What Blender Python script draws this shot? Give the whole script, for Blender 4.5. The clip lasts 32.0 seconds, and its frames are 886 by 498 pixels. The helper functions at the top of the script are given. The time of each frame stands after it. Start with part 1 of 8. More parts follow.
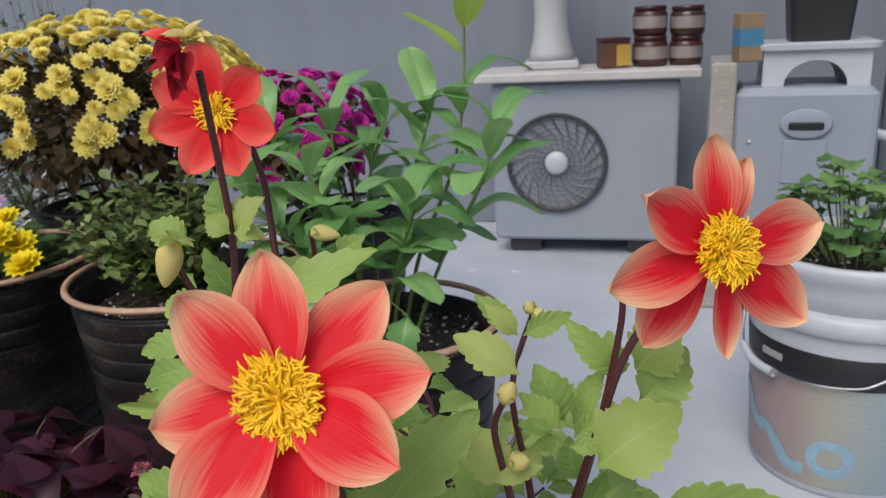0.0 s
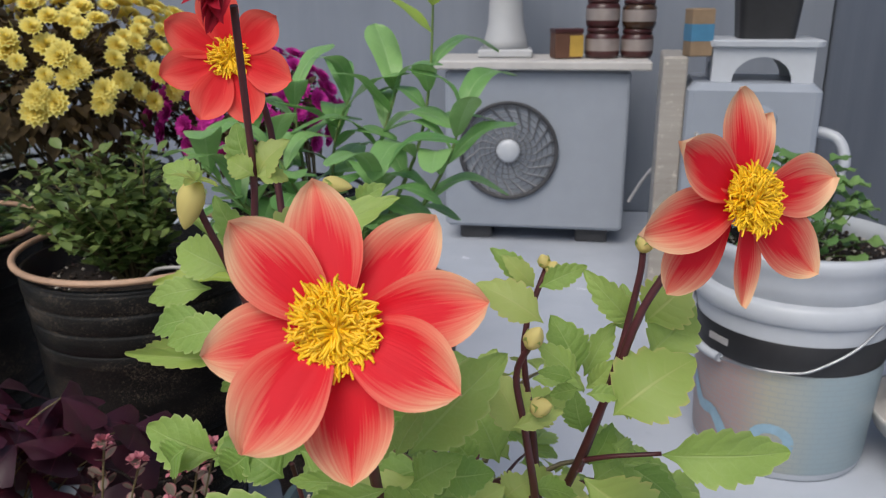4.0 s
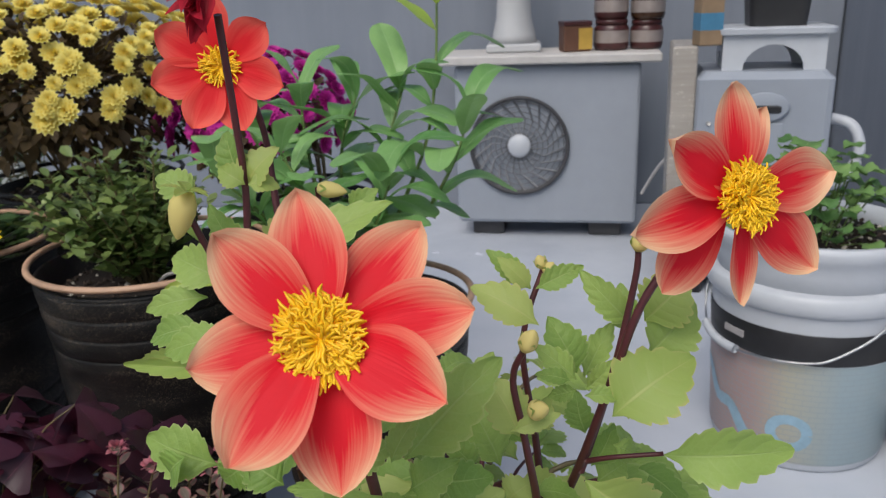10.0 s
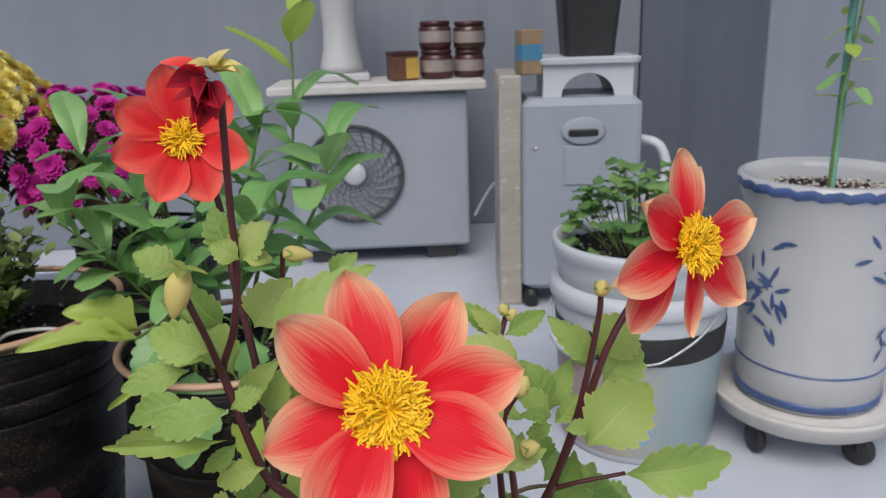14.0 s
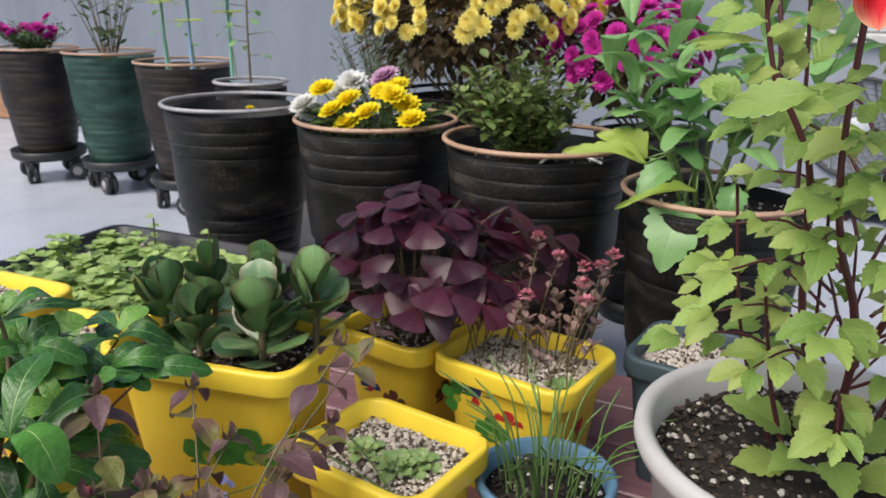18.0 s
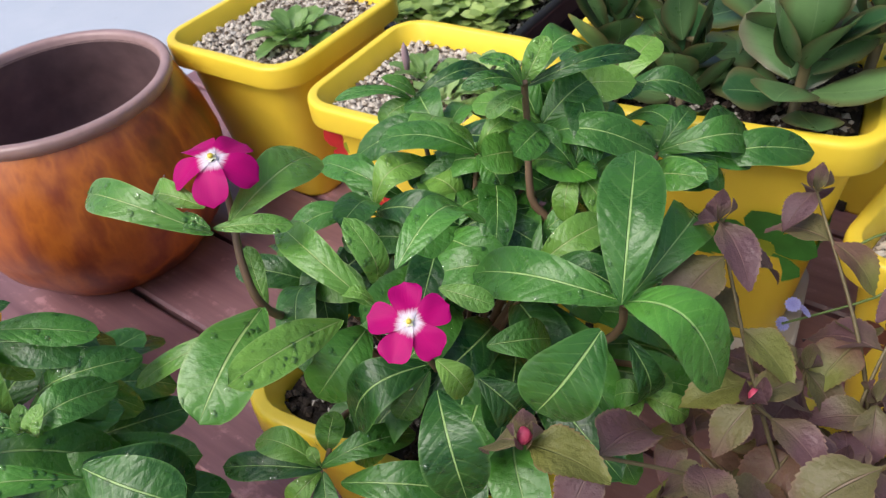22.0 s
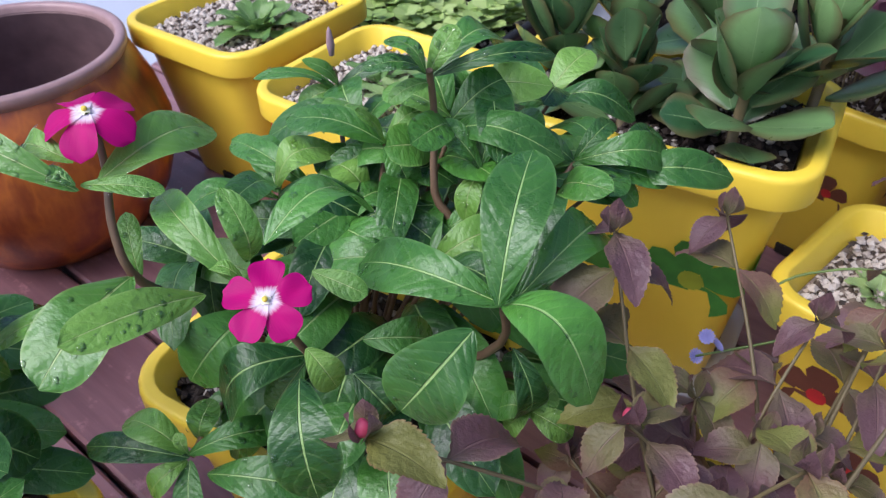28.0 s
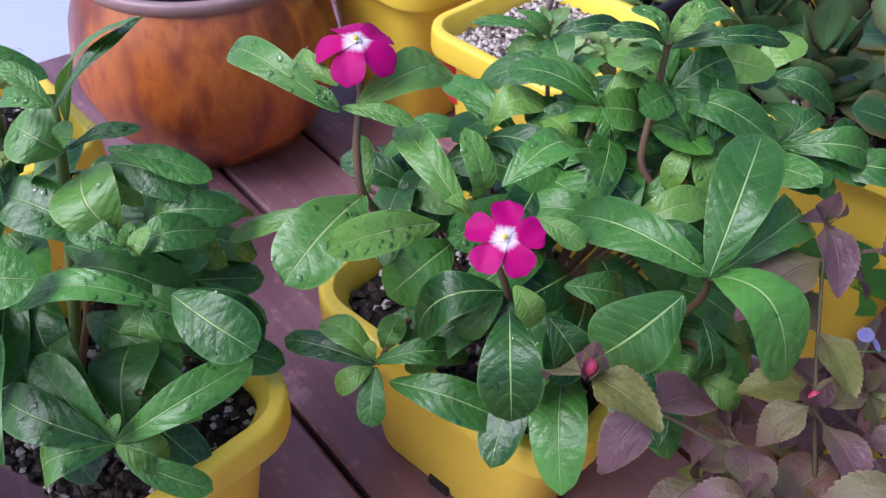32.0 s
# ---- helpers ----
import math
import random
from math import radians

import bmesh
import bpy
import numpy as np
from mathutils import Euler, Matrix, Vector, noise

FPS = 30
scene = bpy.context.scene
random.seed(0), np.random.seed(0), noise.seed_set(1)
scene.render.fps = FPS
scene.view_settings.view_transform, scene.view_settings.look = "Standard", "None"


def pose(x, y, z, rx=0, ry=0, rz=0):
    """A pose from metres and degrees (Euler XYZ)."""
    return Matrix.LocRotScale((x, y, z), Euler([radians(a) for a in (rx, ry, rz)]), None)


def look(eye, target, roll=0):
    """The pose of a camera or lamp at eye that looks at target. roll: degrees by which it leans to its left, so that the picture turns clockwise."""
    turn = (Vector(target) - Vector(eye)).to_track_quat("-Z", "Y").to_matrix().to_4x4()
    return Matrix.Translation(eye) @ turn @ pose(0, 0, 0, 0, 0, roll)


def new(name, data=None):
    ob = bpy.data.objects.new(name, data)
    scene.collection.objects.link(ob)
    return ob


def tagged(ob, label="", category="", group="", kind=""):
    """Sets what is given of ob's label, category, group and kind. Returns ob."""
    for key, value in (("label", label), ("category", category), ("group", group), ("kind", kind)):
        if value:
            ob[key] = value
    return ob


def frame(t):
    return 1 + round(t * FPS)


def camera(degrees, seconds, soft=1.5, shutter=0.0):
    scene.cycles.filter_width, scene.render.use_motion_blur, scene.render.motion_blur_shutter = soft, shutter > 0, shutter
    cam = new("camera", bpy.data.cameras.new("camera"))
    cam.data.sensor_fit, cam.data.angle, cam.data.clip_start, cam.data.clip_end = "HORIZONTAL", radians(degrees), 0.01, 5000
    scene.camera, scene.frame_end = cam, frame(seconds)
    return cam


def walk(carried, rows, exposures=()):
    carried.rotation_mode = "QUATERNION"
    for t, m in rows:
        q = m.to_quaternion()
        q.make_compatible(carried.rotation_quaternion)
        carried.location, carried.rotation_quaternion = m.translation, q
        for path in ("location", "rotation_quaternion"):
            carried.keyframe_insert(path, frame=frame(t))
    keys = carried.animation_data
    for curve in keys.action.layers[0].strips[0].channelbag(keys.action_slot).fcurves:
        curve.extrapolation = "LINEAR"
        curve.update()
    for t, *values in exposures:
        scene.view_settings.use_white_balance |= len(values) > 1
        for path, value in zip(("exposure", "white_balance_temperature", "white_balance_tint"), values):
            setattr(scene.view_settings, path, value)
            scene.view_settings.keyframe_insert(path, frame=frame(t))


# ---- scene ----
cam = camera(58.8, 32.0, soft=1.2)
cam.data.dof.use_dof = True
cam.data.dof.focus_distance, cam.data.dof.aperture_fstop = 0.29, 38.0
PATH = [
    (0, (0.289, 0.454, 0.912), (-0.038, 2.339, 0.328), -3.0),
    (0.5, (0.3, 0.442, 0.928), (-0.008, 2.33, 0.344), -3.3),
    (1, (0.298, 0.442, 0.926), (0.0, 2.332, 0.344), -3.5),
    (1.5, (0.302, 0.455, 0.916), (0.019, 2.345, 0.327), -2.9),
    (2, (0.277, 0.445, 0.92), (0.028, 2.337, 0.323), -2.1),
    (2.5, (0.262, 0.445, 0.91), (0.039, 2.338, 0.305), -1.1),
    (3, (0.256, 0.444, 0.894), (0.053, 2.339, 0.287), -0.5),
    (3.5, (0.26, 0.444, 0.901), (0.069, 2.339, 0.293), -0.4),
    (5.5, (0.261, 0.449, 0.888), (0.101, 2.337, 0.248), -0.8),
    (6, (0.265, 0.449, 0.887), (0.11, 2.336, 0.244), -1.0),
    (6.5, (0.266, 0.448, 0.882), (0.111, 2.334, 0.236), -1.2),
    (7, (0.266, 0.448, 0.881), (0.11, 2.333, 0.232), -1.2),
    (7.5, (0.266, 0.447, 0.878), (0.102, 2.331, 0.225), -1.4),
    (8, (0.262, 0.448, 0.877), (0.075, 2.33, 0.228), -1.8),
    (8.5, (0.266, 0.439, 0.88), (0.05, 2.321, 0.239), -2.2),
    (9, (0.268, 0.443, 0.882), (0.038, 2.329, 0.255), -2.5),
    (9.5, (0.268, 0.441, 0.888), (0.03, 2.328, 0.269), -2.5),
    (10, (0.268, 0.448, 0.901), (0.048, 2.336, 0.279), -2.2),
    (10.5, (0.258, 0.448, 0.921), (0.117, 2.341, 0.291), -1.7),
    (11, (0.263, 0.442, 0.932), (0.241, 2.339, 0.298), -1.1),
    (11.5, (0.217, 0.444, 0.921), (0.314, 2.339, 0.288), -0.6),
    (12, (0.17, 0.44, 0.913), (0.335, 2.332, 0.286), -0.7),
    (12.5, (0.176, 0.436, 0.911), (0.368, 2.329, 0.295), -1.1),
    (13, (0.183, 0.427, 0.914), (0.389, 2.323, 0.312), -1.3),
    (13.5, (0.198, 0.432, 0.922), (0.417, 2.331, 0.334), -1.5),
    (15.5, (0.222, 0.434, 0.92), (0.413, 2.34, 0.345), -3.5),
    (16, (0.222, 0.431, 0.919), (0.369, 2.343, 0.349), -3.7),
    (16.5, (0.221, 0.405, 0.91), (0.218, 2.319, 0.329), -3.4),
    (17, (0.224, 0.338, 0.864), (-0.076, 2.231, 0.292), -4.3),
    (17.5, (0.238, 0.197, 0.839), (-0.416, 2.001, 0.276), -1.0),
    (18, (0.218, 0.151, 0.799), (-0.662, 1.837, 0.181), 0.5),
    (18.5, (0.134, 0.134, 0.794), (-0.876, 1.722, 0.115), 1.4),
    (19, (0.09, 0.124, 0.792), (-1.018, 1.618, 0.056), 1.6),
    (19.5, (0.051, 0.1, 0.789), (-1.095, 1.531, -0.011), 2.0),
    (20, (0.019, 0.089, 0.787), (-1.145, 1.469, -0.073), 1.8),
    (20.5, (0.035, 0.114, 0.771), (-1.162, 1.443, -0.124), 1.1),
    (21, (-0.032, 0.079, 0.783), (-1.27, 1.337, -0.157), -0.6),
    (21.5, (-0.116, 0.141, 0.748), (-1.326, 1.366, -0.270), -1.8),
    (22, (-0.200, 0.235, 0.733), (-1.220, 1.351, -0.576), -8.1),
    (22.5, (-0.220, 0.259, 0.750), (-1.194, 1.319, -0.639), -10.6),
    (23, (-0.233, 0.276, 0.743), (-1.177, 1.330, -0.670), -10.7),
    (23.5, (-0.225, 0.266, 0.737), (-1.184, 1.346, -0.648), -9.0),
    (24, (-0.225, 0.263, 0.725), (-1.203, 1.358, -0.633), -7.2),
    (24.5, (-0.220, 0.257, 0.721), (-1.216, 1.363, -0.614), -6.0),
    (25, (-0.210, 0.252, 0.727), (-1.207, 1.376, -0.594), -5.1),
    (25.5, (-0.205, 0.262, 0.733), (-1.180, 1.408, -0.585), -4.3),
    (27.5, (-0.188, 0.242, 0.721), (-1.201, 1.419, -0.539), -2.5),
    (28, (-0.167, 0.264, 0.707), (-1.179, 1.440, -0.554), -1.4),
    (28.5, (-0.173, 0.255, 0.716), (-1.205, 1.412, -0.547), -1.1),
    (29, (-0.181, 0.235, 0.721), (-1.256, 1.355, -0.540), -1.3),
    (29.5, (-0.191, 0.220, 0.734), (-1.296, 1.296, -0.540), -0.6),
    (30, (-0.201, 0.210, 0.727), (-1.299, 1.248, -0.583), 0.7),
    (30.5, (-0.201, 0.195, 0.729), (-1.321, 1.195, -0.592), 1.0),
    (31, (-0.211, 0.189, 0.735), (-1.313, 1.171, -0.614), 2.0),
    (31.5, (-0.206, 0.197, 0.727), (-1.294, 1.171, -0.640), 2.8),
    (32, (-0.199, 0.205, 0.725), (-1.283, 1.180, -0.644), 2.7),
]
walk(cam, [(t, look(eye, target, roll)) for t, eye, target, roll in PATH], exposures=((0, 0.0, 6420, 9), (16.4, 0.0, 6420, 9), (17.8, 0.48, 6500, 10), (21, 0.48, 6500, 10), (22.5, 0.64, 6300, 12), (26, 0.64, 6050, 14), (28, 0.62, 5700, 19), (32, 0.62, 5450, 26)))

# ---- light ----
world = bpy.data.worlds.new("sky")
scene.world = world
world.use_nodes = True
wn = world.node_tree
sky = wn.nodes.new("ShaderNodeTexSky")
sky.sky_type, sky.sun_disc = "NISHITA", False
sky.sun_elevation, sky.sun_rotation = radians(52), radians(200)
sky.air_density, sky.dust_density, sky.ozone_density = 1.0, 3.0, 1.0
bgn = wn.nodes["Background"]
bgn.inputs["Strength"].default_value = 0.112
wn.links.new(sky.outputs["Color"], bgn.inputs["Color"])
sun = new("sun", bpy.data.lights.new("sun", "SUN"))
sun.data.energy, sun.data.angle, sun.data.color = 1.85, radians(40), (1.0, 0.96, 0.9)
sun.matrix_world = look((-1.5, -4.0, 6.0), (0, 0.6, 0))


# ---- materials ----
class Nodes:
    """A small wrapper to write node materials in few lines."""

    def __init__(self, name):
        self.mat = bpy.data.materials.new(name)
        self.mat.use_nodes = True
        self.t = self.mat.node_tree
        self.b = self.t.nodes["Principled BSDF"]
        self.out = self.t.nodes["Material Output"]

    def n(self, kind, **kw):
        nd = self.t.nodes.new("ShaderNode" + kind)
        for k, v in kw.items():
            if k in nd.inputs:
                nd.inputs[k].default_value = v
        return nd

    def link(self, a, b):
        self.t.links.new(a, b)

    def coord(self, which="Object"):
        return self.n("TexCoord").outputs[which]

    def noise(self, scale, detail=4.0, vec=None, rough=0.55):
        nd = self.n("TexNoise", Scale=scale, Detail=detail, Roughness=rough)
        self.link(vec if vec else self.coord(), nd.inputs["Vector"])
        return nd.outputs["Fac"]

    def voronoi(self, scale, vec=None, feature="F1"):
        nd = self.n("TexVoronoi", Scale=scale)
        nd.feature = feature
        self.link(vec if vec else self.coord(), nd.inputs["Vector"])
        return nd

    def math(self, op, a, b=None, c=None):
        nd = self.n("Math")
        nd.operation = op
        for i, v in enumerate((a, b, c)):
            if v is None:
                continue
            if isinstance(v, (int, float)):
                nd.inputs[i].default_value = v
            else:
                self.link(v, nd.inputs[i])
        return nd.outputs[0]

    def ramp(self, fac, stops):
        nd = self.n("ValToRGB")
        els = nd.color_ramp.elements
        while len(els) < len(stops):
            els.new(0.5)
        for e, (p, c) in zip(els, stops):
            e.position = p
            e.color = (*c, 1) if len(c) == 3 else c
        self.link(fac, nd.inputs[0])
        return nd.outputs["Color"]

    def mix(self, fac, a, b, blend="MIX"):
        nd = self.n("Mix")
        nd.data_type, nd.blend_type = "RGBA", blend
        for sock, v in ((nd.inputs[0], fac), (nd.inputs[6], a), (nd.inputs[7], b)):
            if isinstance(v, (int, float)):
                sock.default_value = v
            elif isinstance(v, tuple):
                sock.default_value = (*v, 1)
            else:
                self.link(v, sock)
        return nd.outputs[2]

    def color(self, c):
        if isinstance(c, tuple):
            self.b.inputs["Base Color"].default_value = (*c, 1)
        else:
            self.link(c, self.b.inputs["Base Color"])

    def set(self, **kw):
        for k, v in kw.items():
            sock = self.b.inputs[k.replace("_", " ")]
            if isinstance(v, (int, float)):
                sock.default_value = v
            else:
                self.link(v, sock)

    def bump(self, height, strength=0.3, distance=0.002):
        nd = self.n("Bump", Strength=strength, Distance=distance)
        self.link(height, nd.inputs["Height"])
        self.link(nd.outputs["Normal"], self.b.inputs["Normal"])

    def random(self):
        return self.n("ObjectInfo").outputs["Random"]

    def island(self):
        return self.n("NewGeometry").outputs["Random Per Island"]


def plain(name, c, rough=0.5, metal=0.0, scale=30.0, vary=0.25, bump=0.15, dist=0.001):
    """A surface of one colour with cloudy variation at two scales, fine relief and uneven gloss."""
    m = Nodes(name)
    big, fine = m.noise(scale * 0.15, 3), m.noise(scale, 6)
    mixed = m.math("ADD", m.math("MULTIPLY", big, 0.6), m.math("MULTIPLY", fine, 0.4))
    lo = tuple(v * (1 - vary) for v in c)
    hi = tuple(min(1, v * (1 + vary)) for v in c)
    m.color(m.ramp(mixed, [(0.3, lo), (0.7, hi)]))
    m.set(Roughness=m.math("MULTIPLY_ADD", big, 0.25, rough - 0.12), Metallic=metal)
    m.bump(fine, bump, dist)
    return m.mat


def leaf_mat(name, dark, light, vein, rib=0.045, rough=0.38, sub=0.0, edge=None, vary=0.5, sidew=0.5, coat=0.0):
    """A leaf with a pale midrib, faint side veins, and colour that varies from leaf to leaf."""
    m = Nodes(name)
    uv = m.n("UVMap").outputs["UV"]
    sep = m.n("SeparateXYZ")
    m.link(uv, sep.inputs[0])
    across = m.math("ABSOLUTE", m.math("SUBTRACT", sep.outputs[0], 0.5))
    along = sep.outputs[1]
    rnd, cloud = m.random(), m.noise(70.0, 5)
    tone = m.math("MULTIPLY_ADD", rnd, vary, m.math("MULTIPLY", cloud, 1 - vary))
    base = m.ramp(tone, [(0.15, dark), (0.85, light)])
    if edge:
        base = m.mix(m.ramp(across, [(0.28, (0, 0, 0)), (0.5, (1, 1, 1))]), base, edge)
    ribw = m.math("MULTIPLY_ADD", along, -rib * 0.75, rib)
    ribm = m.math("LESS_THAN", across, ribw)
    saw = m.math("FRACT", m.math("SUBTRACT", m.math("MULTIPLY", along, 9.0), m.math("MULTIPLY", across, 5.0)))
    side = m.math("MULTIPLY", m.math("LESS_THAN", saw, 0.1), sidew)
    veins = m.math("MAXIMUM", ribm, m.math("MULTIPLY", side, m.math("LESS_THAN", across, 0.44)))
    m.color(m.mix(m.math("MULTIPLY", veins, 0.8), base, vein))
    m.set(Roughness=m.math("MULTIPLY_ADD", cloud, 0.2, rough - 0.1))
    m.b.inputs["Coat Weight"].default_value = coat
    if sub:
        m.b.inputs["Subsurface Weight"].default_value = 0.0
        tr = m.n("BsdfTranslucent")
        tr.inputs["Color"].default_value = (*[min(1, v * 1.6) for v in light], 1)
        mx = m.n("MixShader")
        mx.inputs[0].default_value = sub
        m.link(m.b.outputs[0], mx.inputs[1])
        m.link(tr.outputs[0], mx.inputs[2])
        m.link(mx.outputs[0], m.out.inputs["Surface"])
    puff = m.math("MULTIPLY_ADD", saw, 0.5, m.math("MULTIPLY", ribm, -1.0))
    m.bump(m.math("MULTIPLY_ADD", cloud, 0.5, puff), 0.5, 0.0011)
    return m.mat


def petal_mat(name, core, rim, streak=0.6, lo=0.1, hi=0.5, rough=0.55, tipv=0.75, heart=None, acr=0.95, power=2.4, vary=0.0, lines=22):
    """A petal, core-coloured at its base and middle, rim-coloured at edges and tip, streaked along its length."""
    m = Nodes(name)
    uv = m.n("UVMap").outputs["UV"]
    sep = m.n("SeparateXYZ")
    m.link(uv, sep.inputs[0])
    across = m.math("ABSOLUTE", m.math("SUBTRACT", sep.outputs[0], 0.5))
    along = sep.outputs[1]
    mp = m.n("Mapping")
    mp.inputs["Scale"].default_value = (lines, 1.4, 1)
    m.link(uv, mp.inputs["Vector"])
    cmb = m.n("CombineXYZ")
    m.link(m.math("MULTIPLY", m.random(), 60.0), cmb.inputs[2])
    va = m.n("VectorMath")
    m.link(mp.outputs[0], va.inputs[0])
    m.link(cmb.outputs[0], va.inputs[1])
    st = m.noise(1.0, 3, va.outputs[0])
    tipw = m.math("MULTIPLY_ADD", m.math("SUBTRACT", m.random(), 0.5), vary, m.math("MULTIPLY", m.math("POWER", along, power), tipv))
    f = m.math("ADD", m.math("MULTIPLY_ADD", across, acr, tipw), m.math("MULTIPLY", m.math("SUBTRACT", st, 0.5), streak))
    col = m.ramp(f, [(lo, core), ((lo + hi) / 2, tuple((a * 0.6 + b * 0.4) for a, b in zip(core, rim))), (hi, rim)])
    if heart:
        h0, h1, pale = heart
        reach = m.math("ADD", along, m.math("MULTIPLY", m.math("SUBTRACT", st, 0.5), 0.22))
        col = m.mix(m.ramp(reach, [(h0, (1, 1, 1)), (h1, (0, 0, 0))]), col, pale)
    m.color(col)
    m.set(Roughness=rough)
    m.b.inputs["Specular IOR Level"].default_value = 0.2
    tr = m.n("BsdfTranslucent")
    m.link(col, tr.inputs["Color"])
    mx = m.n("MixShader")
    mx.inputs[0].default_value = 0.3
    m.link(m.b.outputs[0], mx.inputs[1])
    m.link(tr.outputs[0], mx.inputs[2])
    m.link(mx.outputs[0], m.out.inputs["Surface"])
    m.bump(st, 0.25, 0.0006)
    return m.mat


def veined_leaf(name, dark, light, vein, pairs=8.0, rough=0.34, trans=0.06, second=None, edge=None, quilt=0.6, veinmix=0.75, net=0.0, spec=0.5, lines=0.34, fields=0.3):
    """A leaf with a pale midrib and side veins that arch towards the tip, sunk between swollen fields, in one or two tones."""
    m = Nodes(name)
    uv = m.n("UVMap").outputs["UV"]
    sep = m.n("SeparateXYZ")
    m.link(uv, sep.inputs[0])
    q = m.math("MULTIPLY", m.math("ABSOLUTE", m.math("SUBTRACT", sep.outputs[0], 0.5)), 2.0)
    along = sep.outputs[1]
    rnd, cloud, fine = m.random(), m.noise(45.0, 5), m.noise(210.0, 5)
    tone = m.math("MULTIPLY_ADD", rnd, 0.55, m.math("MULTIPLY", cloud, 0.45))
    base = m.ramp(tone, [(0.15, dark), (0.85, light)])
    if second:
        patch = m.math("ADD", m.math("MULTIPLY", m.math("SUBTRACT", 1.0, along), 0.45), m.math("MULTIPLY", m.math("ADD", cloud, rnd), 0.42))
        base = m.mix(m.ramp(patch, [(0.58, (0, 0, 0)), (0.82, (1, 1, 1))]), base, second)
    s = m.math("SUBTRACT", m.math("SUBTRACT", along, m.math("MULTIPLY", q, 0.12)), m.math("MULTIPLY", m.math("MULTIPLY", q, q), 0.11))
    s = m.math("ADD", s, m.math("MULTIPLY", m.math("SUBTRACT", cloud, 0.5), 0.05))
    fr = m.math("FRACT", m.math("MULTIPLY", s, pairs))
    off = m.math("ABSOLUTE", m.math("SUBTRACT", fr, 0.5))
    line = m.ramp(off, [(0.4, (0, 0, 0)), (0.49, (1, 1, 1))])
    line = m.math("MULTIPLY", line, m.ramp(q, [(0.1, (1, 1, 1)), (0.85, (0.08, 0.08, 0.08))]))
    ribw = m.math("MULTIPLY_ADD", along, -0.065, 0.085)
    rib = m.math("SUBTRACT", 1.0, m.math("SMOOTH_MIN", m.math("DIVIDE", q, ribw), 1.0, 0.3))
    rib = m.ramp(rib, [(0.05, (0, 0, 0)), (0.5, (1, 1, 1))])
    veins = m.math("MAXIMUM", rib, m.math("MULTIPLY", line, lines))
    if net:
        cell = m.voronoi(net, None, "DISTANCE_TO_EDGE").outputs["Distance"]
        mesh_ = m.ramp(m.math("MULTIPLY", cell, net * 0.004), [(0.0, (1, 1, 1)), (0.0012 * net * 0.4, (0, 0, 0))])
        veins = m.math("MAXIMUM", veins, m.math("MULTIPLY", mesh_, 0.22))
    col = m.mix(m.math("MULTIPLY", veins, veinmix), base, vein)
    if edge:
        col = m.mix(m.ramp(q, [(0.9, (0, 0, 0)), (1.0, (0.7, 0.7, 0.7))]), col, edge)
    m.color(col)
    m.set(Roughness=m.math("MULTIPLY_ADD", cloud, 0.3, rough - 0.15))
    m.b.inputs["Specular IOR Level"].default_value = spec
    tr = m.n("BsdfTranslucent")
    tr.inputs["Color"].default_value = (*[min(1, v * 1.6) for v in light], 1)
    mx = m.n("MixShader")
    mx.inputs[0].default_value = trans
    m.link(m.b.outputs[0], mx.inputs[1])
    m.link(tr.outputs[0], mx.inputs[2])
    m.link(mx.outputs[0], m.out.inputs["Surface"])
    swell = m.math("SINE", m.math("MULTIPLY", fr, math.pi))
    high = m.math("ADD", m.math("MULTIPLY_ADD", swell, fields, m.math("MULTIPLY", rib, -0.8)), m.math("ADD", m.math("MULTIPLY", cloud, 1.1), m.math("MULTIPLY", fine, 0.75)))
    m.bump(high, quilt, 0.0016)
    return m.mat


def grit_mat(name, stops, rough=0.9):
    """Loose grains, each of one colour out of a ramp."""
    m = Nodes(name)
    m.color(m.mix(m.math("MULTIPLY", m.noise(400.0), 0.35), m.ramp(m.island(), stops), (0.12, 0.09, 0.07)))
    m.set(Roughness=rough)
    return m.mat


def pot_mat(name, c, fleck, rough=0.42):
    """Glazed pot with a dark streaky glaze and rubbed pale flecks."""
    m = Nodes(name)
    co = m.coord()
    mp = m.n("Mapping")
    mp.inputs["Scale"].default_value = (1, 1, 2.6)
    m.link(co, mp.inputs["Vector"])
    big, fine = m.noise(9.0, 5, mp.outputs[0]), m.noise(290.0, 3, mp.outputs[0], 0.7)
    base = m.ramp(big, [(0.3, tuple(v * 0.55 for v in c)), (0.7, tuple(v * 1.35 for v in c))])
    spots = m.ramp(m.math("MULTIPLY", fine, m.math("ADD", big, 0.55)), [(0.62, (0, 0, 0)), (0.72, (1, 1, 1))])
    m.color(m.mix(spots, base, fleck))
    m.set(Roughness=m.math("MULTIPLY_ADD", big, 0.3, rough - 0.15))
    m.b.inputs["Specular IOR Level"].default_value = 0.3
    m.bump(m.math("ADD", fine, m.math("MULTIPLY", m.noise(60.0, 4, mp.outputs[0]), 0.8)), 0.55, 0.0016)
    return m.mat


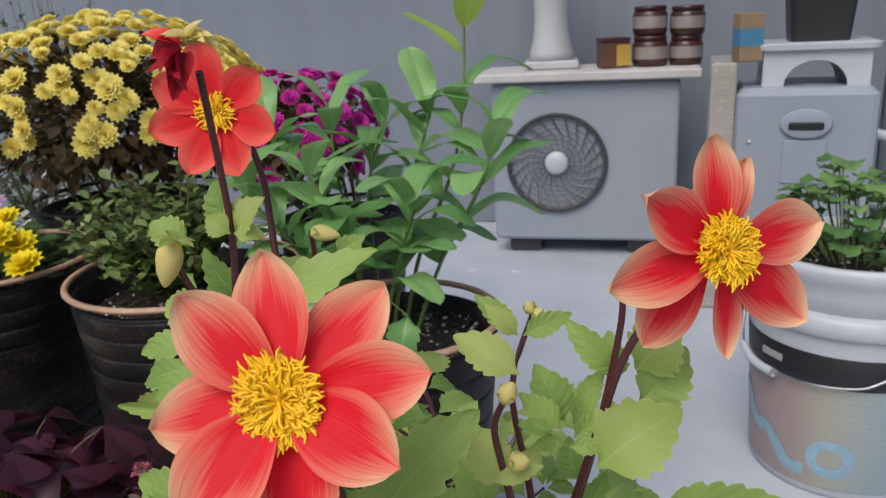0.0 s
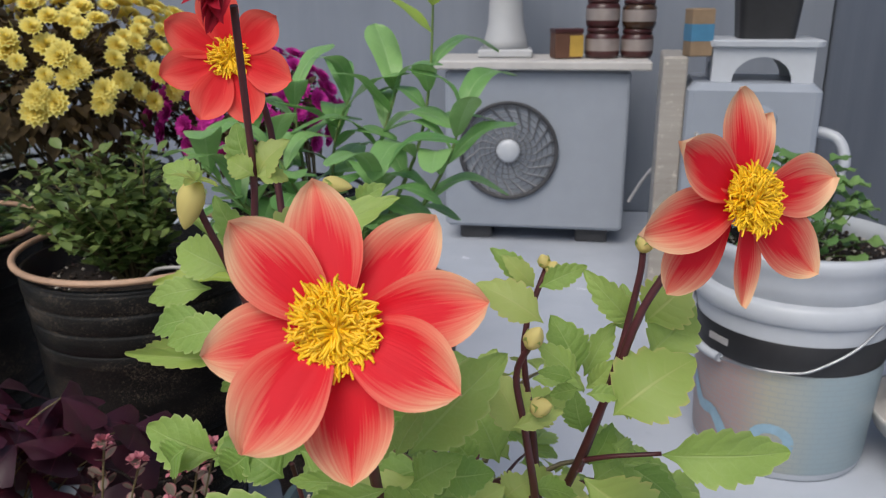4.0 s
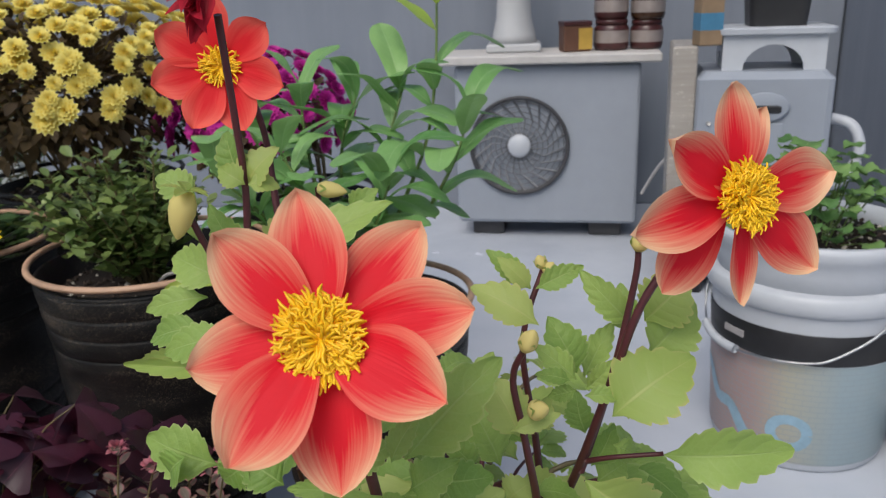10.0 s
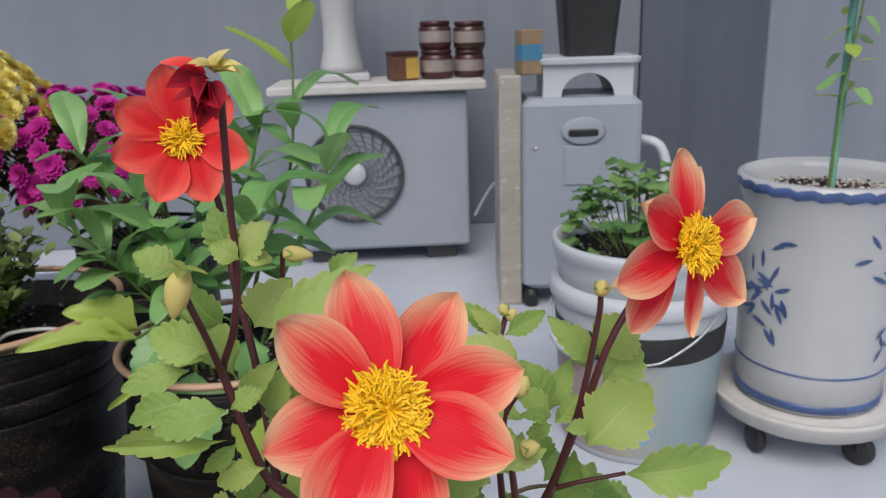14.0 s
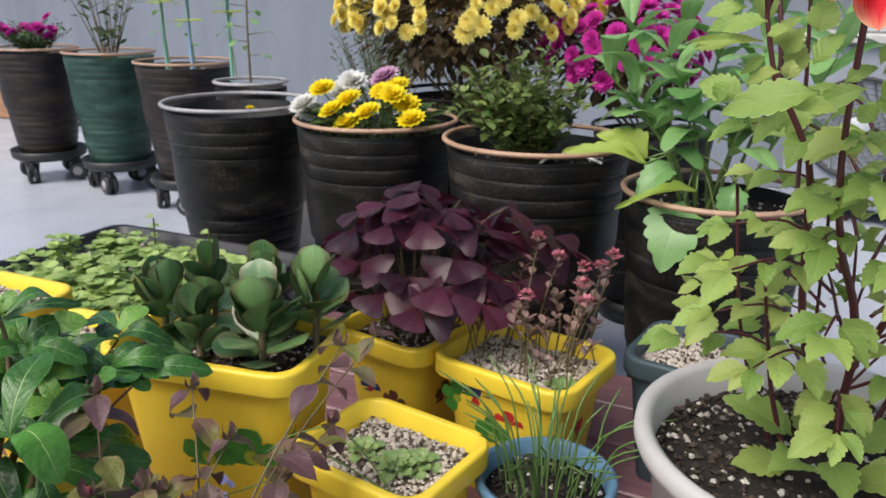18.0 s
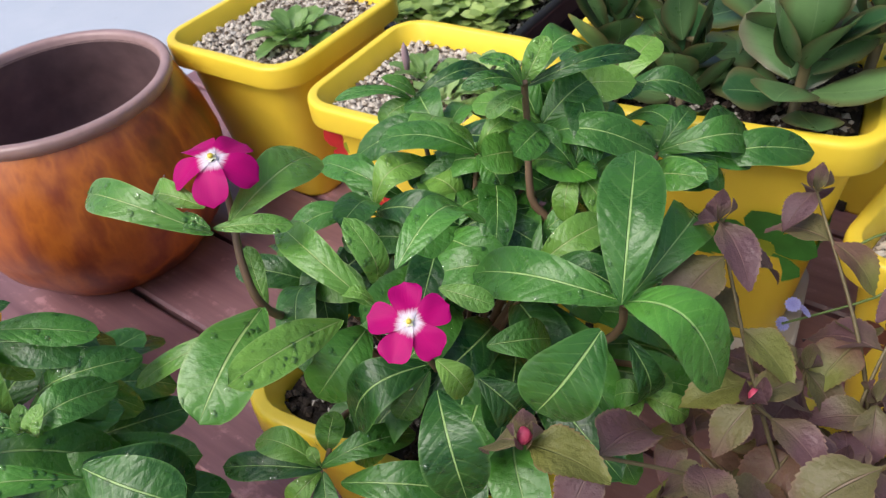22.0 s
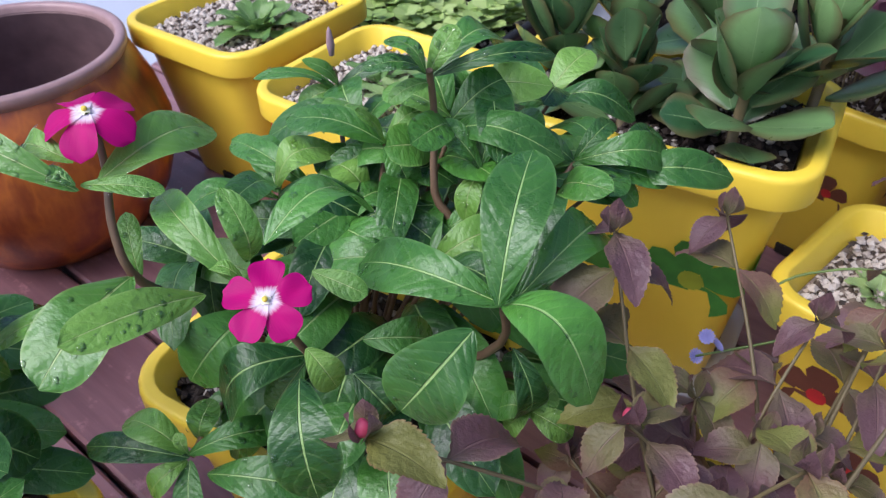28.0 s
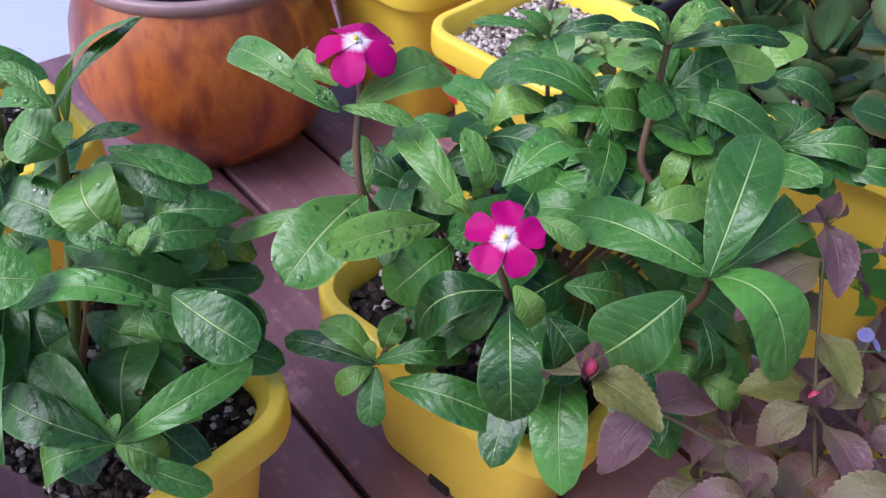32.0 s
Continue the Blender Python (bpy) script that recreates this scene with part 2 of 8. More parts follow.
def floor_mat():
    m = Nodes("painted_roof_floor")
    co = m.coord()
    big, mid, fine = m.noise(0.7, 5, co), m.noise(5.0, 6, co), m.noise(90.0, 3, co)
    f = m.math("ADD", m.math("MULTIPLY", big, 0.65), m.math("MULTIPLY", mid, 0.35))
    base = m.ramp(f, [(0.32, (0.43, 0.465, 0.535)), (0.5, (0.5, 0.535, 0.60)), (0.68, (0.56, 0.585, 0.645))])
    stain = m.ramp(m.noise(14.0, 6, co), [(0.66, (0, 0, 0)), (0.8, (1, 1, 1))])
    m.color(m.mix(m.math("MULTIPLY", stain, 0.35), base, (0.3, 0.31, 0.33)))
    m.set(Roughness=m.math("MULTIPLY_ADD", mid, 0.25, 0.1))
    m.bump(m.math("ADD", mid, m.math("MULTIPLY", fine, 0.12)), 0.12, 0.006)
    return m.mat


def wall_mat():
    m = Nodes("painted_wall_grey")
    co = m.coord()
    big, fine = m.noise(1.6, 6, co), m.noise(140.0, 4, co)
    mp = m.n("Mapping")
    mp.inputs["Scale"].default_value = (7, 7, 0.6)
    m.link(co, mp.inputs["Vector"])
    drip = m.noise(1.5, 5, mp.outputs[0])
    f = m.math("ADD", m.math("MULTIPLY", big, 0.55), m.math("MULTIPLY", drip, 0.45))
    m.color(m.ramp(f, [(0.3, (0.165, 0.185, 0.225)), (0.7, (0.23, 0.255, 0.30))]))
    m.set(Roughness=0.7)
    m.bump(m.math("ADD", fine, m.math("MULTIPLY", big, 0.6)), 0.3, 0.003)
    return m.mat


def wood_mat(name, dark, light):
    m = Nodes(name)
    co = m.coord()
    cmb = m.n("CombineXYZ")
    m.link(m.math("MULTIPLY", m.random(), 20.0), cmb.inputs[1])
    va = m.n("VectorMath")
    m.link(co, va.inputs[0])
    m.link(cmb.outputs[0], va.inputs[1])
    mp = m.n("Mapping")
    mp.inputs["Scale"].default_value = (2.0, 26, 26)
    m.link(va.outputs[0], mp.inputs["Vector"])
    grain = m.noise(2.2, 7, mp.outputs[0], 0.65)
    wet = m.noise(4.5, 4, va.outputs[0])
    tone = m.math("ADD", m.math("MULTIPLY", grain, 0.55), m.math("MULTIPLY_ADD", m.random(), 0.2, m.math("MULTIPLY", wet, 0.3)))
    col = m.ramp(tone, [(0.3, dark), (0.75, light)])
    worn = m.ramp(m.math("MULTIPLY", m.noise(38.0, 6, va.outputs[0], 0.7), m.math("ADD", grain, 0.45)), [(0.56, (0, 0, 0)), (0.68, (1, 1, 1))])
    m.color(m.mix(m.math("MULTIPLY", worn, 0.4), col, tuple(min(1, v * 1.9) for v in light)))
    m.set(Roughness=m.math("MULTIPLY_ADD", wet, 0.5, 0.12))
    m.bump(grain, 0.25, 0.0015)
    return m.mat


FLOOR, WALL = floor_mat(), wall_mat()
DECK = wood_mat("wet_deck_board", (0.14, 0.064, 0.074), (0.34, 0.185, 0.2))
YELLOW = plain("yellow_plastic", (0.93, 0.68, 0.055), 0.36, 0, 22, 0.08, 0.06)
DARKPOT = pot_mat("dark_glaze", (0.0078, 0.0078, 0.0078), (0.13, 0.1, 0.075), 0.45)
BROWNPOT = pot_mat("brown_glaze", (0.021, 0.015, 0.013), (0.13, 0.085, 0.065))
GREENPOT = pot_mat("green_glaze", (0.022, 0.062, 0.045), (0.12, 0.17, 0.13))
RIMTAN = plain("worn_tan_rim", (0.46, 0.29, 0.19), 0.5, 0, 60, 0.35, 0.3)
RIMGREY = plain("worn_grey_rim", (0.38, 0.36, 0.36), 0.5, 0, 60, 0.3, 0.3)
SOIL = plain("damp_soil", (0.022, 0.015, 0.012), 0.95, 0, 120, 0.6, 0.9, 0.006)
GRITSOIL = plain("gritty_soil", (0.27, 0.215, 0.165), 0.95, 0, 160, 0.6, 0.9, 0.005)
PERLITE = grit_mat("perlite_grains", [(0.0, (0.03, 0.022, 0.017)), (0.2, (0.13, 0.09, 0.06)), (0.3, (0.6, 0.52, 0.43)), (0.65, (0.78, 0.71, 0.62)), (1.0, (0.56, 0.48, 0.4))])
BARK = grit_mat("soil_crumbs", [(0.0, (0.012, 0.009, 0.007)), (0.55, (0.035, 0.022, 0.015)), (0.76, (0.07, 0.045, 0.033)), (0.86, (0.5, 0.46, 0.4)), (1.0, (0.64, 0.6, 0.54))])
BLACKPL = plain("black_plastic", (0.018, 0.018, 0.02), 0.45, 0, 50, 0.3, 0.15)
WHITEPL = plain("white_plastic", (0.5, 0.525, 0.565), 0.4, 0, 25, 0.08, 0.08)
GREYWHITE = plain("pale_grey_pot", (0.52, 0.5, 0.48), 0.6, 0, 25, 0.15, 0.2)
BLUEPL = plain("blue_plastic", (0.12, 0.25, 0.38), 0.45, 0, 30, 0.2, 0.1)
SLATEPL = plain("slate_plastic", (0.055, 0.085, 0.1), 0.5, 0, 30, 0.25, 0.1)
ACGREY = plain("enamelled_steel_grey", (0.305, 0.335, 0.385), 0.45, 0, 14, 0.07, 0.05)
ACDARK = plain("dark_grille", (0.05, 0.05, 0.055), 0.5)
CERAMIC = plain("white_ceramic", (0.46, 0.465, 0.475), 0.22, 0, 18, 0.06, 0.04)
COBALT = plain("cobalt_glaze", (0.06, 0.10, 0.24), 0.25, 0, 40, 0.4, 0.05)
STEEL = plain("galvanised_wire", (0.45, 0.46, 0.48), 0.35, 0.9)


# ---- mesh helpers ----
def mesh(name, verts, faces, mat, smooth=True, uvs=None, midx=None):
    me = bpy.data.meshes.new(name)
    me.from_pydata([tuple(v) for v in verts], [], faces)
    for mm in mat if isinstance(mat, (list, tuple)) else [mat]:
        me.materials.append(mm)
    if smooth:
        me.polygons.foreach_set("use_smooth", [True] * len(me.polygons))
    if midx is not None:
        me.polygons.foreach_set("material_index", midx)
    if uvs is not None:
        lay = me.uv_layers.new(name="UVMap")
        flat = np.array([uvs[l.vertex_index] for l in me.loops], "f").ravel()
        lay.data.foreach_set("uv", flat)
    me.update()
    return me


def part(name, me, parent=None, label="", m=None):
    """Links a mesh as one object, under a thing or a part where one is given."""
    ob = new(name, me)
    if parent is not None:
        ob.parent = parent
    if m is not None:
        ob.matrix_basis = m
    if label:
        tagged(ob, label)
    return ob


def thing(name, at, label, category, group="", kind=""):
    ob = new(name)
    ob.empty_display_size = 0.05
    ob.matrix_basis = at if isinstance(at, Matrix) else Matrix.Translation(at)
    return tagged(ob, label, category, group, kind)


def lathe(profile, seg=40, wob=0.0, seed=0, ridge=None):
    """Revolves (radius, z) round the z axis. A radius of 0 closes the end."""
    vs, fs, rows = [], [], []
    rng = random.Random(seed)
    for r, z in profile:
        if r <= 1e-6:
            rows.append([len(vs)])
            vs.append((0, 0, z))
        else:
            row = []
            for i in range(seg):
                a = 2 * math.pi * i / seg
                k = r * (1 + wob * math.sin(3 * a + 0.4) + wob * 0.4 * rng.uniform(-1, 1))
                row.append(len(vs))
                vs.append((k * math.cos(a), k * math.sin(a), z))
            rows.append(row)
    for a, b in zip(rows, rows[1:]):
        if len(a) == 1 and len(b) == 1:
            continue
        for i in range(seg):
            j = (i + 1) % seg
            if len(a) == 1:
                fs.append((a[0], b[j], b[i]))
            elif len(b) == 1:
                fs.append((a[i], a[j], b[0]))
            else:
                fs.append((a[i], a[j], b[j], b[i]))
    return vs, fs


def rrect(w, d, r, n=5):
    """A rounded rectangle's outline."""
    out = []
    for cx, cy, a0 in ((w / 2 - r, d / 2 - r, 0), (-w / 2 + r, d / 2 - r, 90), (-w / 2 + r, -d / 2 + r, 180), (w / 2 - r, -d / 2 + r, 270)):
        for i in range(n + 1):
            a = radians(a0 + 90 * i / n)
            out.append((cx + r * math.cos(a), cy + r * math.sin(a)))
    return out


def loft(rings, close_start=True, close_end=False):
    """Joins closed outlines of equal count, each a list of 3D points."""
    vs, fs, n = [], [], len(rings[0])
    for ring in rings:
        vs += ring
    for k in range(len(rings) - 1):
        for i in range(n):
            j = (i + 1) % n
            fs.append((k * n + i, k * n + j, (k + 1) * n + j, (k + 1) * n + i))
    if close_start:
        fs.append(tuple(reversed(range(n))))
    if close_end:
        fs.append(tuple(range((len(rings) - 1) * n, len(rings) * n)))
    return vs, fs


def box(w, d, h, bev=0.004, z0=0.0):
    """A box with bevelled edges, resting at z0."""
    b = min(bev, w / 3, d / 3, h / 3)
    rings = []
    for z, ins in ((z0, b), (z0 + b, 0), (z0 + h - b, 0), (z0 + h, b)):
        rings.append([(x, y, z) for x, y in rrect(w - 2 * ins, d - 2 * ins, b * 1.01, 2)])
    return loft(rings, True, True)


def tube(pts, radii, seg=7):
    pts = [Vector(p) for p in pts]
    if isinstance(radii, (int, float)):
        radii = [radii] * len(pts)
    vs, fs = [], []
    ref = Vector((0.3, 0.2, 1)).normalized()
    for i, p in enumerate(pts):
        d = (pts[min(i + 1, len(pts) - 1)] - pts[max(i - 1, 0)]).normalized()
        u = d.cross(ref)
        if u.length < 0.05:
            u = d.cross(Vector((1, 0, 0)))
        u.normalize()
        v = d.cross(u)
        for k in range(seg):
            a = 2 * math.pi * k / seg
            vs.append(p + (u * math.cos(a) + v * math.sin(a)) * radii[i])
    for i in range(len(pts) - 1):
        for k in range(seg):
            j = (k + 1) % seg
            fs.append((i * seg + k, i * seg + j, (i + 1) * seg + j, (i + 1) * seg + k))
    fs.append(tuple(range(seg)))
    fs.append(tuple(reversed(range((len(pts) - 1) * seg, len(pts) * seg))))
    return vs, fs


def curve(pts, n=6):
    """Points along a smooth line through the given ones."""
    P = [Vector(p) for p in pts]
    out = []
    for i in range(len(P) - 1):
        a, b, c, d = P[max(i - 1, 0)], P[i], P[i + 1], P[min(i + 2, len(P) - 1)]
        for k in range(n):
            t = k / n
            out.append(0.5 * ((2 * b) + (c - a) * t + (2 * a - 5 * b + 4 * c - d) * t * t + (3 * b - a - 3 * c + d) * t ** 3))
    out.append(P[-1])
    return out


def join(*pieces):
    vs, fs = [], []
    for v, f in pieces:
        o = len(vs)
        vs += [tuple(x) for x in v]
        fs += [tuple(i + o for i in q) for q in f]
    return vs, fs


def aim(base, d, up=(0, 0, 1), s=1.0):
    """A pose whose y axis runs along d from base, with z as near to up as it can be."""
    y = Vector(d).normalized()
    x = y.cross(Vector(up))
    if x.length < 1e-3:
        x = y.cross(Vector((1, 0.3, 0)))
    x.normalize()
    z = x.cross(y)
    return Matrix.Translation(base) @ Matrix((x, y, z)).transposed().to_4x4() @ Matrix.Scale(s, 4)


def blade(L, W, wide=0.5, fold=0.2, droop=0.2, wave=0.0, teeth=0, tooth=0.0, point=1.0, nu=6, nv=12, seed=0, blunt=0.0):
    """A leaf or petal along +y: verts, faces, uvs. wide: where it is widest; fold: how far its sides rise; droop: how far its tip sinks."""
    rng = random.Random(seed)
    ph = rng.uniform(0, 6)
    vs, fs, uvs = [], [], []
    for j in range(nv + 1):
        v = j / nv
        s = v ** (math.log(0.5) / math.log(wide))
        half = W / 2 * max(0.0, math.sin(math.pi * s)) ** (0.75 * point)
        half = half * (1 - blunt) + blunt * W / 2 * min(1, (4 * v) ** 0.7) * (1 - v ** 9) ** 0.5
        if teeth and 0 < j < nv:
            half *= 1 + tooth * (1 if j % 2 else -1)
        for i in range(nu + 1):
            u = i / nu * 2 - 1
            x = u * half
            z = fold * abs(x) - droop * L * v * v + wave * W * math.sin(v * 9 + ph + (2 if u > 0 else 0)) * u * u
            vs.append((x, L * v * (1 - 0.12 * droop * v), z))
            uvs.append((i / nu, v))
    for j in range(nv):
        for i in range(nu):
            a = j * (nu + 1) + i
            fs.append((a, a + 1, a + nu + 2, a + nu + 1))
    return vs, fs, uvs


def blade_mesh(name, mat, *args, **kw):
    vs, fs, uvs = blade(*args, **kw)
    return mesh(name, vs, fs, mat, True, uvs)


def grains(name, mat, inside, count, size, z, seed, parent, stack=0.006):
    """Loose grains, strewn over the area that inside() gives, as one mesh."""
    rng = random.Random(seed)
    vs, fs = [], []
    for _ in range(count):
        x, y = inside(rng)
        s = size * rng.uniform(0.5, 1.3)
        o = len(vs)
        zz = z + rng.uniform(0, stack)
        a = rng.uniform(0, 6.28)
        ca, sa = math.cos(a) * s, math.sin(a) * s
        h = s * rng.uniform(0.5, 0.9)
        vs += [(x + ca, y + sa, zz), (x - sa * 0.8, y + ca * 0.8, zz + h * 0.2), (x - ca, y - sa, zz), (x + sa * 0.9, y - ca * 0.9, zz - h * 0.1), (x + ca * 0.2, y, zz + h), (x, y, zz - h)]
        for k in range(4):
            fs += [(o + k, o + (k + 1) % 4, o + 4), (o + (k + 1) % 4, o + k, o + 5)]
    ob = part(name, mesh(name, vs, fs, mat, False), parent)
    return tagged(ob, kind="stuff")


# ---- floor, walls, deck ----
def structure(name, me, label, category):
    return tagged(part(name, me), label, category, "", "structure")


structure("floor", mesh("floor", [(-9, -7, 0), (7, -7, 0), (7, 7, 0), (-9, 7, 0), (-9, -7, -0.2), (7, -7, -0.2), (7, 7, -0.2), (-9, 7, -0.2)], [(0, 1, 2, 3), (7, 6, 5, 4), (0, 4, 5, 1), (1, 5, 6, 2), (2, 6, 7, 3), (3, 7, 4, 0)], FLOOR, False), "glossy pale blue-grey painted roof floor with faint stains", "floor")


def wall(name, x0, x1, y0, y1, h, label):
    v, f = box(x1 - x0, y1 - y0, h, 0.006)
    return structure(name, mesh(name, [(a + (x0 + x1) / 2, b + (y0 + y1) / 2, c) for a, b, c in v], f, WALL, False), label, "wall")


wall("wall_north", -8.5, 1.49, 3.8, 4.0, 1.75, "grey painted parapet wall behind the pots")
wall("wall_east", 1.5, 1.75, 2.76, 4.0, 2.6, "grey painted wall pier beside the appliance")
wall("wall_east_return", 1.76, 6.5, 2.95, 3.15, 2.6, "darker set-back grey painted wall")
wall("wall_west", -8.7, -8.51, -6.5, 4.0, 1.2, "plain grey parapet wall closing the roof")

deck = thing("wooden_deck", (0, 0, 0), "low platform of wet reddish-brown wooden boards", "deck", "", "structure")
DX0, DX1, DZ = -1.27, 0.46, 0.16
bv, bf = box(DX1 - DX0, 0.109, 0.024, 0.003)
BOARD = mesh("board", bv, bf, DECK, False)
k = 0
yb = 0.378 - 0.115 * 7 + 0.0575
while yb < 1.42:
    part("board", BOARD, deck, "", Matrix.Translation(((DX0 + DX1) / 2 + 0.004 * (k % 3 - 1), yb, DZ - 0.024)))
    yb += 0.115
    k += 1
jv, jf = box(0.06, 1.86, 0.10, 0.004)
JOIST = mesh("joist", jv, jf, DECK, False)
for x in (-1.2, -0.8, -0.4, 0.0, 0.39):
    part("joist", JOIST, deck, "", Matrix.Translation((x, 0.49, 0.035)))
kv, kf = box(0.06, 0.06, 0.035, 0.003)
FOOT = mesh("deck_foot", kv, kf, DECK, False)
for x in (-1.2, -0.4, 0.39):
    for y in (-0.35, 0.5, 1.35):
        part("deck_foot", FOOT, deck, "", Matrix.Translation((x, y, 0)))


# ---- pots ----
def square_pot(name, cx, cy, w, d, z0, h, rot, mat, label, soilmat=PERLITE, group="", seed=1, lip=0.012, feet=True, soil_drop=0.022, category="planter"):
    """A tapered rectangular planter with a rolled lip, filled with soil. Returns the thing and its local soil height."""
    th = thing(name, pose(cx, cy, z0, 0, 0, rot), label, category, group)
    r = min(w, d) * 0.17
    rings = []

    def ring(k, z, ins=0.0):
        rings.append([(x, y, z) for x, y in rrect((w - 2 * lip) * k - 2 * ins, (d - 2 * lip) * k - 2 * ins, max(r * k - ins, 0.004), 6)])

    ring(0.74, 0.0)
    ring(0.755, 0.004)
    ring(0.97, h - 0.03)
    ring(0.975, h - 0.026)
    ow, od = w, d
    for ins, z in ((0.0075, -0.0262), (0.0012, -0.026), (0.0004, -0.0255), (0.0, -0.0242), (0.0, -0.005), (0.0003, -0.003), (0.0012, -0.0012), (0.0028, -0.0003), (0.0045, 0.0), (0.0095, 0.0), (0.0105, -0.0004), (0.011, -0.0015)):
        rings.append([(x, y, h + z) for x, y in rrect(ow - 2 * ins, od - 2 * ins, r + 0.006 - ins, 6)])
    ring(0.97, h - 0.012, 0.002)
    ring(0.93, h - 0.06, 0.002)
    v, f = loft(rings, True, False)
    part("pot_body", mesh("pot_body", v, f, mat), th)
    sw, sd = (w - 2 * lip) * 0.93, (d - 2 * lip) * 0.93
    zs = h - soil_drop
    sv = [(x, y, zs) for x, y in rrect(sw, sd, r * 0.85, 6)]
    sv2 = [(x * 0.93, y * 0.93, zs - 0.03) for x, y, _ in sv]
    v, f = loft([sv2, sv], True, True)
    part("soil", mesh("soil", v, f, GRITSOIL if soilmat is PERLITE else SOIL, False), th)

    def inside(rng):
        return rng.uniform(-sw / 2 + 0.004, sw / 2 - 0.004), rng.uniform(-sd / 2 + 0.004, sd / 2 - 0.004)

    grains("perlite", soilmat, inside, int((1500 if soilmat is PERLITE else 900) * w * d / 0.03), 0.0036, zs, seed, th)
    if feet:
        fv, ff = box(0.02, 0.006, 0.012, 0.001)
        N = mesh("drain_notch", fv, ff, SOIL, False)
        for a in (0, 90, 180, 270):
            half = ((d if a % 180 == 0 else w) - 2 * lip) * 0.37
            part("drain_notch", N, th, "", pose(0, 0, 0.001, 0, 0, a) @ Matrix.Translation((0, -half - 0.0015, 0)))
    return th, zs


def decal(parent, x, y, z, size, mat, tilt_dir, seed=0, petals=5, name="painted_flower"):
    """A flat painted flower on a pot's side: petals round a hub. tilt_dir: the side's heading in degrees."""
    vs, fs = [], []
    rng = random.Random(seed)
    for k in range(petals):
        a = 2 * math.pi * k / petals + 0.3 + rng.uniform(-0.07, 0.07)
        o = len(vs)
        c = (0.56 * size * math.cos(a), 0.56 * size * math.sin(a))
        n = 10
        for i in range(n):
            b = 2 * math.pi * i / n
            lx, ly = 0.43 * size * math.cos(b) * (1 - 0.12 * (abs(b) < 0.1)), 0.33 * size * math.sin(b) * (1.1 + 0.35 * math.cos(b))
            vs.append((c[0] + lx * math.cos(a) - ly * math.sin(a), c[1] + lx * math.sin(a) + ly * math.cos(a), 0.0004 + 0.0002 * (k % 2)))
        fs.append(tuple(range(o, o + n)))
    o = len(vs)
    for i in range(10):
        b = 2 * math.pi * i / 10
        vs.append((0.24 * size * math.cos(b), 0.24 * size * math.sin(b), 0.001))
    fs.append(tuple(range(o, o + 10)))
    mats = mat if isinstance(mat, list) else [mat, mat]
    me = mesh(name, vs, fs, mats, False, None, [0] * petals + [1])
    m = Matrix.Translation((x, y, z)) @ pose(0, 0, 0, 0, 0, tilt_dir) @ pose(0, 0, 0, 90 + 7.5, 0, 0)
    return part(name, me, parent, "", m)


def side_decals(th, w, d, h, specs, lip=0.012):
    """Painted flowers on the four sides: (side, along -1..1, height 0..1, size, materials)."""
    for n, (side, u, vz, size, mat) in enumerate(specs):
        k = 0.75 + 0.22 * vz
        hw, hd = (w - 2 * lip) * k / 2, (d - 2 * lip) * k / 2
        z = h * vz
        if side == "front":
            decal(th, u * hw, -hd - 0.0012, z, size, mat, 0, n)
        elif side == "right":
            decal(th, hw + 0.0012, u * hd, z, size, mat, 90, n)
        elif side == "left":
            decal(th, -hw - 0.0012, -u * hd, z, size, mat, -90, n)


P_GREEN = plain("green_paint", (0.06, 0.24, 0.035), 0.5, 0, 60, 0.5)
P_LIME = plain("lime_paint", (0.35, 0.42, 0.03), 0.5, 0, 60, 0.3)
P_RED = plain("red_paint", (0.55, 0.03, 0.03), 0.5, 0, 60, 0.3)
P_BLUE = plain("blue_paint", (0.04, 0.06, 0.2), 0.5, 0, 60, 0.3)
P_BROWN = plain("brown_paint", (0.17, 0.06, 0.035), 0.5, 0, 60, 0.3)
GR, RD, BL, BR = [P_GREEN, P_LIME], [P_RED, P_LIME], [P_BLUE, P_RED], [P_BROWN, P_RED]


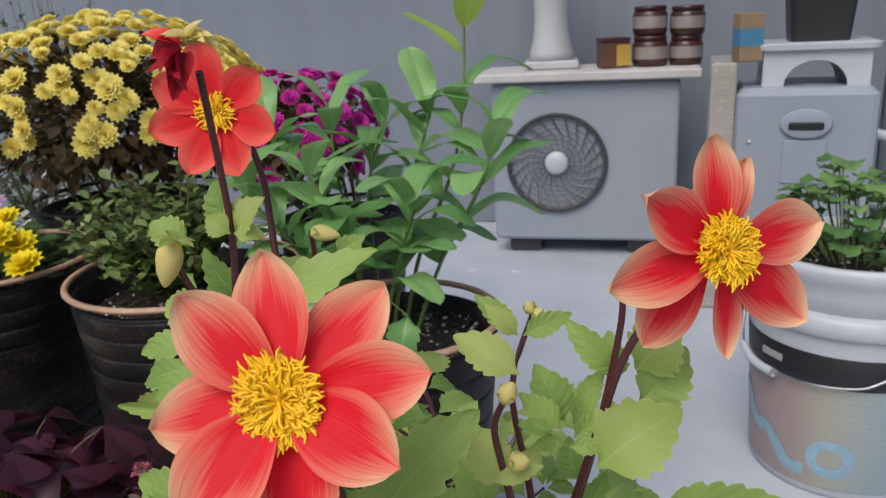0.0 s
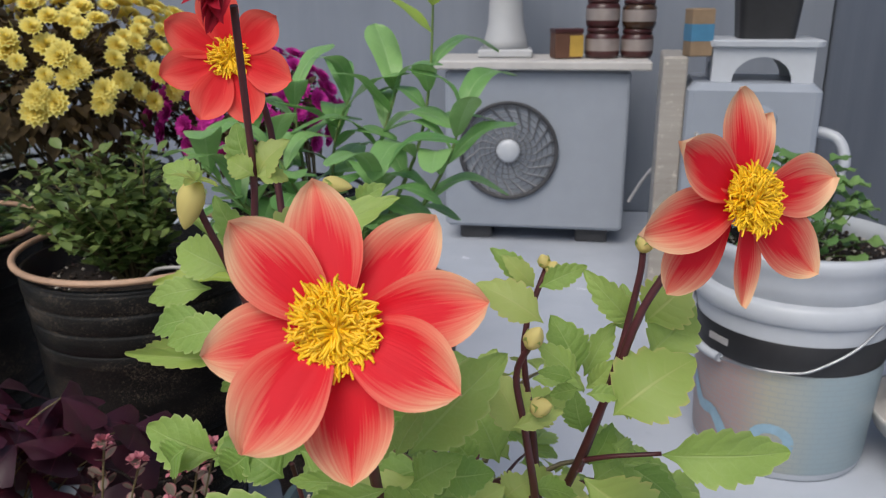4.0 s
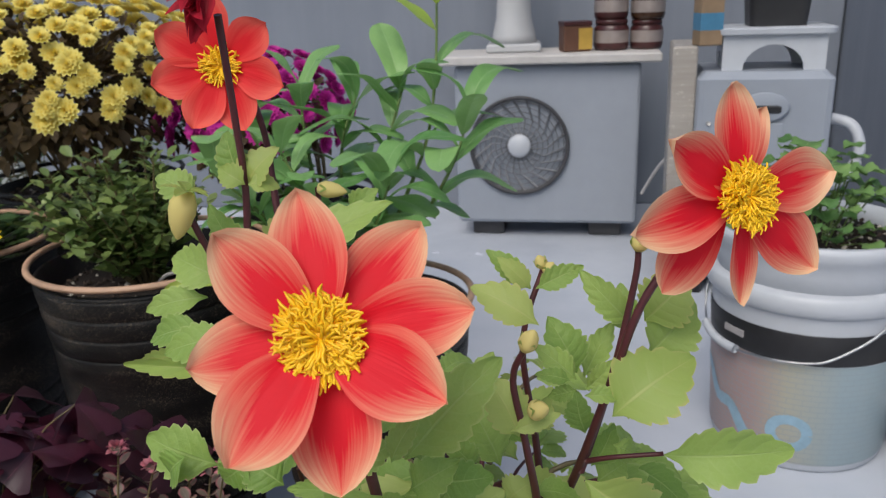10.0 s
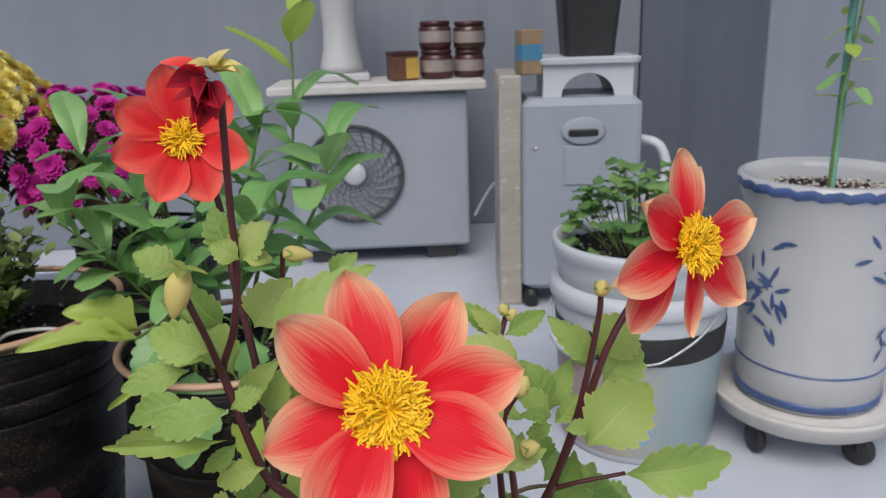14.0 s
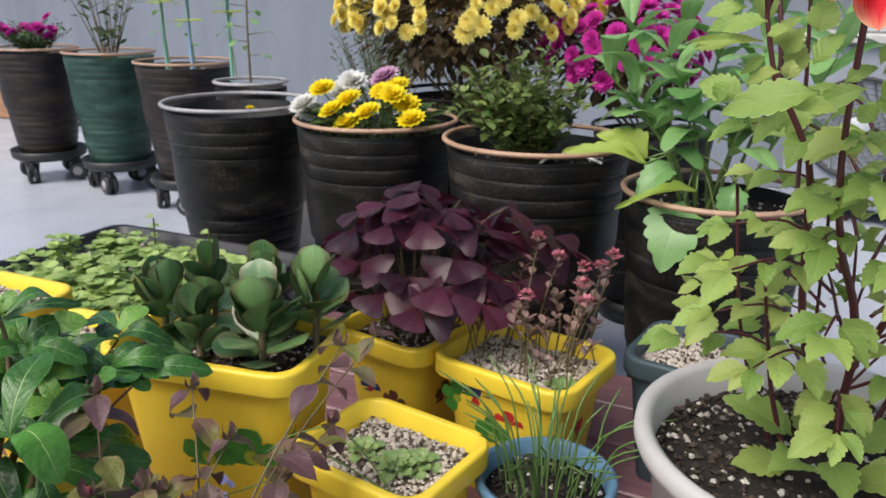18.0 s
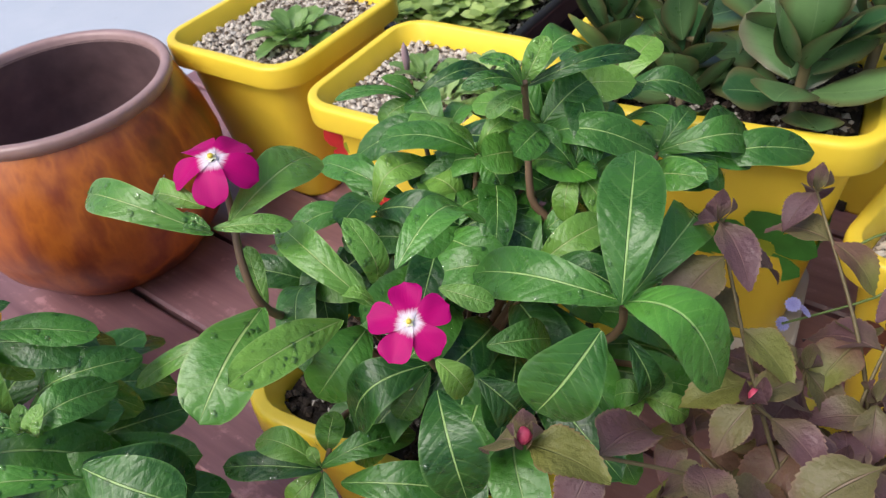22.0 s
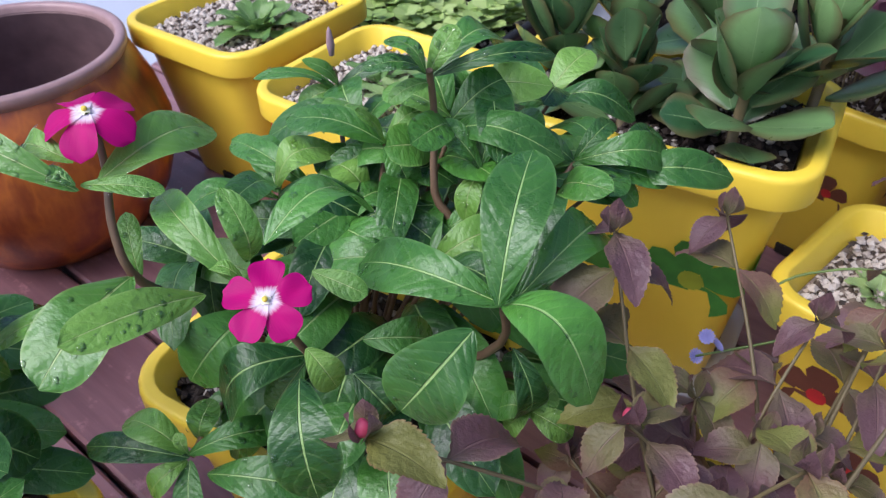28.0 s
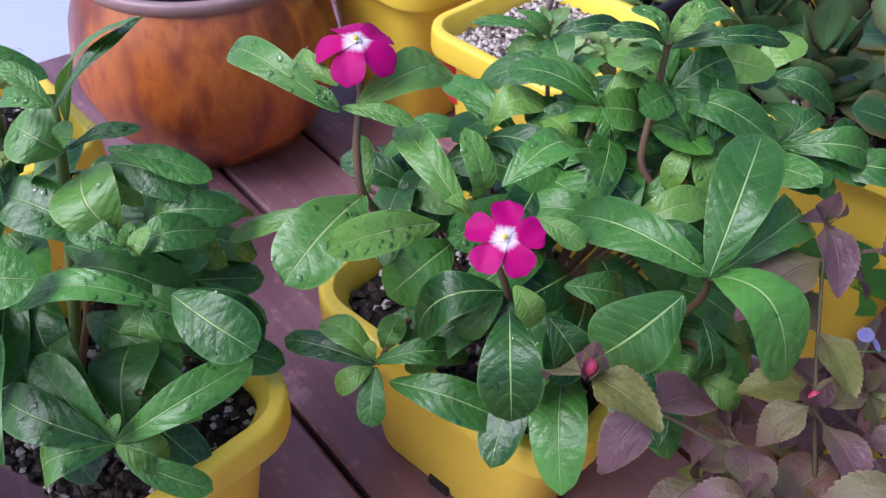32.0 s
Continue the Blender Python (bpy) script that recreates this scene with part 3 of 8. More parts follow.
def round_pot(name, cx, cy, r, rim_z, z0, mat, rimmat, label, bands=8, soil=0.06, group="dark ribbed pots", taper=0.66, grit=BARK, seed=3, empty=False, lip=0.0068):
    """A tall round pot with turned grooves, a rolled rim of its own colour, and soil inside."""
    th = thing(name, (cx, cy, z0), label, "plant pot", group)
    h = rim_z - z0
    prof = [(0, 0.0), (r * taper - 0.006, 0.0), (r * taper, 0.006)]
    nb = round(bands * 1.75)
    for i in range(nb):
        a, b = i / nb, (i + 1) / nb
        for t, o in ((a + 0.006, 0.0), (a + 0.012, 0.0007), ((a + b) / 2, 0.001), (b - 0.011, 0.0007), (b - 0.005, 0.0), (b, -0.002)):
            prof.append((r * (taper + (0.955 - taper) * t ** 0.85) + o, 0.01 + (h - 0.035) * t))
    prof += [(r * 0.96, h - 0.022), (r * 0.955 - 0.008, h - 0.02), (r * 0.93 - 0.008, h * 0.6), (r * 0.9 - 0.01, h * 0.45)]
    v, f = lathe(prof, 56, 0.002, seed)
    part("pot_body", mesh("pot_body", v, f, mat), th)
    rp = []
    for i in range(13):
        a = 2 * math.pi * i / 12
        rp.append((r - lip * 0.55 + lip * 0.75 * math.cos(a), h - lip * 0.7 + lip * 0.7 * math.sin(a)))
    v, f = lathe(rp, 56, 0.0015, seed)
    part("rim", mesh("rim", v, f, rimmat), th)
    zs = h - soil
    sr = r * (0.955 - (0.955 - taper) * 0.35 * soil / h * 2) - 0.012
    v, f = lathe([(sr * 0.9, zs - 0.03), (sr, zs), (sr * 0.6, zs + 0.004), (0, zs + 0.006)], 40, 0.004, seed)
    part("soil", mesh("soil", v, f, SOIL), th)

    def inside(rng):
        a, q = rng.uniform(0, 6.283), sr * math.sqrt(rng.random()) * 0.96
        return q * math.cos(a), q * math.sin(a)

    grains("soil_crumb", grit, inside, 500, 0.004, zs + 0.003, seed, th)
    return th, rim_z - soil


def caster_tray(cx, cy, r, z_top, rot=20.0):
    """A round plant trolley with four twin-wheel casters."""
    th = thing("plant_trolley", pose(cx, cy, 0, 0, 0, rot), "black plastic round plant trolley on four casters", "plant trolley", "plant trolleys")
    zt = z_top
    v, f = lathe([(0, zt - 0.03), (r * 0.9, zt - 0.03), (r, zt - 0.02), (r * 1.04, zt + 0.012), (r * 1.02, zt + 0.012), (r * 0.96, zt - 0.012), (0, zt - 0.002)], 40)
    part("trolley_dish", mesh("trolley_dish", v, f, BLACKPL), th)
    wv, wf = lathe([(0, -0.009), (0.026, -0.01), (0.038, -0.008), (0.041, 0.0), (0.038, 0.008), (0.026, 0.01), (0, 0.01)], 24)
    WHEEL = mesh("wheel", wv, wf, BLACKPL)
    hv, hf = lathe([(0, 0.0104), (0.02, 0.0108), (0.0205, 0.0095)], 14)
    HUB = mesh("hub", hv, hf, RIMGREY)
    bv2, bf2 = box(0.022, 0.04, max(zt - 0.028 - 0.03, 0.01), 0.004, 0.03)
    BR2 = mesh("caster_bracket", bv2, bf2, BLACKPL)
    for i in range(4):
        a = radians(45 + 90 * i)
        px, py = r * 0.82 * math.cos(a), r * 0.82 * math.sin(a)
        turn = 37 * i + rot
        part("caster_bracket", BR2, th, "", pose(px, py, 0, 0, 0, turn))
        for sx in (-0.014, 0.014):
            wh = part("wheel", WHEEL, th, "", pose(px, py, 0, 0, 0, turn) @ Matrix.Translation((sx, 0.012, 0.041)) @ pose(0, 0, 0, 0, 90 if sx > 0 else -90, 0))
            part("hub", HUB, wh)
    return th


def yellow(cx, cy, w, d, h, rot, label, specs=(), soilmat=PERLITE, seed=1, z0=DZ):
    th, zs = square_pot("yellow_planter", cx, cy, w, d, z0, h, rot, YELLOW, label, soilmat, "yellow planters", seed)
    side_decals(th, w, d, h, specs)
    return z0 + zs


Z_Y1 = yellow(-0.168, 0.772, 0.18, 0.155, 0.185, -7, "small yellow plastic planter of gritty soil with painted flowers", [("front", -0.45, 0.55, 0.032, BR), ("front", 0.55, 0.62, 0.03, GR), ("front", 0.1, 0.25, 0.026, BR), ("right", 0.0, 0.5, 0.02, RD), ("left", 0.1, 0.5, 0.02, BR)], PERLITE, 11)
Z_Y2 = yellow(-0.118, 1.03, 0.205, 0.165, 0.195, -8, "yellow plastic planter with painted flowers holding a pink stonecrop", [("front", -0.75, 0.7, 0.027, GR), ("front", -0.4, 0.72, 0.027, BL), ("front", -0.1, 0.5, 0.030, GR), ("front", 0.2, 0.62, 0.024, RD), ("front", 0.55, 0.4, 0.030, BL), ("front", -0.55, 0.35, 0.027, BL), ("right", 0, 0.5, 0.030, RD)], PERLITE, 12)
Z_Y3 = yellow(-0.905, 0.79, 0.205, 0.225, 0.2, 4, "yellow plastic planter of pale gritty soil with a small green rosette", (), PERLITE, 13)
Z_Y4 = yellow(-0.672, 0.765, 0.19, 0.20, 0.195, 5, "yellow plastic planter with painted red flowers and seedlings", [("front", -0.62, 0.72, 0.036, RD), ("front", 0.3, 0.62, 0.036, RD), ("front", -0.15, 0.3, 0.03, RD), ("front", -0.05, 0.86, 0.016, RD), ("left", 0.2, 0.6, 0.03, RD)], PERLITE, 14)
Z_Y5 = yellow(-0.305, 1.05, 0.165, 0.17, 0.195, -8, "yellow plastic planter with painted flowers holding purple oxalis", [("front", -0.3, 0.55, 0.02, BL), ("front", 0.4, 0.5, 0.022, BR), ("right", 0.0, 0.5, 0.022, BR)], BARK, 15)
Z_YB = yellow(-0.386, 0.772, 0.25, 0.165, 0.23, 11, "larger yellow plastic planter with painted green clover flowers", [("front", 0.62, 0.5, 0.042, GR), ("front", 0.05, 0.46, 0.036, GR), ("right", -0.5, 0.55, 0.03, GR)], BARK, 16, 0.195)
Z_P1 = yellow(-0.185, 0.485, 0.17, 0.165, 0.185, -5, "yellow plastic planter of a purple-leaved plant", [("front", 0.0, 0.5, 0.02, GR), ("left", 0.2, 0.5, 0.02, GR)], BARK, 36)
Z_P0 = yellow(-0.2, 0.13, 0.17, 0.165, 0.185, -5, "yellow plastic planter of a taller purple-leaved plant", (), BARK, 37)
SAUCER = thing("white_saucer", pose(-0.386, 0.772, DZ, 0, 0, 11), "shallow off-white plastic saucer under a yellow planter", "saucer")
rings = []
for w, d, z in ((0.175, 0.112, 0.0), (0.196, 0.13, 0.028), (0.204, 0.138, 0.031), (0.204, 0.138, 0.037), (0.196, 0.13, 0.035), (0.18, 0.115, 0.034)):
    rings.append([(x, y, z) for x, y in rrect(w, d, 0.03, 6)])
v, f = loft(rings, True, True)
part("saucer_dish", mesh("saucer_dish", v, f, GREYWHITE), SAUCER)
Z_V1 = yellow(-0.446, 0.489, 0.222, 0.19, 0.178, 9, "yellow plastic planter holding a flowering periwinkle", (), BARK, 17)
Z_V2 = yellow(-0.548, 0.237, 0.2, 0.185, 0.175, 4, "yellow plastic planter crowded by periwinkle leaves", (), BARK, 18)
square_pot("slate_planter", 0.075, 1.16, 0.16, 0.16, DZ, 0.19, -6, SLATEPL, "dark slate-blue plastic planter filled with white grit", PERLITE, "", 19, 0.008, False)

GREY_SOIL = round_pot("plant_pot", -1.145, 1.655, 0.185, 0.545, 0.075, DARKPOT, RIMGREY, "tall empty dark ribbed plant pot with a worn grey rim", 8, 0.075, seed=4)[1]
BLK_SOIL = round_pot("plant_pot", -0.705, 1.60, 0.178, 0.545, 0.075, DARKPOT, RIMTAN, "tall dark ribbed pot with a tan rim and chrysanthemums", 8, 0.05, seed=5)[1]
BUSH_SOIL = round_pot("plant_pot", -0.31, 1.545, 0.18, 0.545, 0.075, DARKPOT, RIMTAN, "tall dark pot with a worn tan rim holding a small shrub", 8, 0.06, seed=6)[1]
BOWL_SOIL = round_pot("plant_pot", 0.035, 1.475, 0.155, 0.50, 0.0, DARKPOT, RIMTAN, "dark brown pot with a tan rim holding broad-leaved plants", 7, 0.045, seed=7)[1]
for (x, y, r) in ((-1.145, 1.655, 0.125), (-0.705, 1.60, 0.12), (-0.31, 1.545, 0.12)):
    caster_tray(x, y, r, 0.075, 15 + x * 30)
SMALL_SOIL = round_pot("plant_pot", -1.40, 2.0, 0.11, 0.55, 0.2, DARKPOT, RIMGREY, "smaller dark pot with a thin sapling", 6, 0.05, seed=8)[1]
BR2_SOIL = round_pot("plant_pot", -2.0, 2.33, 0.18, 0.56, 0.125, BROWNPOT, RIMTAN, "tall brown ribbed pot with staked vegetable stems", 9, 0.05, seed=9)[1]
GRN_SOIL = round_pot("plant_pot", -2.5, 2.42, 0.18, 0.57, 0.125, GREENPOT, RIMTAN, "tall green speckled ribbed pot on a trolley", 9, 0.05, seed=10)[1]
BR0_SOIL = round_pot("plant_pot", -2.93, 2.40, 0.175, 0.57, 0.125, BROWNPOT, RIMTAN, "tall brown ribbed pot with pink flowers on a trolley", 9, 0.05, seed=21)[1]
for (x, y) in ((-2.0, 2.33), (-2.5, 2.42), (-2.93, 2.40)):
    caster_tray(x, y, 0.15, 0.125, 30 + x * 20)
MUM_SOIL = round_pot("plant_pot", -0.68, 2.02, 0.2, 0.56, 0.05, DARKPOT, DARKPOT, "wide dark pot of a large yellow chrysanthemum", 6, 0.04, seed=22)[1]
MAG_SOIL = round_pot("plant_pot", -0.22, 2.1, 0.15, 0.50, 0.05, DARKPOT, DARKPOT, "dark pot of a magenta chrysanthemum", 6, 0.04, seed=23)[1]
for (x, y, r) in ((-0.68, 2.02, 0.13), (-0.22, 2.1, 0.1)):
    pv, pf = lathe([(0, 0), (r, 0), (r + 0.01, 0.05), (0, 0.05)], 30)
    tagged(part("pot_saucer", mesh("pot_saucer", pv, pf, BLACKPL), None, "", Matrix.Translation((x, y, 0))), "upturned black plastic saucer under a dark pot", "saucer")
sb_v, sb_f = box(0.24, 0.24, 0.2, 0.01)
tagged(part("stand_block", mesh("stand_block", sb_v, sb_f, GREYWHITE), None, "", Matrix.Translation((-1.40, 2.0, 0))), "pale block under a small dark pot", "stand")

# white round pot of the dahlia
WP = thing("white_planter", (0.24, 0.84, DZ), "round off-white plastic planter of dark gritty soil", "planter")
v, f = lathe([(0, 0), (0.118, 0), (0.123, 0.006), (0.150, 0.25), (0.163, 0.254), (0.166, 0.262), (0.165, 0.272), (0.158, 0.276), (0.15, 0.27), (0.144, 0.22), (0.135, 0.17)], 72)
part("pot_body", mesh("pot_body", v, f, GREYWHITE), WP)
v, f = lathe([(0.135, 0.2), (0.1475, 0.24), (0.09, 0.246), (0, 0.25)], 48, 0.004, 2)
part("soil", mesh("soil", v, f, SOIL), WP)


def disc(r):
    def inside(rng):
        a, q = rng.uniform(0, 6.283), r * math.sqrt(rng.random())
        return q * math.cos(a), q * math.sin(a)
    return inside


grains("soil_crumb", BARK, disc(0.143), 1700, 0.0038, 0.243, 31, WP)
Z_WP = DZ + 0.247

# glazed jar
m = Nodes("amber_glaze")
co = m.coord()
mp = m.n("Mapping")
mp.inputs["Scale"].default_value = (3, 3, 0.8)
m.link(co, mp.inputs["Vector"])
drip, cloud = m.noise(5.0, 5, mp.outputs[0]), m.noise(14.0, 4)
m.color(m.ramp(m.math("ADD", m.math("MULTIPLY", drip, 0.75), m.math("MULTIPLY", cloud, 0.25)), [(0.36, (0.11, 0.022, 0.015)), (0.47, (0.26, 0.055, 0.019)), (0.555, (0.5, 0.145, 0.024)), (0.6, (0.3, 0.07, 0.02)), (0.68, (0.13, 0.026, 0.015))]))
m.set(Roughness=m.math("MULTIPLY_ADD", cloud, 0.2, 0.26))
m.b.inputs["Coat Weight"].default_value = 0.3
m.b.inputs["Coat Roughness"].default_value = 0.22
m.bump(cloud, 0.1, 0.001)
AMBER = m.mat
JARIN = plain("dull_jar_inside", (0.2, 0.12, 0.12), 0.7, 0, 40, 0.4, 0.3)
JARRIM = plain("mauve_jar_rim", (0.36, 0.23, 0.22), 0.35, 0, 60, 0.25, 0.15)
JAR = thing("glazed_jar", (-0.992, 0.542, DZ), "round amber-brown glazed pottery jar, empty, with a mauve rim", "jar")
v, f = lathe([(0, 0), (0.092, 0), (0.102, 0.006), (0.132, 0.045), (0.148, 0.09), (0.149, 0.115), (0.141, 0.155), (0.127, 0.19), (0.121, 0.2)], 72)
part("jar_body", mesh("jar_body", v, f, AMBER), JAR)
v, f = lathe([(0.121, 0.2), (0.1235, 0.2035), (0.1242, 0.2065), (0.1238, 0.2115), (0.1222, 0.2135), (0.1195, 0.2142), (0.1148, 0.2138), (0.1132, 0.2125), (0.1122, 0.2095), (0.111, 0.204)], 72)
part("jar_rim", mesh("jar_rim", v, f, JARRIM), JAR)
v, f = lathe([(0.111, 0.206), (0.125, 0.16), (0.138, 0.115), (0.12, 0.05), (0.085, 0.018), (0, 0.016)], 56)
part("jar_inside", mesh("jar_inside", v, f, JARIN), JAR)

# black tray
TRAY = thing("seed_tray", pose(-1.0, 1.165, DZ, 0, 0, 3), "wide black plastic tray of leafy groundcover", "tray")
rings = []
for w, d, z in ((0.45, 0.36, 0.0), (0.52, 0.42, 0.105), (0.545, 0.445, 0.107), (0.55, 0.45, 0.114), (0.54, 0.44, 0.12), (0.525, 0.425, 0.117), (0.5, 0.4, 0.06)):
    rings.append([(x, y, z) for x, y in rrect(w, d, 0.035, 6)])
v, f = loft(rings)
part("tray_body", mesh("tray_body", v, f, BLACKPL), TRAY)
v, f = loft([[(x, y, 0.06) for x, y in rrect(0.5, 0.4, 0.03, 6)], [(x, y, 0.085) for x, y in rrect(0.508, 0.408, 0.03, 6)]], True, True)
part("soil", mesh("soil", v, f, SOIL, False), TRAY)
grains("perlite", PERLITE, lambda rng: (rng.uniform(-0.245, 0.245), rng.uniform(-0.195, 0.195)), 2200, 0.0042, 0.086, 33, TRAY)

# round blue pot of chives
BP = thing("blue_pot", (-0.02, 0.85, DZ), "small round blue plastic pot of thin chive leaves", "plant pot")
v, f = lathe([(0, 0), (0.05, 0), (0.053, 0.004), (0.07, 0.135), (0.076, 0.138), (0.077, 0.147), (0.073, 0.15), (0.068, 0.147), (0.064, 0.11)], 48)
part("pot_body", mesh("pot_body", v, f, BLUEPL), BP)
v, f = lathe([(0.05, 0.1), (0.0655, 0.127), (0, 0.13)], 32)
part("soil", mesh("soil", v, f, SOIL), BP)
grains("soil_crumb", BARK, disc(0.062), 300, 0.003, 0.128, 34, BP)


# ---- appliances and pots by the wall ----
AC = thing("air_conditioner_unit", pose(0.325, 3.31, 0, 0, 0, -4), "grey outdoor air-conditioner unit with a round fan grille", "air conditioner")
v, f = box(0.66, 0.26, 0.585, 0.012, 0.06)
part("casing", mesh("casing", [(x, y + 0.13, z) for x, y, z in v], f, ACGREY, False), AC)
FC = (-0.095, 0.0, 0.355)
v, f = lathe([(0, 0.02), (0.165, 0.02), (0.178, 0.004), (0.182, 0.0), (0.178, -0.004), (0.168, 0.002)], 56)
turn_front = Matrix.Translation((FC[0], -0.004, FC[2])) @ pose(0, 0, 0, 90, 0, 0)
part("fan_recess", mesh("fan_recess", v, f, ACDARK), AC, "", turn_front @ Matrix.Scale(-1, 4, (0, 0, 1)) @ Matrix.Translation((0, 0, -0.012)))
part("fan_grille", mesh("fan_grille", *join(*[(lambda r: lathe([(r - 0.002, 0), (r, 0.002), (r + 0.002, 0), (r, -0.002), (r - 0.002, 0)], 48))(0.048 + 0.019 * i) for i in range(7)], *[tube([(0.036 * math.cos(a), 0.036 * math.sin(a), 0.002), (0.10 * math.cos(a + 0.2), 0.10 * math.sin(a + 0.2), 0.003), (0.168 * math.cos(a + 0.55), 0.168 * math.sin(a + 0.55), 0.002)], [0.002, 0.003, 0.0045], 5) for a in [2 * math.pi * i / 22 for i in range(22)]]), plain("grille_grey", (0.15, 0.153, 0.165), 0.5)), AC, "", turn_front @ Matrix.Translation((0, 0, 0.006)))
v, f = lathe([(0, 0.014), (0.036, 0.012), (0.043, 0.004), (0.043, 0)], 32)
part("grille_hub", mesh("grille_hub", v, f, WHITEPL), AC, "", turn_front @ Matrix.Translation((0, 0, 0.004)))
v, f = box(0.12, 0.3, 0.06, 0.006)
AF = mesh("unit_foot", v, f, ACDARK, False)
for x in (-0.22, 0.22):
    part("unit_foot", AF, AC, "", Matrix.Translation((x, 0.2, 0)))
v, f = box(0.78, 0.36, 0.032, 0.005, 0.647)
tagged(part("shelf_board", mesh("shelf_board", v, f, GREYWHITE, False), None, "", pose(0.34, 3.45, 0, 0, 0, -4)), "pale board laid on top of the air-conditioner unit", "board")
TOPZ = 0.68

VASE = thing("white_vase", (0.21, 3.5, TOPZ), "tall off-white fluted vase on a square foot", "vase")
v, f = box(0.2, 0.2, 0.03, 0.006)
part("vase_foot", mesh("vase_foot", v, f, CERAMIC, False), VASE)
v, f = lathe([(0, 0.03), (0.085, 0.03), (0.08, 0.06), (0.066, 0.12), (0.062, 0.2), (0.068, 0.3), (0.085, 0.38), (0.1, 0.42), (0.096, 0.43), (0.06, 0.4), (0, 0.39)], 36, 0.012, 5)
part("vase_body", mesh("vase_body", v, f, CERAMIC), VASE)
MAROON = plain("maroon_lacquer", (0.055, 0.016, 0.016), 0.3, 0, 40, 0.4)
TINLID = plain("tin_lid", (0.35, 0.3, 0.28), 0.35, 0.4)


def lidded_jar(x, y, z, r, h, mat, label):
    th = thing("storage_jar", (x, y, z), label, "jar", "jars on the board")
    v, f = lathe([(0, 0), (r * 0.9, 0), (r, h * 0.15), (r, h * 0.72), (r * 0.86, h * 0.84), (r * 0.8, h * 0.86)], 32)
    part("jar_body", mesh("jar_body", v, f, mat), th)
    v, f = lathe([(r * 0.8, h * 0.84), (r * 0.92, h * 0.85), (r * 0.93, h * 0.97), (r * 0.86, h), (0, h * 1.01)], 32)
    part("jar_lid", mesh("jar_lid", v, f, MAROON), th)
    v, f = lathe([(r * 1.004, h * 0.25), (r * 1.008, h * 0.3), (r * 1.008, h * 0.6), (r * 1.004, h * 0.65)], 32)
    part("jar_label", mesh("jar_label", v, f, TINLID), th)
    return th


lidded_jar(0.56, 3.42, TOPZ, 0.062, 0.105, MAROON, "dark maroon lidded jar at the bottom of a stack")
lidded_jar(0.558, 3.425, TOPZ + 0.106, 0.06, 0.1, MAROON, "dark maroon lidded jar stacked on another")
lidded_jar(0.685, 3.43, TOPZ, 0.058, 0.1, MAROON, "dark brown lidded jar at the bottom of a stack")
lidded_jar(0.687, 3.43, TOPZ + 0.101, 0.06, 0.1, plain("umber_glass", (0.05, 0.025, 0.014), 0.2), "brown glass lidded jar stacked on another")
TIN = thing("tea_tin", pose(0.43, 3.40, TOPZ, 0, 0, 12), "small square tin in brown and gold", "tin")
v, f = box(0.1, 0.08, 0.09, 0.004)
part("tin_body", mesh("tin_body", v, f, plain("brown_tin", (0.11, 0.05, 0.03), 0.4), False), TIN)
v, f = box(0.05, 0.082, 0.075, 0.002, 0.006)
part("tin_panel", mesh("tin_panel", [(x + 0.028, y, z) for x, y, z in v], f, plain("gold_print", (0.42, 0.27, 0.05), 0.4), False), TIN)
v, f = box(0.104, 0.084, 0.016, 0.003, 0.088)
part("tin_lid", mesh("tin_lid", v, f, MAROON, False), TIN)

# standing appliance with handle
CB = thing("grey_appliance", pose(0.935, 2.88, 0, 0, 0, -8), "tall grey appliance casing with a recessed handle", "appliance")
v, f = box(0.36, 0.33, 0.6, 0.02, 0.06)
part("casing", mesh("casing", v, f, ACGREY, False), CB)
v, f = lathe([(0, -0.004), (0.05, -0.004), (0.062, 0.0), (0.066, 0.006), (0.06, 0.008), (0, 0.004)], 32)
part("handle_recess", mesh("handle_recess", v, f, ACGREY), CB, "", Matrix.Translation((0.0, -0.167, 0.565)) @ pose(0, 0, 0, 90, 0, 0) @ Matrix.Diagonal((1.0, 0.62, 1, 1)))
v, f = box(0.09, 0.012, 0.022, 0.004)
part("handle_slot", mesh("handle_slot", v, f, BLACKPL, False), CB, "", Matrix.Translation((0.0, -0.172, 0.548)))
v, f = box(0.11, 0.006, 0.12, 0.003)
part("front_panel", mesh("front_panel", v, f, ACGREY, False), CB, "", Matrix.Translation((0.0, -0.167, 0.40)))
part("drain_hose", mesh("drain_hose", *tube(curve([(0.18, -0.05, 0.52), (0.25, -0.08, 0.5), (0.27, -0.1, 0.42), (0.22, -0.1, 0.34), (0.18, -0.06, 0.33)]), 0.016, 10), WHITEPL), CB, "white corrugated hose")
v, f = lathe([(0, 0), (0.022, 0), (0.026, 0.03), (0.02, 0.06), (0, 0.06)], 16)
CF = mesh("appliance_foot", v, f, BLACKPL)
for x in (-0.15, 0.15):
    for y in (-0.13, 0.13):
        part("appliance_foot", CF, CB, "", Matrix.Translation((x, y, 0)))
v, f = box(0.07, 0.3, 0.73, 0.006)
tagged(part("leaning_board", mesh("leaning_board", v, f, wood_mat("pale_board", (0.30, 0.27, 0.24), (0.44, 0.41, 0.37)), False), None, "", pose(0.725, 2.93, 0, 0, 0, -8)), "pale worn board leaning beside the grey appliance", "board")
ST = thing("plastic_stool", pose(0.955, 2.87, 0.66, 0, 0, -8), "low white plastic bath stool with an arched opening", "stool")
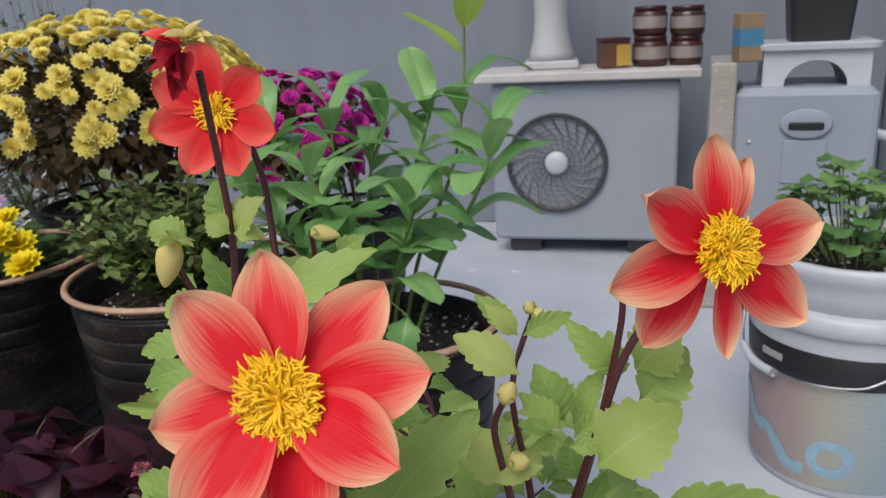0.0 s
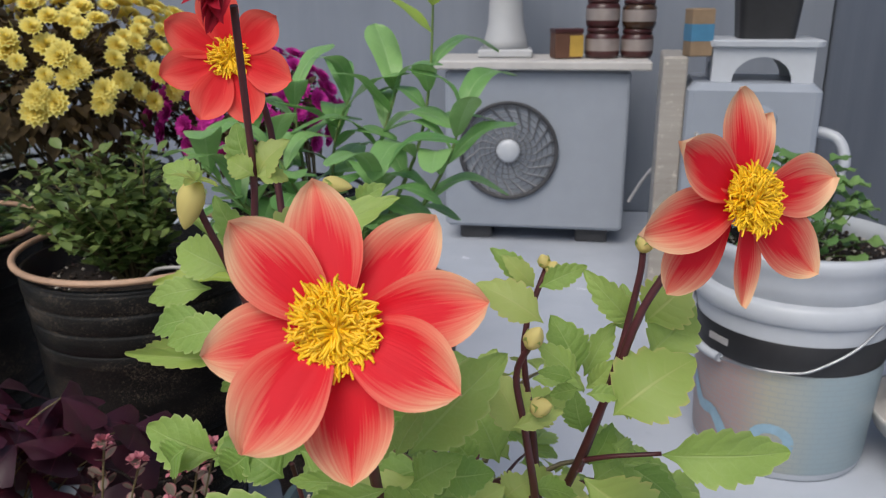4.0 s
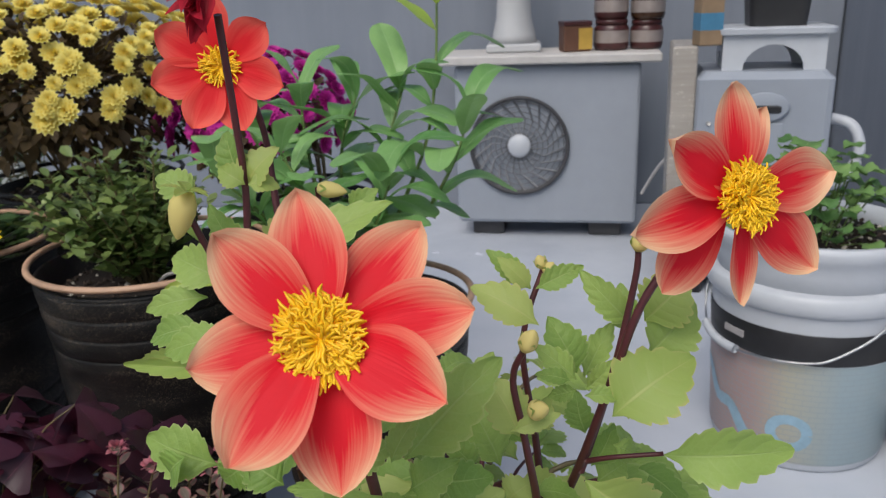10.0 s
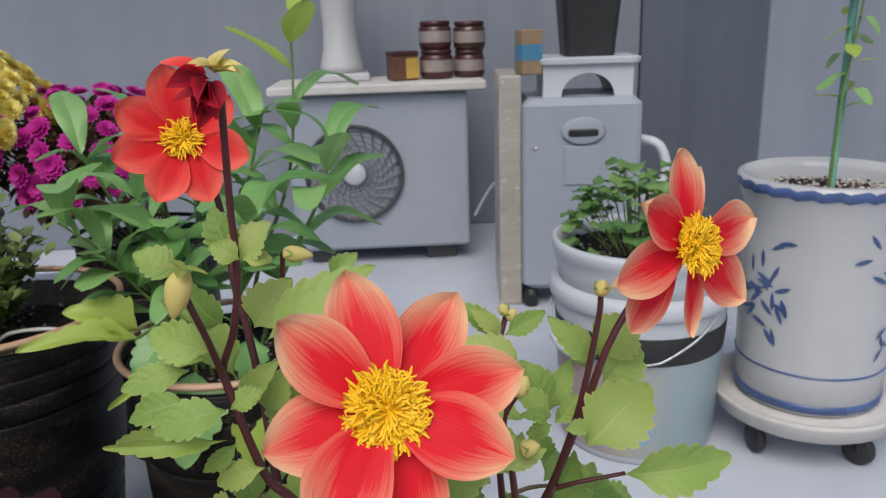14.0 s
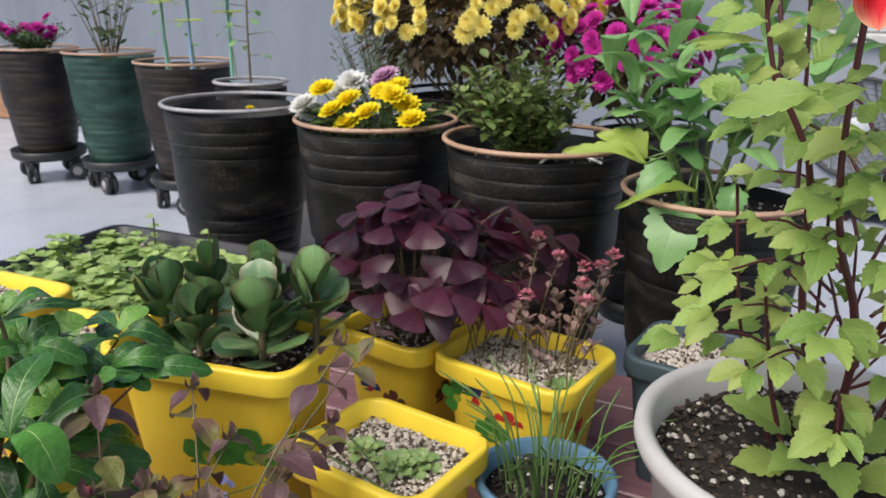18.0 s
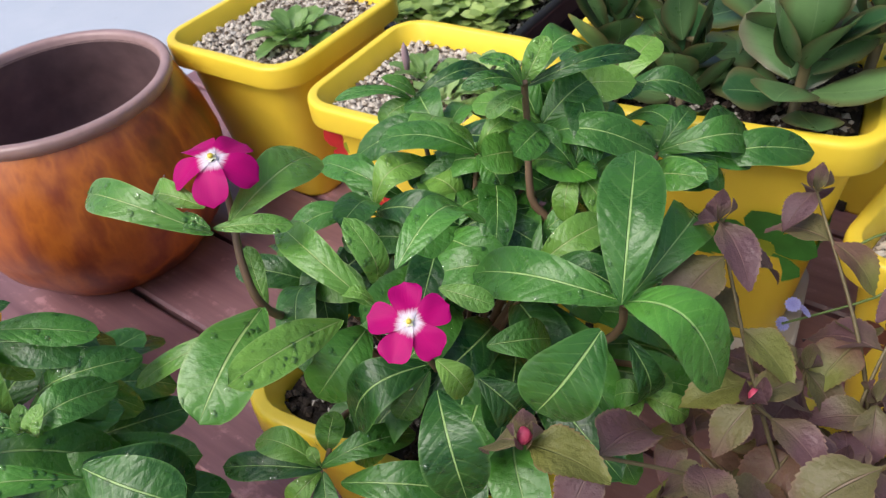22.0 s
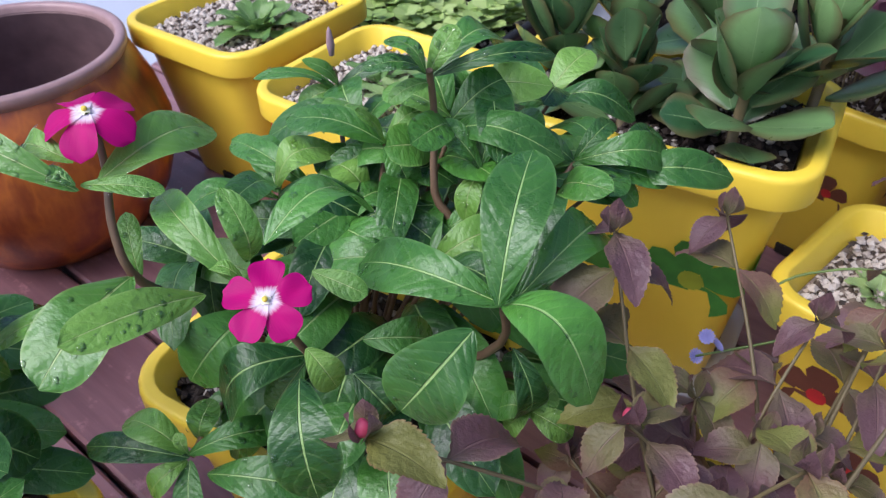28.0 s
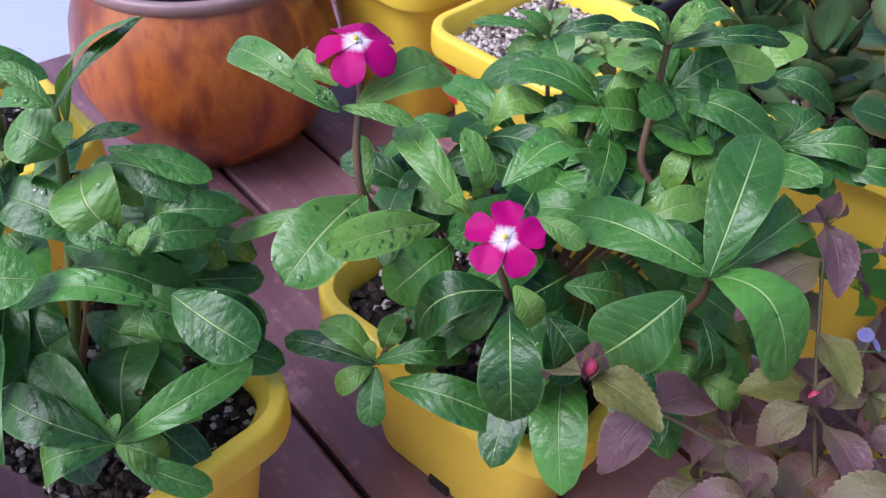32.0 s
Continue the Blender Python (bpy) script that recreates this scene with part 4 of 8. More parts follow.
v, f = loft([[(x, y, 0.095) for x, y in rrect(0.29, 0.22, 0.03)], [(x, y, 0.098) for x, y in rrect(0.315, 0.245, 0.035)], [(x, y, 0.112) for x, y in rrect(0.32, 0.25, 0.035)], [(x, y, 0.116) for x, y in rrect(0.3, 0.23, 0.03)]], True, True)
part("stool_top", mesh("stool_top", v, f, WHITEPL, False), ST)


def arch_panel(w, h, t, ow, oh):
    """An upright panel with an arched opening at its foot."""
    pts = [(-w / 2, 0), (-w / 2, h), (w / 2, h), (w / 2, 0), (ow / 2, 0)]
    pts += [(ow / 2 * math.cos(a), oh * math.sin(a)) for a in [math.pi * i / 12 for i in range(1, 12)]] + [(-ow / 2, 0)]
    n = len(pts)
    vs = [(x, -t / 2, z) for x, z in pts] + [(x, t / 2, z) for x, z in pts]
    fs = [tuple(range(n)), tuple(reversed(range(n, 2 * n)))] + [(i, i + n, (i + 1) % n + n, (i + 1) % n) for i in range(n)]
    return vs, fs


AP = mesh("stool_side", *arch_panel(0.27, 0.096, 0.012, 0.16, 0.07), WHITEPL, False)
for y in (-0.1, 0.1):
    part("stool_side", AP, ST, "", Matrix.Translation((0, y, 0)))
AP2 = mesh("stool_end", *arch_panel(0.188, 0.096, 0.012, 0.08, 0.05), WHITEPL, False)
for x in (-0.129, 0.129):
    part("stool_end", AP2, ST, "", pose(x, 0, 0, 0, 0, 90))
v, f = loft([[(x, y, z) for x, y in rrect(w, w, 0.02)] for w, z in ((0.15, 0), (0.2, 0.3), (0.21, 0.3), (0.21, 0.33), (0.195, 0.33), (0.19, 0.26))], True, True)
tagged(part("black_square_pot", mesh("black_square_pot", v, f, BLACKPL, False), None, "", pose(0.965, 2.87, 0.776, 0, 0, -8)), "tall black square plastic pot standing on a stool", "plant pot")
BX = thing("paint_box", pose(0.765, 2.80, 0.73, 0, 0, 10), "small carton in blue and brown standing on a board", "carton")
v, f = box(0.065, 0.06, 0.13, 0.003)
part("carton_body", mesh("carton_body", v, f, plain("brown_card", (0.25, 0.17, 0.1), 0.7), False), BX)
v, f = box(0.0655, 0.0605, 0.05, 0.002, 0.04)
part("printed_band", mesh("printed_band", v, f, plain("blue_print", (0.06, 0.2, 0.33), 0.5), False), BX)
tagged(part("cable", mesh("cable", *tube(curve([(0.66, 3.2, 0.2), (0.70, 3.1, 0.32), (0.74, 2.95, 0.42), (0.76, 2.8, 0.5), (0.77, 2.73, 0.52)]), 0.006, 8), GREYWHITE)), "grey cable looping between the appliances", "cable")

# paint bucket with a pot set into it
BK = thing("paint_bucket", (0.815, 1.965, 0), "white plastic paint bucket with a printed brick-pattern sleeve and wire bail", "bucket")
v, f = lathe([(0, 0.0), (0.155, 0.0), (0.162, 0.008), (0.165, 0.05), (0.18, 0.31), (0.181, 0.335)], 64)
part("bucket_body", mesh("bucket_body", v, f, WHITEPL), BK)
v, f = lathe([(0.174, 0.328), (0.186, 0.328), (0.192, 0.334), (0.194, 0.348), (0.192, 0.362), (0.186, 0.368), (0.172, 0.37)], 64)
part("top_ring", mesh("top_ring", v, f, WHITEPL), BK)
m = Nodes("printed_sleeve")
co = m.coord()
sep = m.n("SeparateXYZ")
m.link(co, sep.inputs[0])
turn = m.math("ARCTAN2", sep.outputs[1], sep.outputs[0])
row = m.math("MULTIPLY", sep.outputs[2], 88.0)
col_ = m.math("MULTIPLY_ADD", turn, 6.2, m.math("MULTIPLY", m.math("MODULO", m.math("FLOOR", row), 2.0), 0.5))
joint = m.math("MAXIMUM", m.math("LESS_THAN", m.math("FRACT", row), 0.16), m.math("LESS_THAN", m.math("FRACT", col_), 0.06))
tint = m.ramp(m.math("MULTIPLY_ADD", m.math("COSINE", m.math("ADD", turn, 2.95)), 0.5, 0.5), [(0.55, (0.25, 0.33, 0.37)), (0.8, (0.38, 0.36, 0.28)), (0.93, (0.36, 0.24, 0.23))])
m.color(m.mix(m.math("MULTIPLY", joint, 0.6), m.mix(m.math("MULTIPLY", m.noise(30.0), 0.3), tint, (0.4, 0.42, 0.4)), (0.26, 0.31, 0.33)))
m.set(Roughness=0.4)
v, f = lathe([(0.1652, 0.02), (0.1665, 0.024), (0.1772, 0.228), (0.1768, 0.232)], 72)
part("printed_sleeve", mesh("printed_sleeve", v, f, m.mat), BK)
v, f = lathe([(0.1765, 0.233), (0.178, 0.236), (0.1812, 0.29), (0.1798, 0.293)], 64)
part("black_band", mesh("black_band", v, f, BLACKPL), BK)
SKY_PRINT = plain("pale_blue_print", (0.26, 0.4, 0.5), 0.45, 0, 60, 0.25)


def wrapped_print(name, pts, w, mat):
    """A flat printed stroke along (degrees, height) points, wrapped onto the bucket's side."""
    vs, fs = [], []
    P = [(radians(a) * 0.172, z) for a, z in pts]
    for i, (x, z) in enumerate(P):
        x0, z0 = P[max(i - 1, 0)]
        x1, z1 = P[min(i + 1, len(P) - 1)]
        ln = math.hypot(x1 - x0, z1 - z0) or 1.0
        nx, nz = -(z1 - z0) / ln, (x1 - x0) / ln
        for k in (-1, 0, 1):
            xx, zz = x + nx * w * k / 2, z + nz * w * k / 2
            r = 0.1652 + (zz - 0.02) * 0.0577 + 0.0016
            vs.append((r * math.cos(xx / 0.172), r * math.sin(xx / 0.172), zz))
    for i in range(len(P) - 1):
        for k in (0, 1):
            a = i * 3 + k
            fs.append((a, a + 1, a + 4, a + 3))
    return part(name, mesh(name, vs, fs, mat), BK)


wrapped_print("printed_loop", [(-112 + 11 * math.cos(t * 0.3307), 0.085 + 0.03 * math.sin(t * 0.3307)) for t in range(20)], 0.02, SKY_PRINT)
wrapped_print("printed_swirl", [(-188 + 3.6 * t, 0.16 - 0.007 * t + 0.012 * math.sin(t * 0.8)) for t in range(18)], 0.026, SKY_PRINT)
v, f = box(0.05, 0.003, 0.014, 0.001)
part("printed_bar", mesh("printed_bar", v, f, RIMGREY, False), BK, "", pose(0, 0, 0.258, 0, 0, -152 + 90) @ Matrix.Translation((0, -0.1792, 0)))
part("wire_bail", mesh("wire_bail", *tube(curve([(0.19 * math.cos(radians(a)), 0.19 * math.sin(radians(a)), z) for a, z in ((-200, 0.31), (-190, 0.262), (-172, 0.238), (-150, 0.234), (-125, 0.238), (-104, 0.244), (-92, 0.258), (-72, 0.295), (-52, 0.34))], 5), 0.0026, 6), STEEL), BK)
part("bail_grip", mesh("bail_grip", *tube(curve([(0.192 * math.cos(radians(a)), 0.192 * math.sin(radians(a)), z) for a, z in ((-180, 0.246), (-168, 0.238), (-156, 0.235), (-146, 0.235))], 4), 0.0085, 12), WHITEPL), BK, "white plastic bail grip")
v, f = lathe([(0.15, 0.355), (0.172, 0.36), (0.178, 0.4), (0.183, 0.425), (0.187, 0.43), (0.19, 0.445), (0.188, 0.456), (0.18, 0.458), (0.172, 0.43), (0.166, 0.39)], 64)
part("inner_pot", mesh("inner_pot", v, f, WHITEPL), BK)
v, f = lathe([(0.16, 0.395), (0.169, 0.422), (0, 0.428)], 40)
part("soil", mesh("soil", v, f, SOIL), BK)
grains("soil_crumb", BARK, disc(0.16), 500, 0.005, 0.425, 41, BK)

# blue and white ceramic pot on a caster saucer
CP = thing("ceramic_pot", (1.162, 1.875, 0.115), "white ceramic pot with cobalt bands and painted leaf sprays", "plant pot")
v, f = lathe([(0, 0), (0.138, 0), (0.145, 0.008), (0.148, 0.1), (0.153, 0.3), (0.157, 0.42), (0.168, 0.446), (0.173, 0.459), (0.171, 0.472), (0.16, 0.476), (0.15, 0.454), (0.142, 0.39)], 64)
part("pot_body", mesh("pot_body", v, f, CERAMIC), CP)
vs, fs = lathe([(0.1705, 0.449), (0.1745, 0.456), (0.1742, 0.463), (0.1725, 0.468)], 72)
part("blue_rim_band", mesh("blue_rim_band", [(x * (1 + 0.006 * math.sin(24 * math.atan2(y, x))), y * (1 + 0.006 * math.sin(24 * math.atan2(y, x))), z + 0.003 * math.sin(24 * math.atan2(y, x))) for x, y, z in vs], fs, COBALT), CP)
for z0, z1, r0, r1 in ((0.008, 0.026, 0.1455, 0.1465), (0.085, 0.09, 0.1478, 0.148)):
    v, f = lathe([(r0 - 0.001, z0), (r0 + 0.0015, z0 + 0.001), (r1 + 0.0015, z1 - 0.001), (r1 - 0.001, z1)], 64)
    part("blue_foot_band", mesh("blue_foot_band", v, f, COBALT), CP)
rng = random.Random(5)
for a0, zc in ((-158, 0.31), (-150, 0.2), (-168, 0.24), (-80, 0.33), (-60, 0.2)):
    for i in range(9):
        a, z = radians(a0 + rng.uniform(-7, 7)), zc + rng.uniform(-0.06, 0.06)
        r = 0.148 + (z - 0.1) * 0.025 + 0.0005
        L = blade(0.04, 0.009, nu=2, nv=5, droop=0.0, fold=0.0)
        out = Vector((math.cos(a), math.sin(a), 0))
        d = Vector((-math.sin(a) * rng.uniform(-1, 1), math.cos(a) * rng.uniform(-1, 1), rng.uniform(-1, 1)))
        d -= out * d.dot(out)
        part("painted_leaf", mesh("painted_leaf", L[0], L[1], COBALT), CP, "", aim(out * (r + 0.0012) + Vector((0, 0, z)), d, out))
v, f = lathe([(0.138, 0.38), (0.147, 0.43), (0, 0.435)], 40)
part("soil", mesh("soil", v, f, SOIL), CP)
grains("perlite", PERLITE, disc(0.138), 500, 0.0045, 0.433, 42, CP)
CS = thing("caster_saucer", (1.162, 1.875, 0), "white plastic plant saucer on black casters", "plant trolley")
v, f = lathe([(0, 0.07), (0.165, 0.07), (0.182, 0.08), (0.196, 0.112), (0.198, 0.122), (0.19, 0.122), (0.174, 0.096), (0.158, 0.112), (0, 0.113)], 56)
part("saucer_dish", mesh("saucer_dish", v, f, GREYWHITE), CS)
wv, wf = lathe([(0, -0.012), (0.024, -0.012), (0.031, -0.008), (0.033, 0), (0.031, 0.008), (0.024, 0.012), (0, 0.012)], 20)
CW = mesh("wheel", wv, wf, BLACKPL)
bv2, bf2 = box(0.03, 0.03, 0.045, 0.004, 0.03)
CBK = mesh("caster_bracket", bv2, bf2, BLACKPL, False)
for i in range(4):
    a = radians(200 + 90 * i)
    px, py = 0.14 * math.cos(a), 0.14 * math.sin(a)
    part("caster_bracket", CBK, CS, "", Matrix.Translation((px, py, 0)))
    part("wheel", CW, CS, "", pose(px, py, 0.033, 0, 0, 40 * i) @ pose(0, 0, 0, 0, 90, 0))

# far left corner of the roof
WB = wood_mat("orange_board", (0.24, 0.12, 0.06), (0.42, 0.24, 0.13))
v, f = box(0.5, 0.05, 0.42, 0.006)
tagged(part("wooden_board", mesh("wooden_board", v, f, WB, False), None, "", pose(-4.9, 3.35, 0, -12, 0, 10)), "orange-brown wooden board leaning by the wall", "board")
MC = thing("metal_cabinet", pose(-4.15, 3.55, 0, 0, 0, 4), "low grey metal cabinet with dark sides", "cabinet")
v, f = box(0.5, 0.35, 0.34, 0.01, 0.03)
part("cabinet_body", mesh("cabinet_body", v, f, ACGREY, False), MC)
v, f = box(0.42, 0.01, 0.26, 0.004, 0.07)
part("cabinet_door", mesh("cabinet_door", [(x, y - 0.178, z) for x, y, z in v], f, STEEL, False), MC)
v, f = box(0.44, 0.3, 0.03, 0.004)
part("plinth", mesh("plinth", v, f, BLACKPL, False), MC)
v, f = box(0.62, 0.2, 0.34, 0.02)
tagged(part("white_foam_planter", mesh("white_foam_planter", v, f, plain("white_foam", (0.72, 0.73, 0.74), 0.7), False), None, "", pose(-1.05, 2.35, 0, 0, 0, 10)), "white polystyrene box planter behind the pots", "planter")
v, f = box(0.4, 0.16, 0.3, 0.02)
tagged(part("white_foam_planter", mesh("white_foam_planter", v, f, plain("white_foam_b", (0.72, 0.73, 0.74), 0.7), False), None, "", pose(-0.5, 2.42, 0, 0, 0, -5)), "white polystyrene box behind the chrysanthemums", "planter")


# ---- dahlia ----
ST_RED = plain("dark_red_stem", (0.085, 0.018, 0.022), 0.45, 0, 60, 0.35)
ST_GREEN = plain("green_stem", (0.13, 0.2, 0.05), 0.5, 0, 60, 0.3)
ST_BROWN = plain("olive_stem", (0.14, 0.11, 0.05), 0.55, 0, 60, 0.3)
D_LEAF = veined_leaf("dahlia_leaf", (0.13, 0.25, 0.042), (0.34, 0.46, 0.115), (0.43, 0.53, 0.2), 6.0, 0.5, 0.25, None, (0.44, 0.5, 0.2), 0.5, 0.5, 260.0, 0.4, 0.5)
D_LIME = veined_leaf("dahlia_lime_leaf", (0.25, 0.36, 0.075), (0.4, 0.475, 0.135), (0.5, 0.5, 0.2), 6.0, 0.5, 0.3, None, (0.5, 0.42, 0.16), 0.3, 0.45)
D_PETAL = petal_mat("coral_petal", (0.82, 0.014, 0.03), (0.95, 0.6, 0.36), 0.42, 0.3, 0.8, 0.5, 0.56, None, 0.78, 1.9, 0.12, 30)
D_RED = petal_mat("red_petal", (0.82, 0.02, 0.028), (0.92, 0.15, 0.11), 0.4, 0.2, 0.75)
D_DARK = petal_mat("crimson_petal", (0.2, 0.004, 0.012), (0.42, 0.012, 0.03), 0.5, 0.1, 0.6)
D_CREAM = petal_mat("cream_bract", (0.6, 0.52, 0.12), (0.82, 0.7, 0.3), 0.4, 0.1, 0.6)
FLORET = plain("golden_floret", (1.0, 0.54, 0.008), 0.5, 0, 300, 0.18)



def petal_blade(L, W, wide, cup, seed):
    """A dahlia petal along +y: cupped, grooved lengthwise, with a pinched tip that curls up."""
    rng = random.Random(seed)
    ph, lean = rng.uniform(0, 6), rng.uniform(-0.06, 0.06)
    vs, fs, uvs, nu, nv = [], [], [], 12, 18
    for j in range(nv + 1):
        v = j / nv
        s = v ** (math.log(0.5) / math.log(wide))
        half = W / 2 * (0.16 * (1 - v) + max(0.0, math.sin(math.pi * s)) ** 0.66)
        for i in range(nu + 1):
            u = i / nu * 2 - 1
            rise = cup * W * (u * u * (0.25 + 0.75 * v) + 0.05 * math.cos(u * 9))
            z = rise + 0.05 * L * math.sin(math.pi * v) + 0.07 * L * v ** 5 + 0.02 * W * math.sin(5 * v + ph) * u
            vs.append((u * half + lean * L * v * v, L * v, z))
            uvs.append((i / nu, v))
    for j in range(nv):
        for i in range(nu):
            a = j * (nu + 1) + i
            fs.append((a, a + 1, a + nu + 2, a + nu + 1))
    return vs, fs, uvs


def petal_mesh(mat, L, W, wide, cup, seed):
    vs, fs, uvs = petal_blade(L, W, wide, cup, seed)
    return mesh("petal", vs, fs, mat, True, uvs)


PETALS_RED = [petal_mesh(D_RED, 0.031, 0.0205, 0.6, 0.16, i) for i in range(3)]


def floret_tuft(count, r, h, seed):
    """A dense boss of curling golden florets."""
    rng = random.Random(seed)
    pieces = []
    for i in range(count):
        q = math.sqrt((i + 0.5) / count)
        a = i * 2.39996
        x, y = r * 0.72 * q * math.cos(a), r * 0.72 * q * math.sin(a)
        lean = 0.75 * q
        tw = rng.uniform(-1.2, 1.2)
        hh = h * rng.uniform(0.7, 1.15) * (1.05 - 0.25 * q)
        ox, oy = math.cos(a) * lean, math.sin(a) * lean
        p1 = (x + ox * hh * 0.5 + rng.uniform(-1, 1) * 0.0006, y + oy * hh * 0.5 + rng.uniform(-1, 1) * 0.0006, hh * 0.55)
        p2 = (x + ox * hh + math.cos(a + tw) * 0.0032, y + oy * hh + math.sin(a + tw) * 0.0032, hh * (1 - 0.25 * q))
        p3 = (p2[0] + math.cos(a + 2.2 * tw) * 0.0016, p2[1] + math.sin(a + 2.2 * tw) * 0.0016, p2[2] - 0.0004 + rng.uniform(-0.0008, 0.001))
        pieces.append(tube([(x, y, 0), p1, p2, p3], [0.00055, 0.00056, 0.0005, 0.00028], 5))
    vs, fs = join(*pieces)
    o = len(vs)
    dv, df = lathe([(r * 0.8, 0), (r * 0.7, h * 0.4), (r * 0.4, h * 0.55), (0, h * 0.6)], 20)
    vs += dv
    fs += [tuple(k + o for k in q) for q in df]
    return vs, fs


TUFT = mesh("disc_floret", *floret_tuft(400, 0.0092, 0.0066, 1), FLORET)
TUFT_SMALL = mesh("disc_floret", *floret_tuft(120, 0.0066, 0.0055, 2), FLORET)


def dahlia_flower(parent, centre, normal, up, angles, meshes, tilts, tuft, scale=1.0, lens=None):
    """A single flower: petals at the given angles round the centre, each tilted forward by its degrees."""
    z = Vector(normal).normalized()
    y = Vector(up) - z * Vector(up).dot(z)
    y.normalize()
    x = y.cross(z)
    fm = Matrix.Translation(centre) @ Matrix((x, y, z)).transposed().to_4x4() @ Matrix.Scale(scale, 4)
    fl = new("flower")
    fl.parent = parent
    fl.matrix_basis = fm
    n = len(angles)
    for i, a in enumerate(angles):
        k = lens[i] if lens else 1.0
        m = pose(0, 0, -0.0006 - 0.0005 * (i % 2), 0, 0, a) @ Matrix.Translation((0, 0.0045, 0)) @ pose(0, 0, 0, tilts[i % len(tilts)], 0, 0) @ Matrix.Diagonal((1, k, 1, 1))
        part("petal", meshes[i % len(meshes)] if not isinstance(meshes[0], tuple) else meshes[i][0], fl, "", m)
    part("disc_floret", tuft, fl, "golden yellow florets")
    v, f = lathe([(0.0018, -0.008), (0.004, -0.005), (0.0055, -0.0015), (0, 0.0)], 12)
    part("calyx", mesh("calyx", v, f, ST_GREEN), fl)
    return fl


DAHLIA = thing("dahlia_plant", (0, 0, 0), "dahlia with coral and red single flowers on dark stems", "flowering plant")
C3 = Vector((0.1449, 0.7595, 0.8759))
C1, C2 = Vector((0.2162, 0.6236, 0.8201)), Vector((0.3354, 0.6995, 0.8355))


def open_flower(centre, tips, normal, tuft_scale, layers):
    """A single flower whose petals run from its centre to the given tips: (tip, width, cup)."""
    z = Vector(normal).normalized()
    fl = new("flower")
    fl.parent = DAHLIA
    fl.matrix_basis = Matrix.Translation(centre)
    for n, (tip, w, cup) in enumerate(tips):
        d = Vector(tip) - centre
        L = d.length
        back = -z * (0.0012 + 0.0016 * layers[n])
        part("petal", petal_mesh(D_PETAL, L * 0.96, w, 0.56 + 0.03 * (n % 3), cup, 10 + n), fl, "", aim(d * 0.05 + back, d - back * 0.4, z))
    tm = aim((0, 0, 0), (0, 0.3, 1), z) @ Matrix.Scale(tuft_scale, 4)
    part("disc_floret", TUFT, fl, "golden yellow florets", tm)
    v, f = lathe([(0.0018, -0.009), (0.004, -0.006), (0.0055, -0.0025), (0, -0.0015)], 12)
    part("calyx", mesh("calyx", v, f, ST_GREEN), fl, "", tm)
    return fl


open_flower(C1, [((0.2075, 0.6455, 0.8511), 0.0195, 0.14), ((0.2378, 0.6480, 0.8406), 0.019, 0.22), ((0.2537, 0.6307, 0.8251), 0.0195, 0.2), ((0.2488, 0.6146, 0.8077), 0.021, 0.16), ((0.2221, 0.6109, 0.7841), 0.0225, 0.1), ((0.1958, 0.6024, 0.7967), 0.0225, 0.18), ((0.1830, 0.6171, 0.8138), 0.021, 0.1), ((0.1877, 0.6300, 0.8439), 0.0195, 0.16)], (0.02, -0.82, 0.5), 0.9, (0, 2, 1, 0, 2, 0, 2, 1))
open_flower(C2, [((0.3313, 0.7088, 0.8696), 0.0165, 0.16), ((0.3441, 0.7200, 0.8591), 0.012, 0.2), ((0.3669, 0.7211, 0.8393), 0.0205, 0.12), ((0.3643, 0.7174, 0.8069), 0.0195, 0.14), ((0.3387, 0.7070, 0.7974), 0.0105, 0.2), ((0.3108, 0.6945, 0.8064), 0.0205, 0.04), ((0.2984, 0.6867, 0.8275), 0.0195, 0.2), ((0.3077, 0.6855, 0.8559), 0.0175, 0.24)], (0.42, -0.9, 0.12), 0.86, (1, 2, 0, 1, 0, 3, 0, 1))
dahlia_flower(DAHLIA, C3, Vector((0.12, -0.97, 0.12)), (0, 0.3, 1), [12, -48, -105, -158, 158, 108, 62], [(PETALS_RED[i % 3],) for i in range(7)], [6, 10, 8, 5, 8, 6, 4], TUFT_SMALL, 0.78, [1.1, 0.95, 1, 1, 1, 1.02, 1])


def stem(parent, pts, r0, r1, mat=None, name="stem"):
    P = curve(pts, 5)
    n = len(P) - 1
    return part(name, mesh(name, *tube(P, [r1 + (r0 - r1) * (1 - i / n) ** 2.2 for i in range(n + 1)], 7), mat or ST_RED), parent)


BASE = Vector((0.235, 0.85, Z_WP))
stem(DAHLIA, [BASE + Vector((0.012, 0, -0.01)), (0.245, 0.835, 0.50), (0.262, 0.80, 0.565), (0.272, 0.77, 0.63), (0.280, 0.745, 0.68), (0.288, 0.724, 0.72), (0.298, 0.71, 0.765), (0.308, 0.705, 0.80), (0.3322, 0.7142, 0.8305)], 0.0042, 0.0015)
stem(DAHLIA, [BASE + Vector((-0.012, -0.006, -0.01)), (0.215, 0.83, 0.49), (0.203, 0.80, 0.56), (0.198, 0.765, 0.64), (0.194, 0.74, 0.69), (0.178, 0.724, 0.728), (0.168, 0.722, 0.743), (0.158, 0.722, 0.781), (0.157, 0.721, 0.792), (0.164, 0.714, 0.811), (0.168, 0.71, 0.836), (0.1685, 0.707, 0.86), (0.1712, 0.6954, 0.8967)], 0.004, 0.0013)
stem(DAHLIA, [(0.247, 0.83, 0.51), (0.238, 0.79, 0.575), (0.222, 0.74, 0.635), (0.214, 0.70, 0.70), (0.214, 0.66, 0.775), (0.2159, 0.6337, 0.8144)], 0.0042, 0.0019)
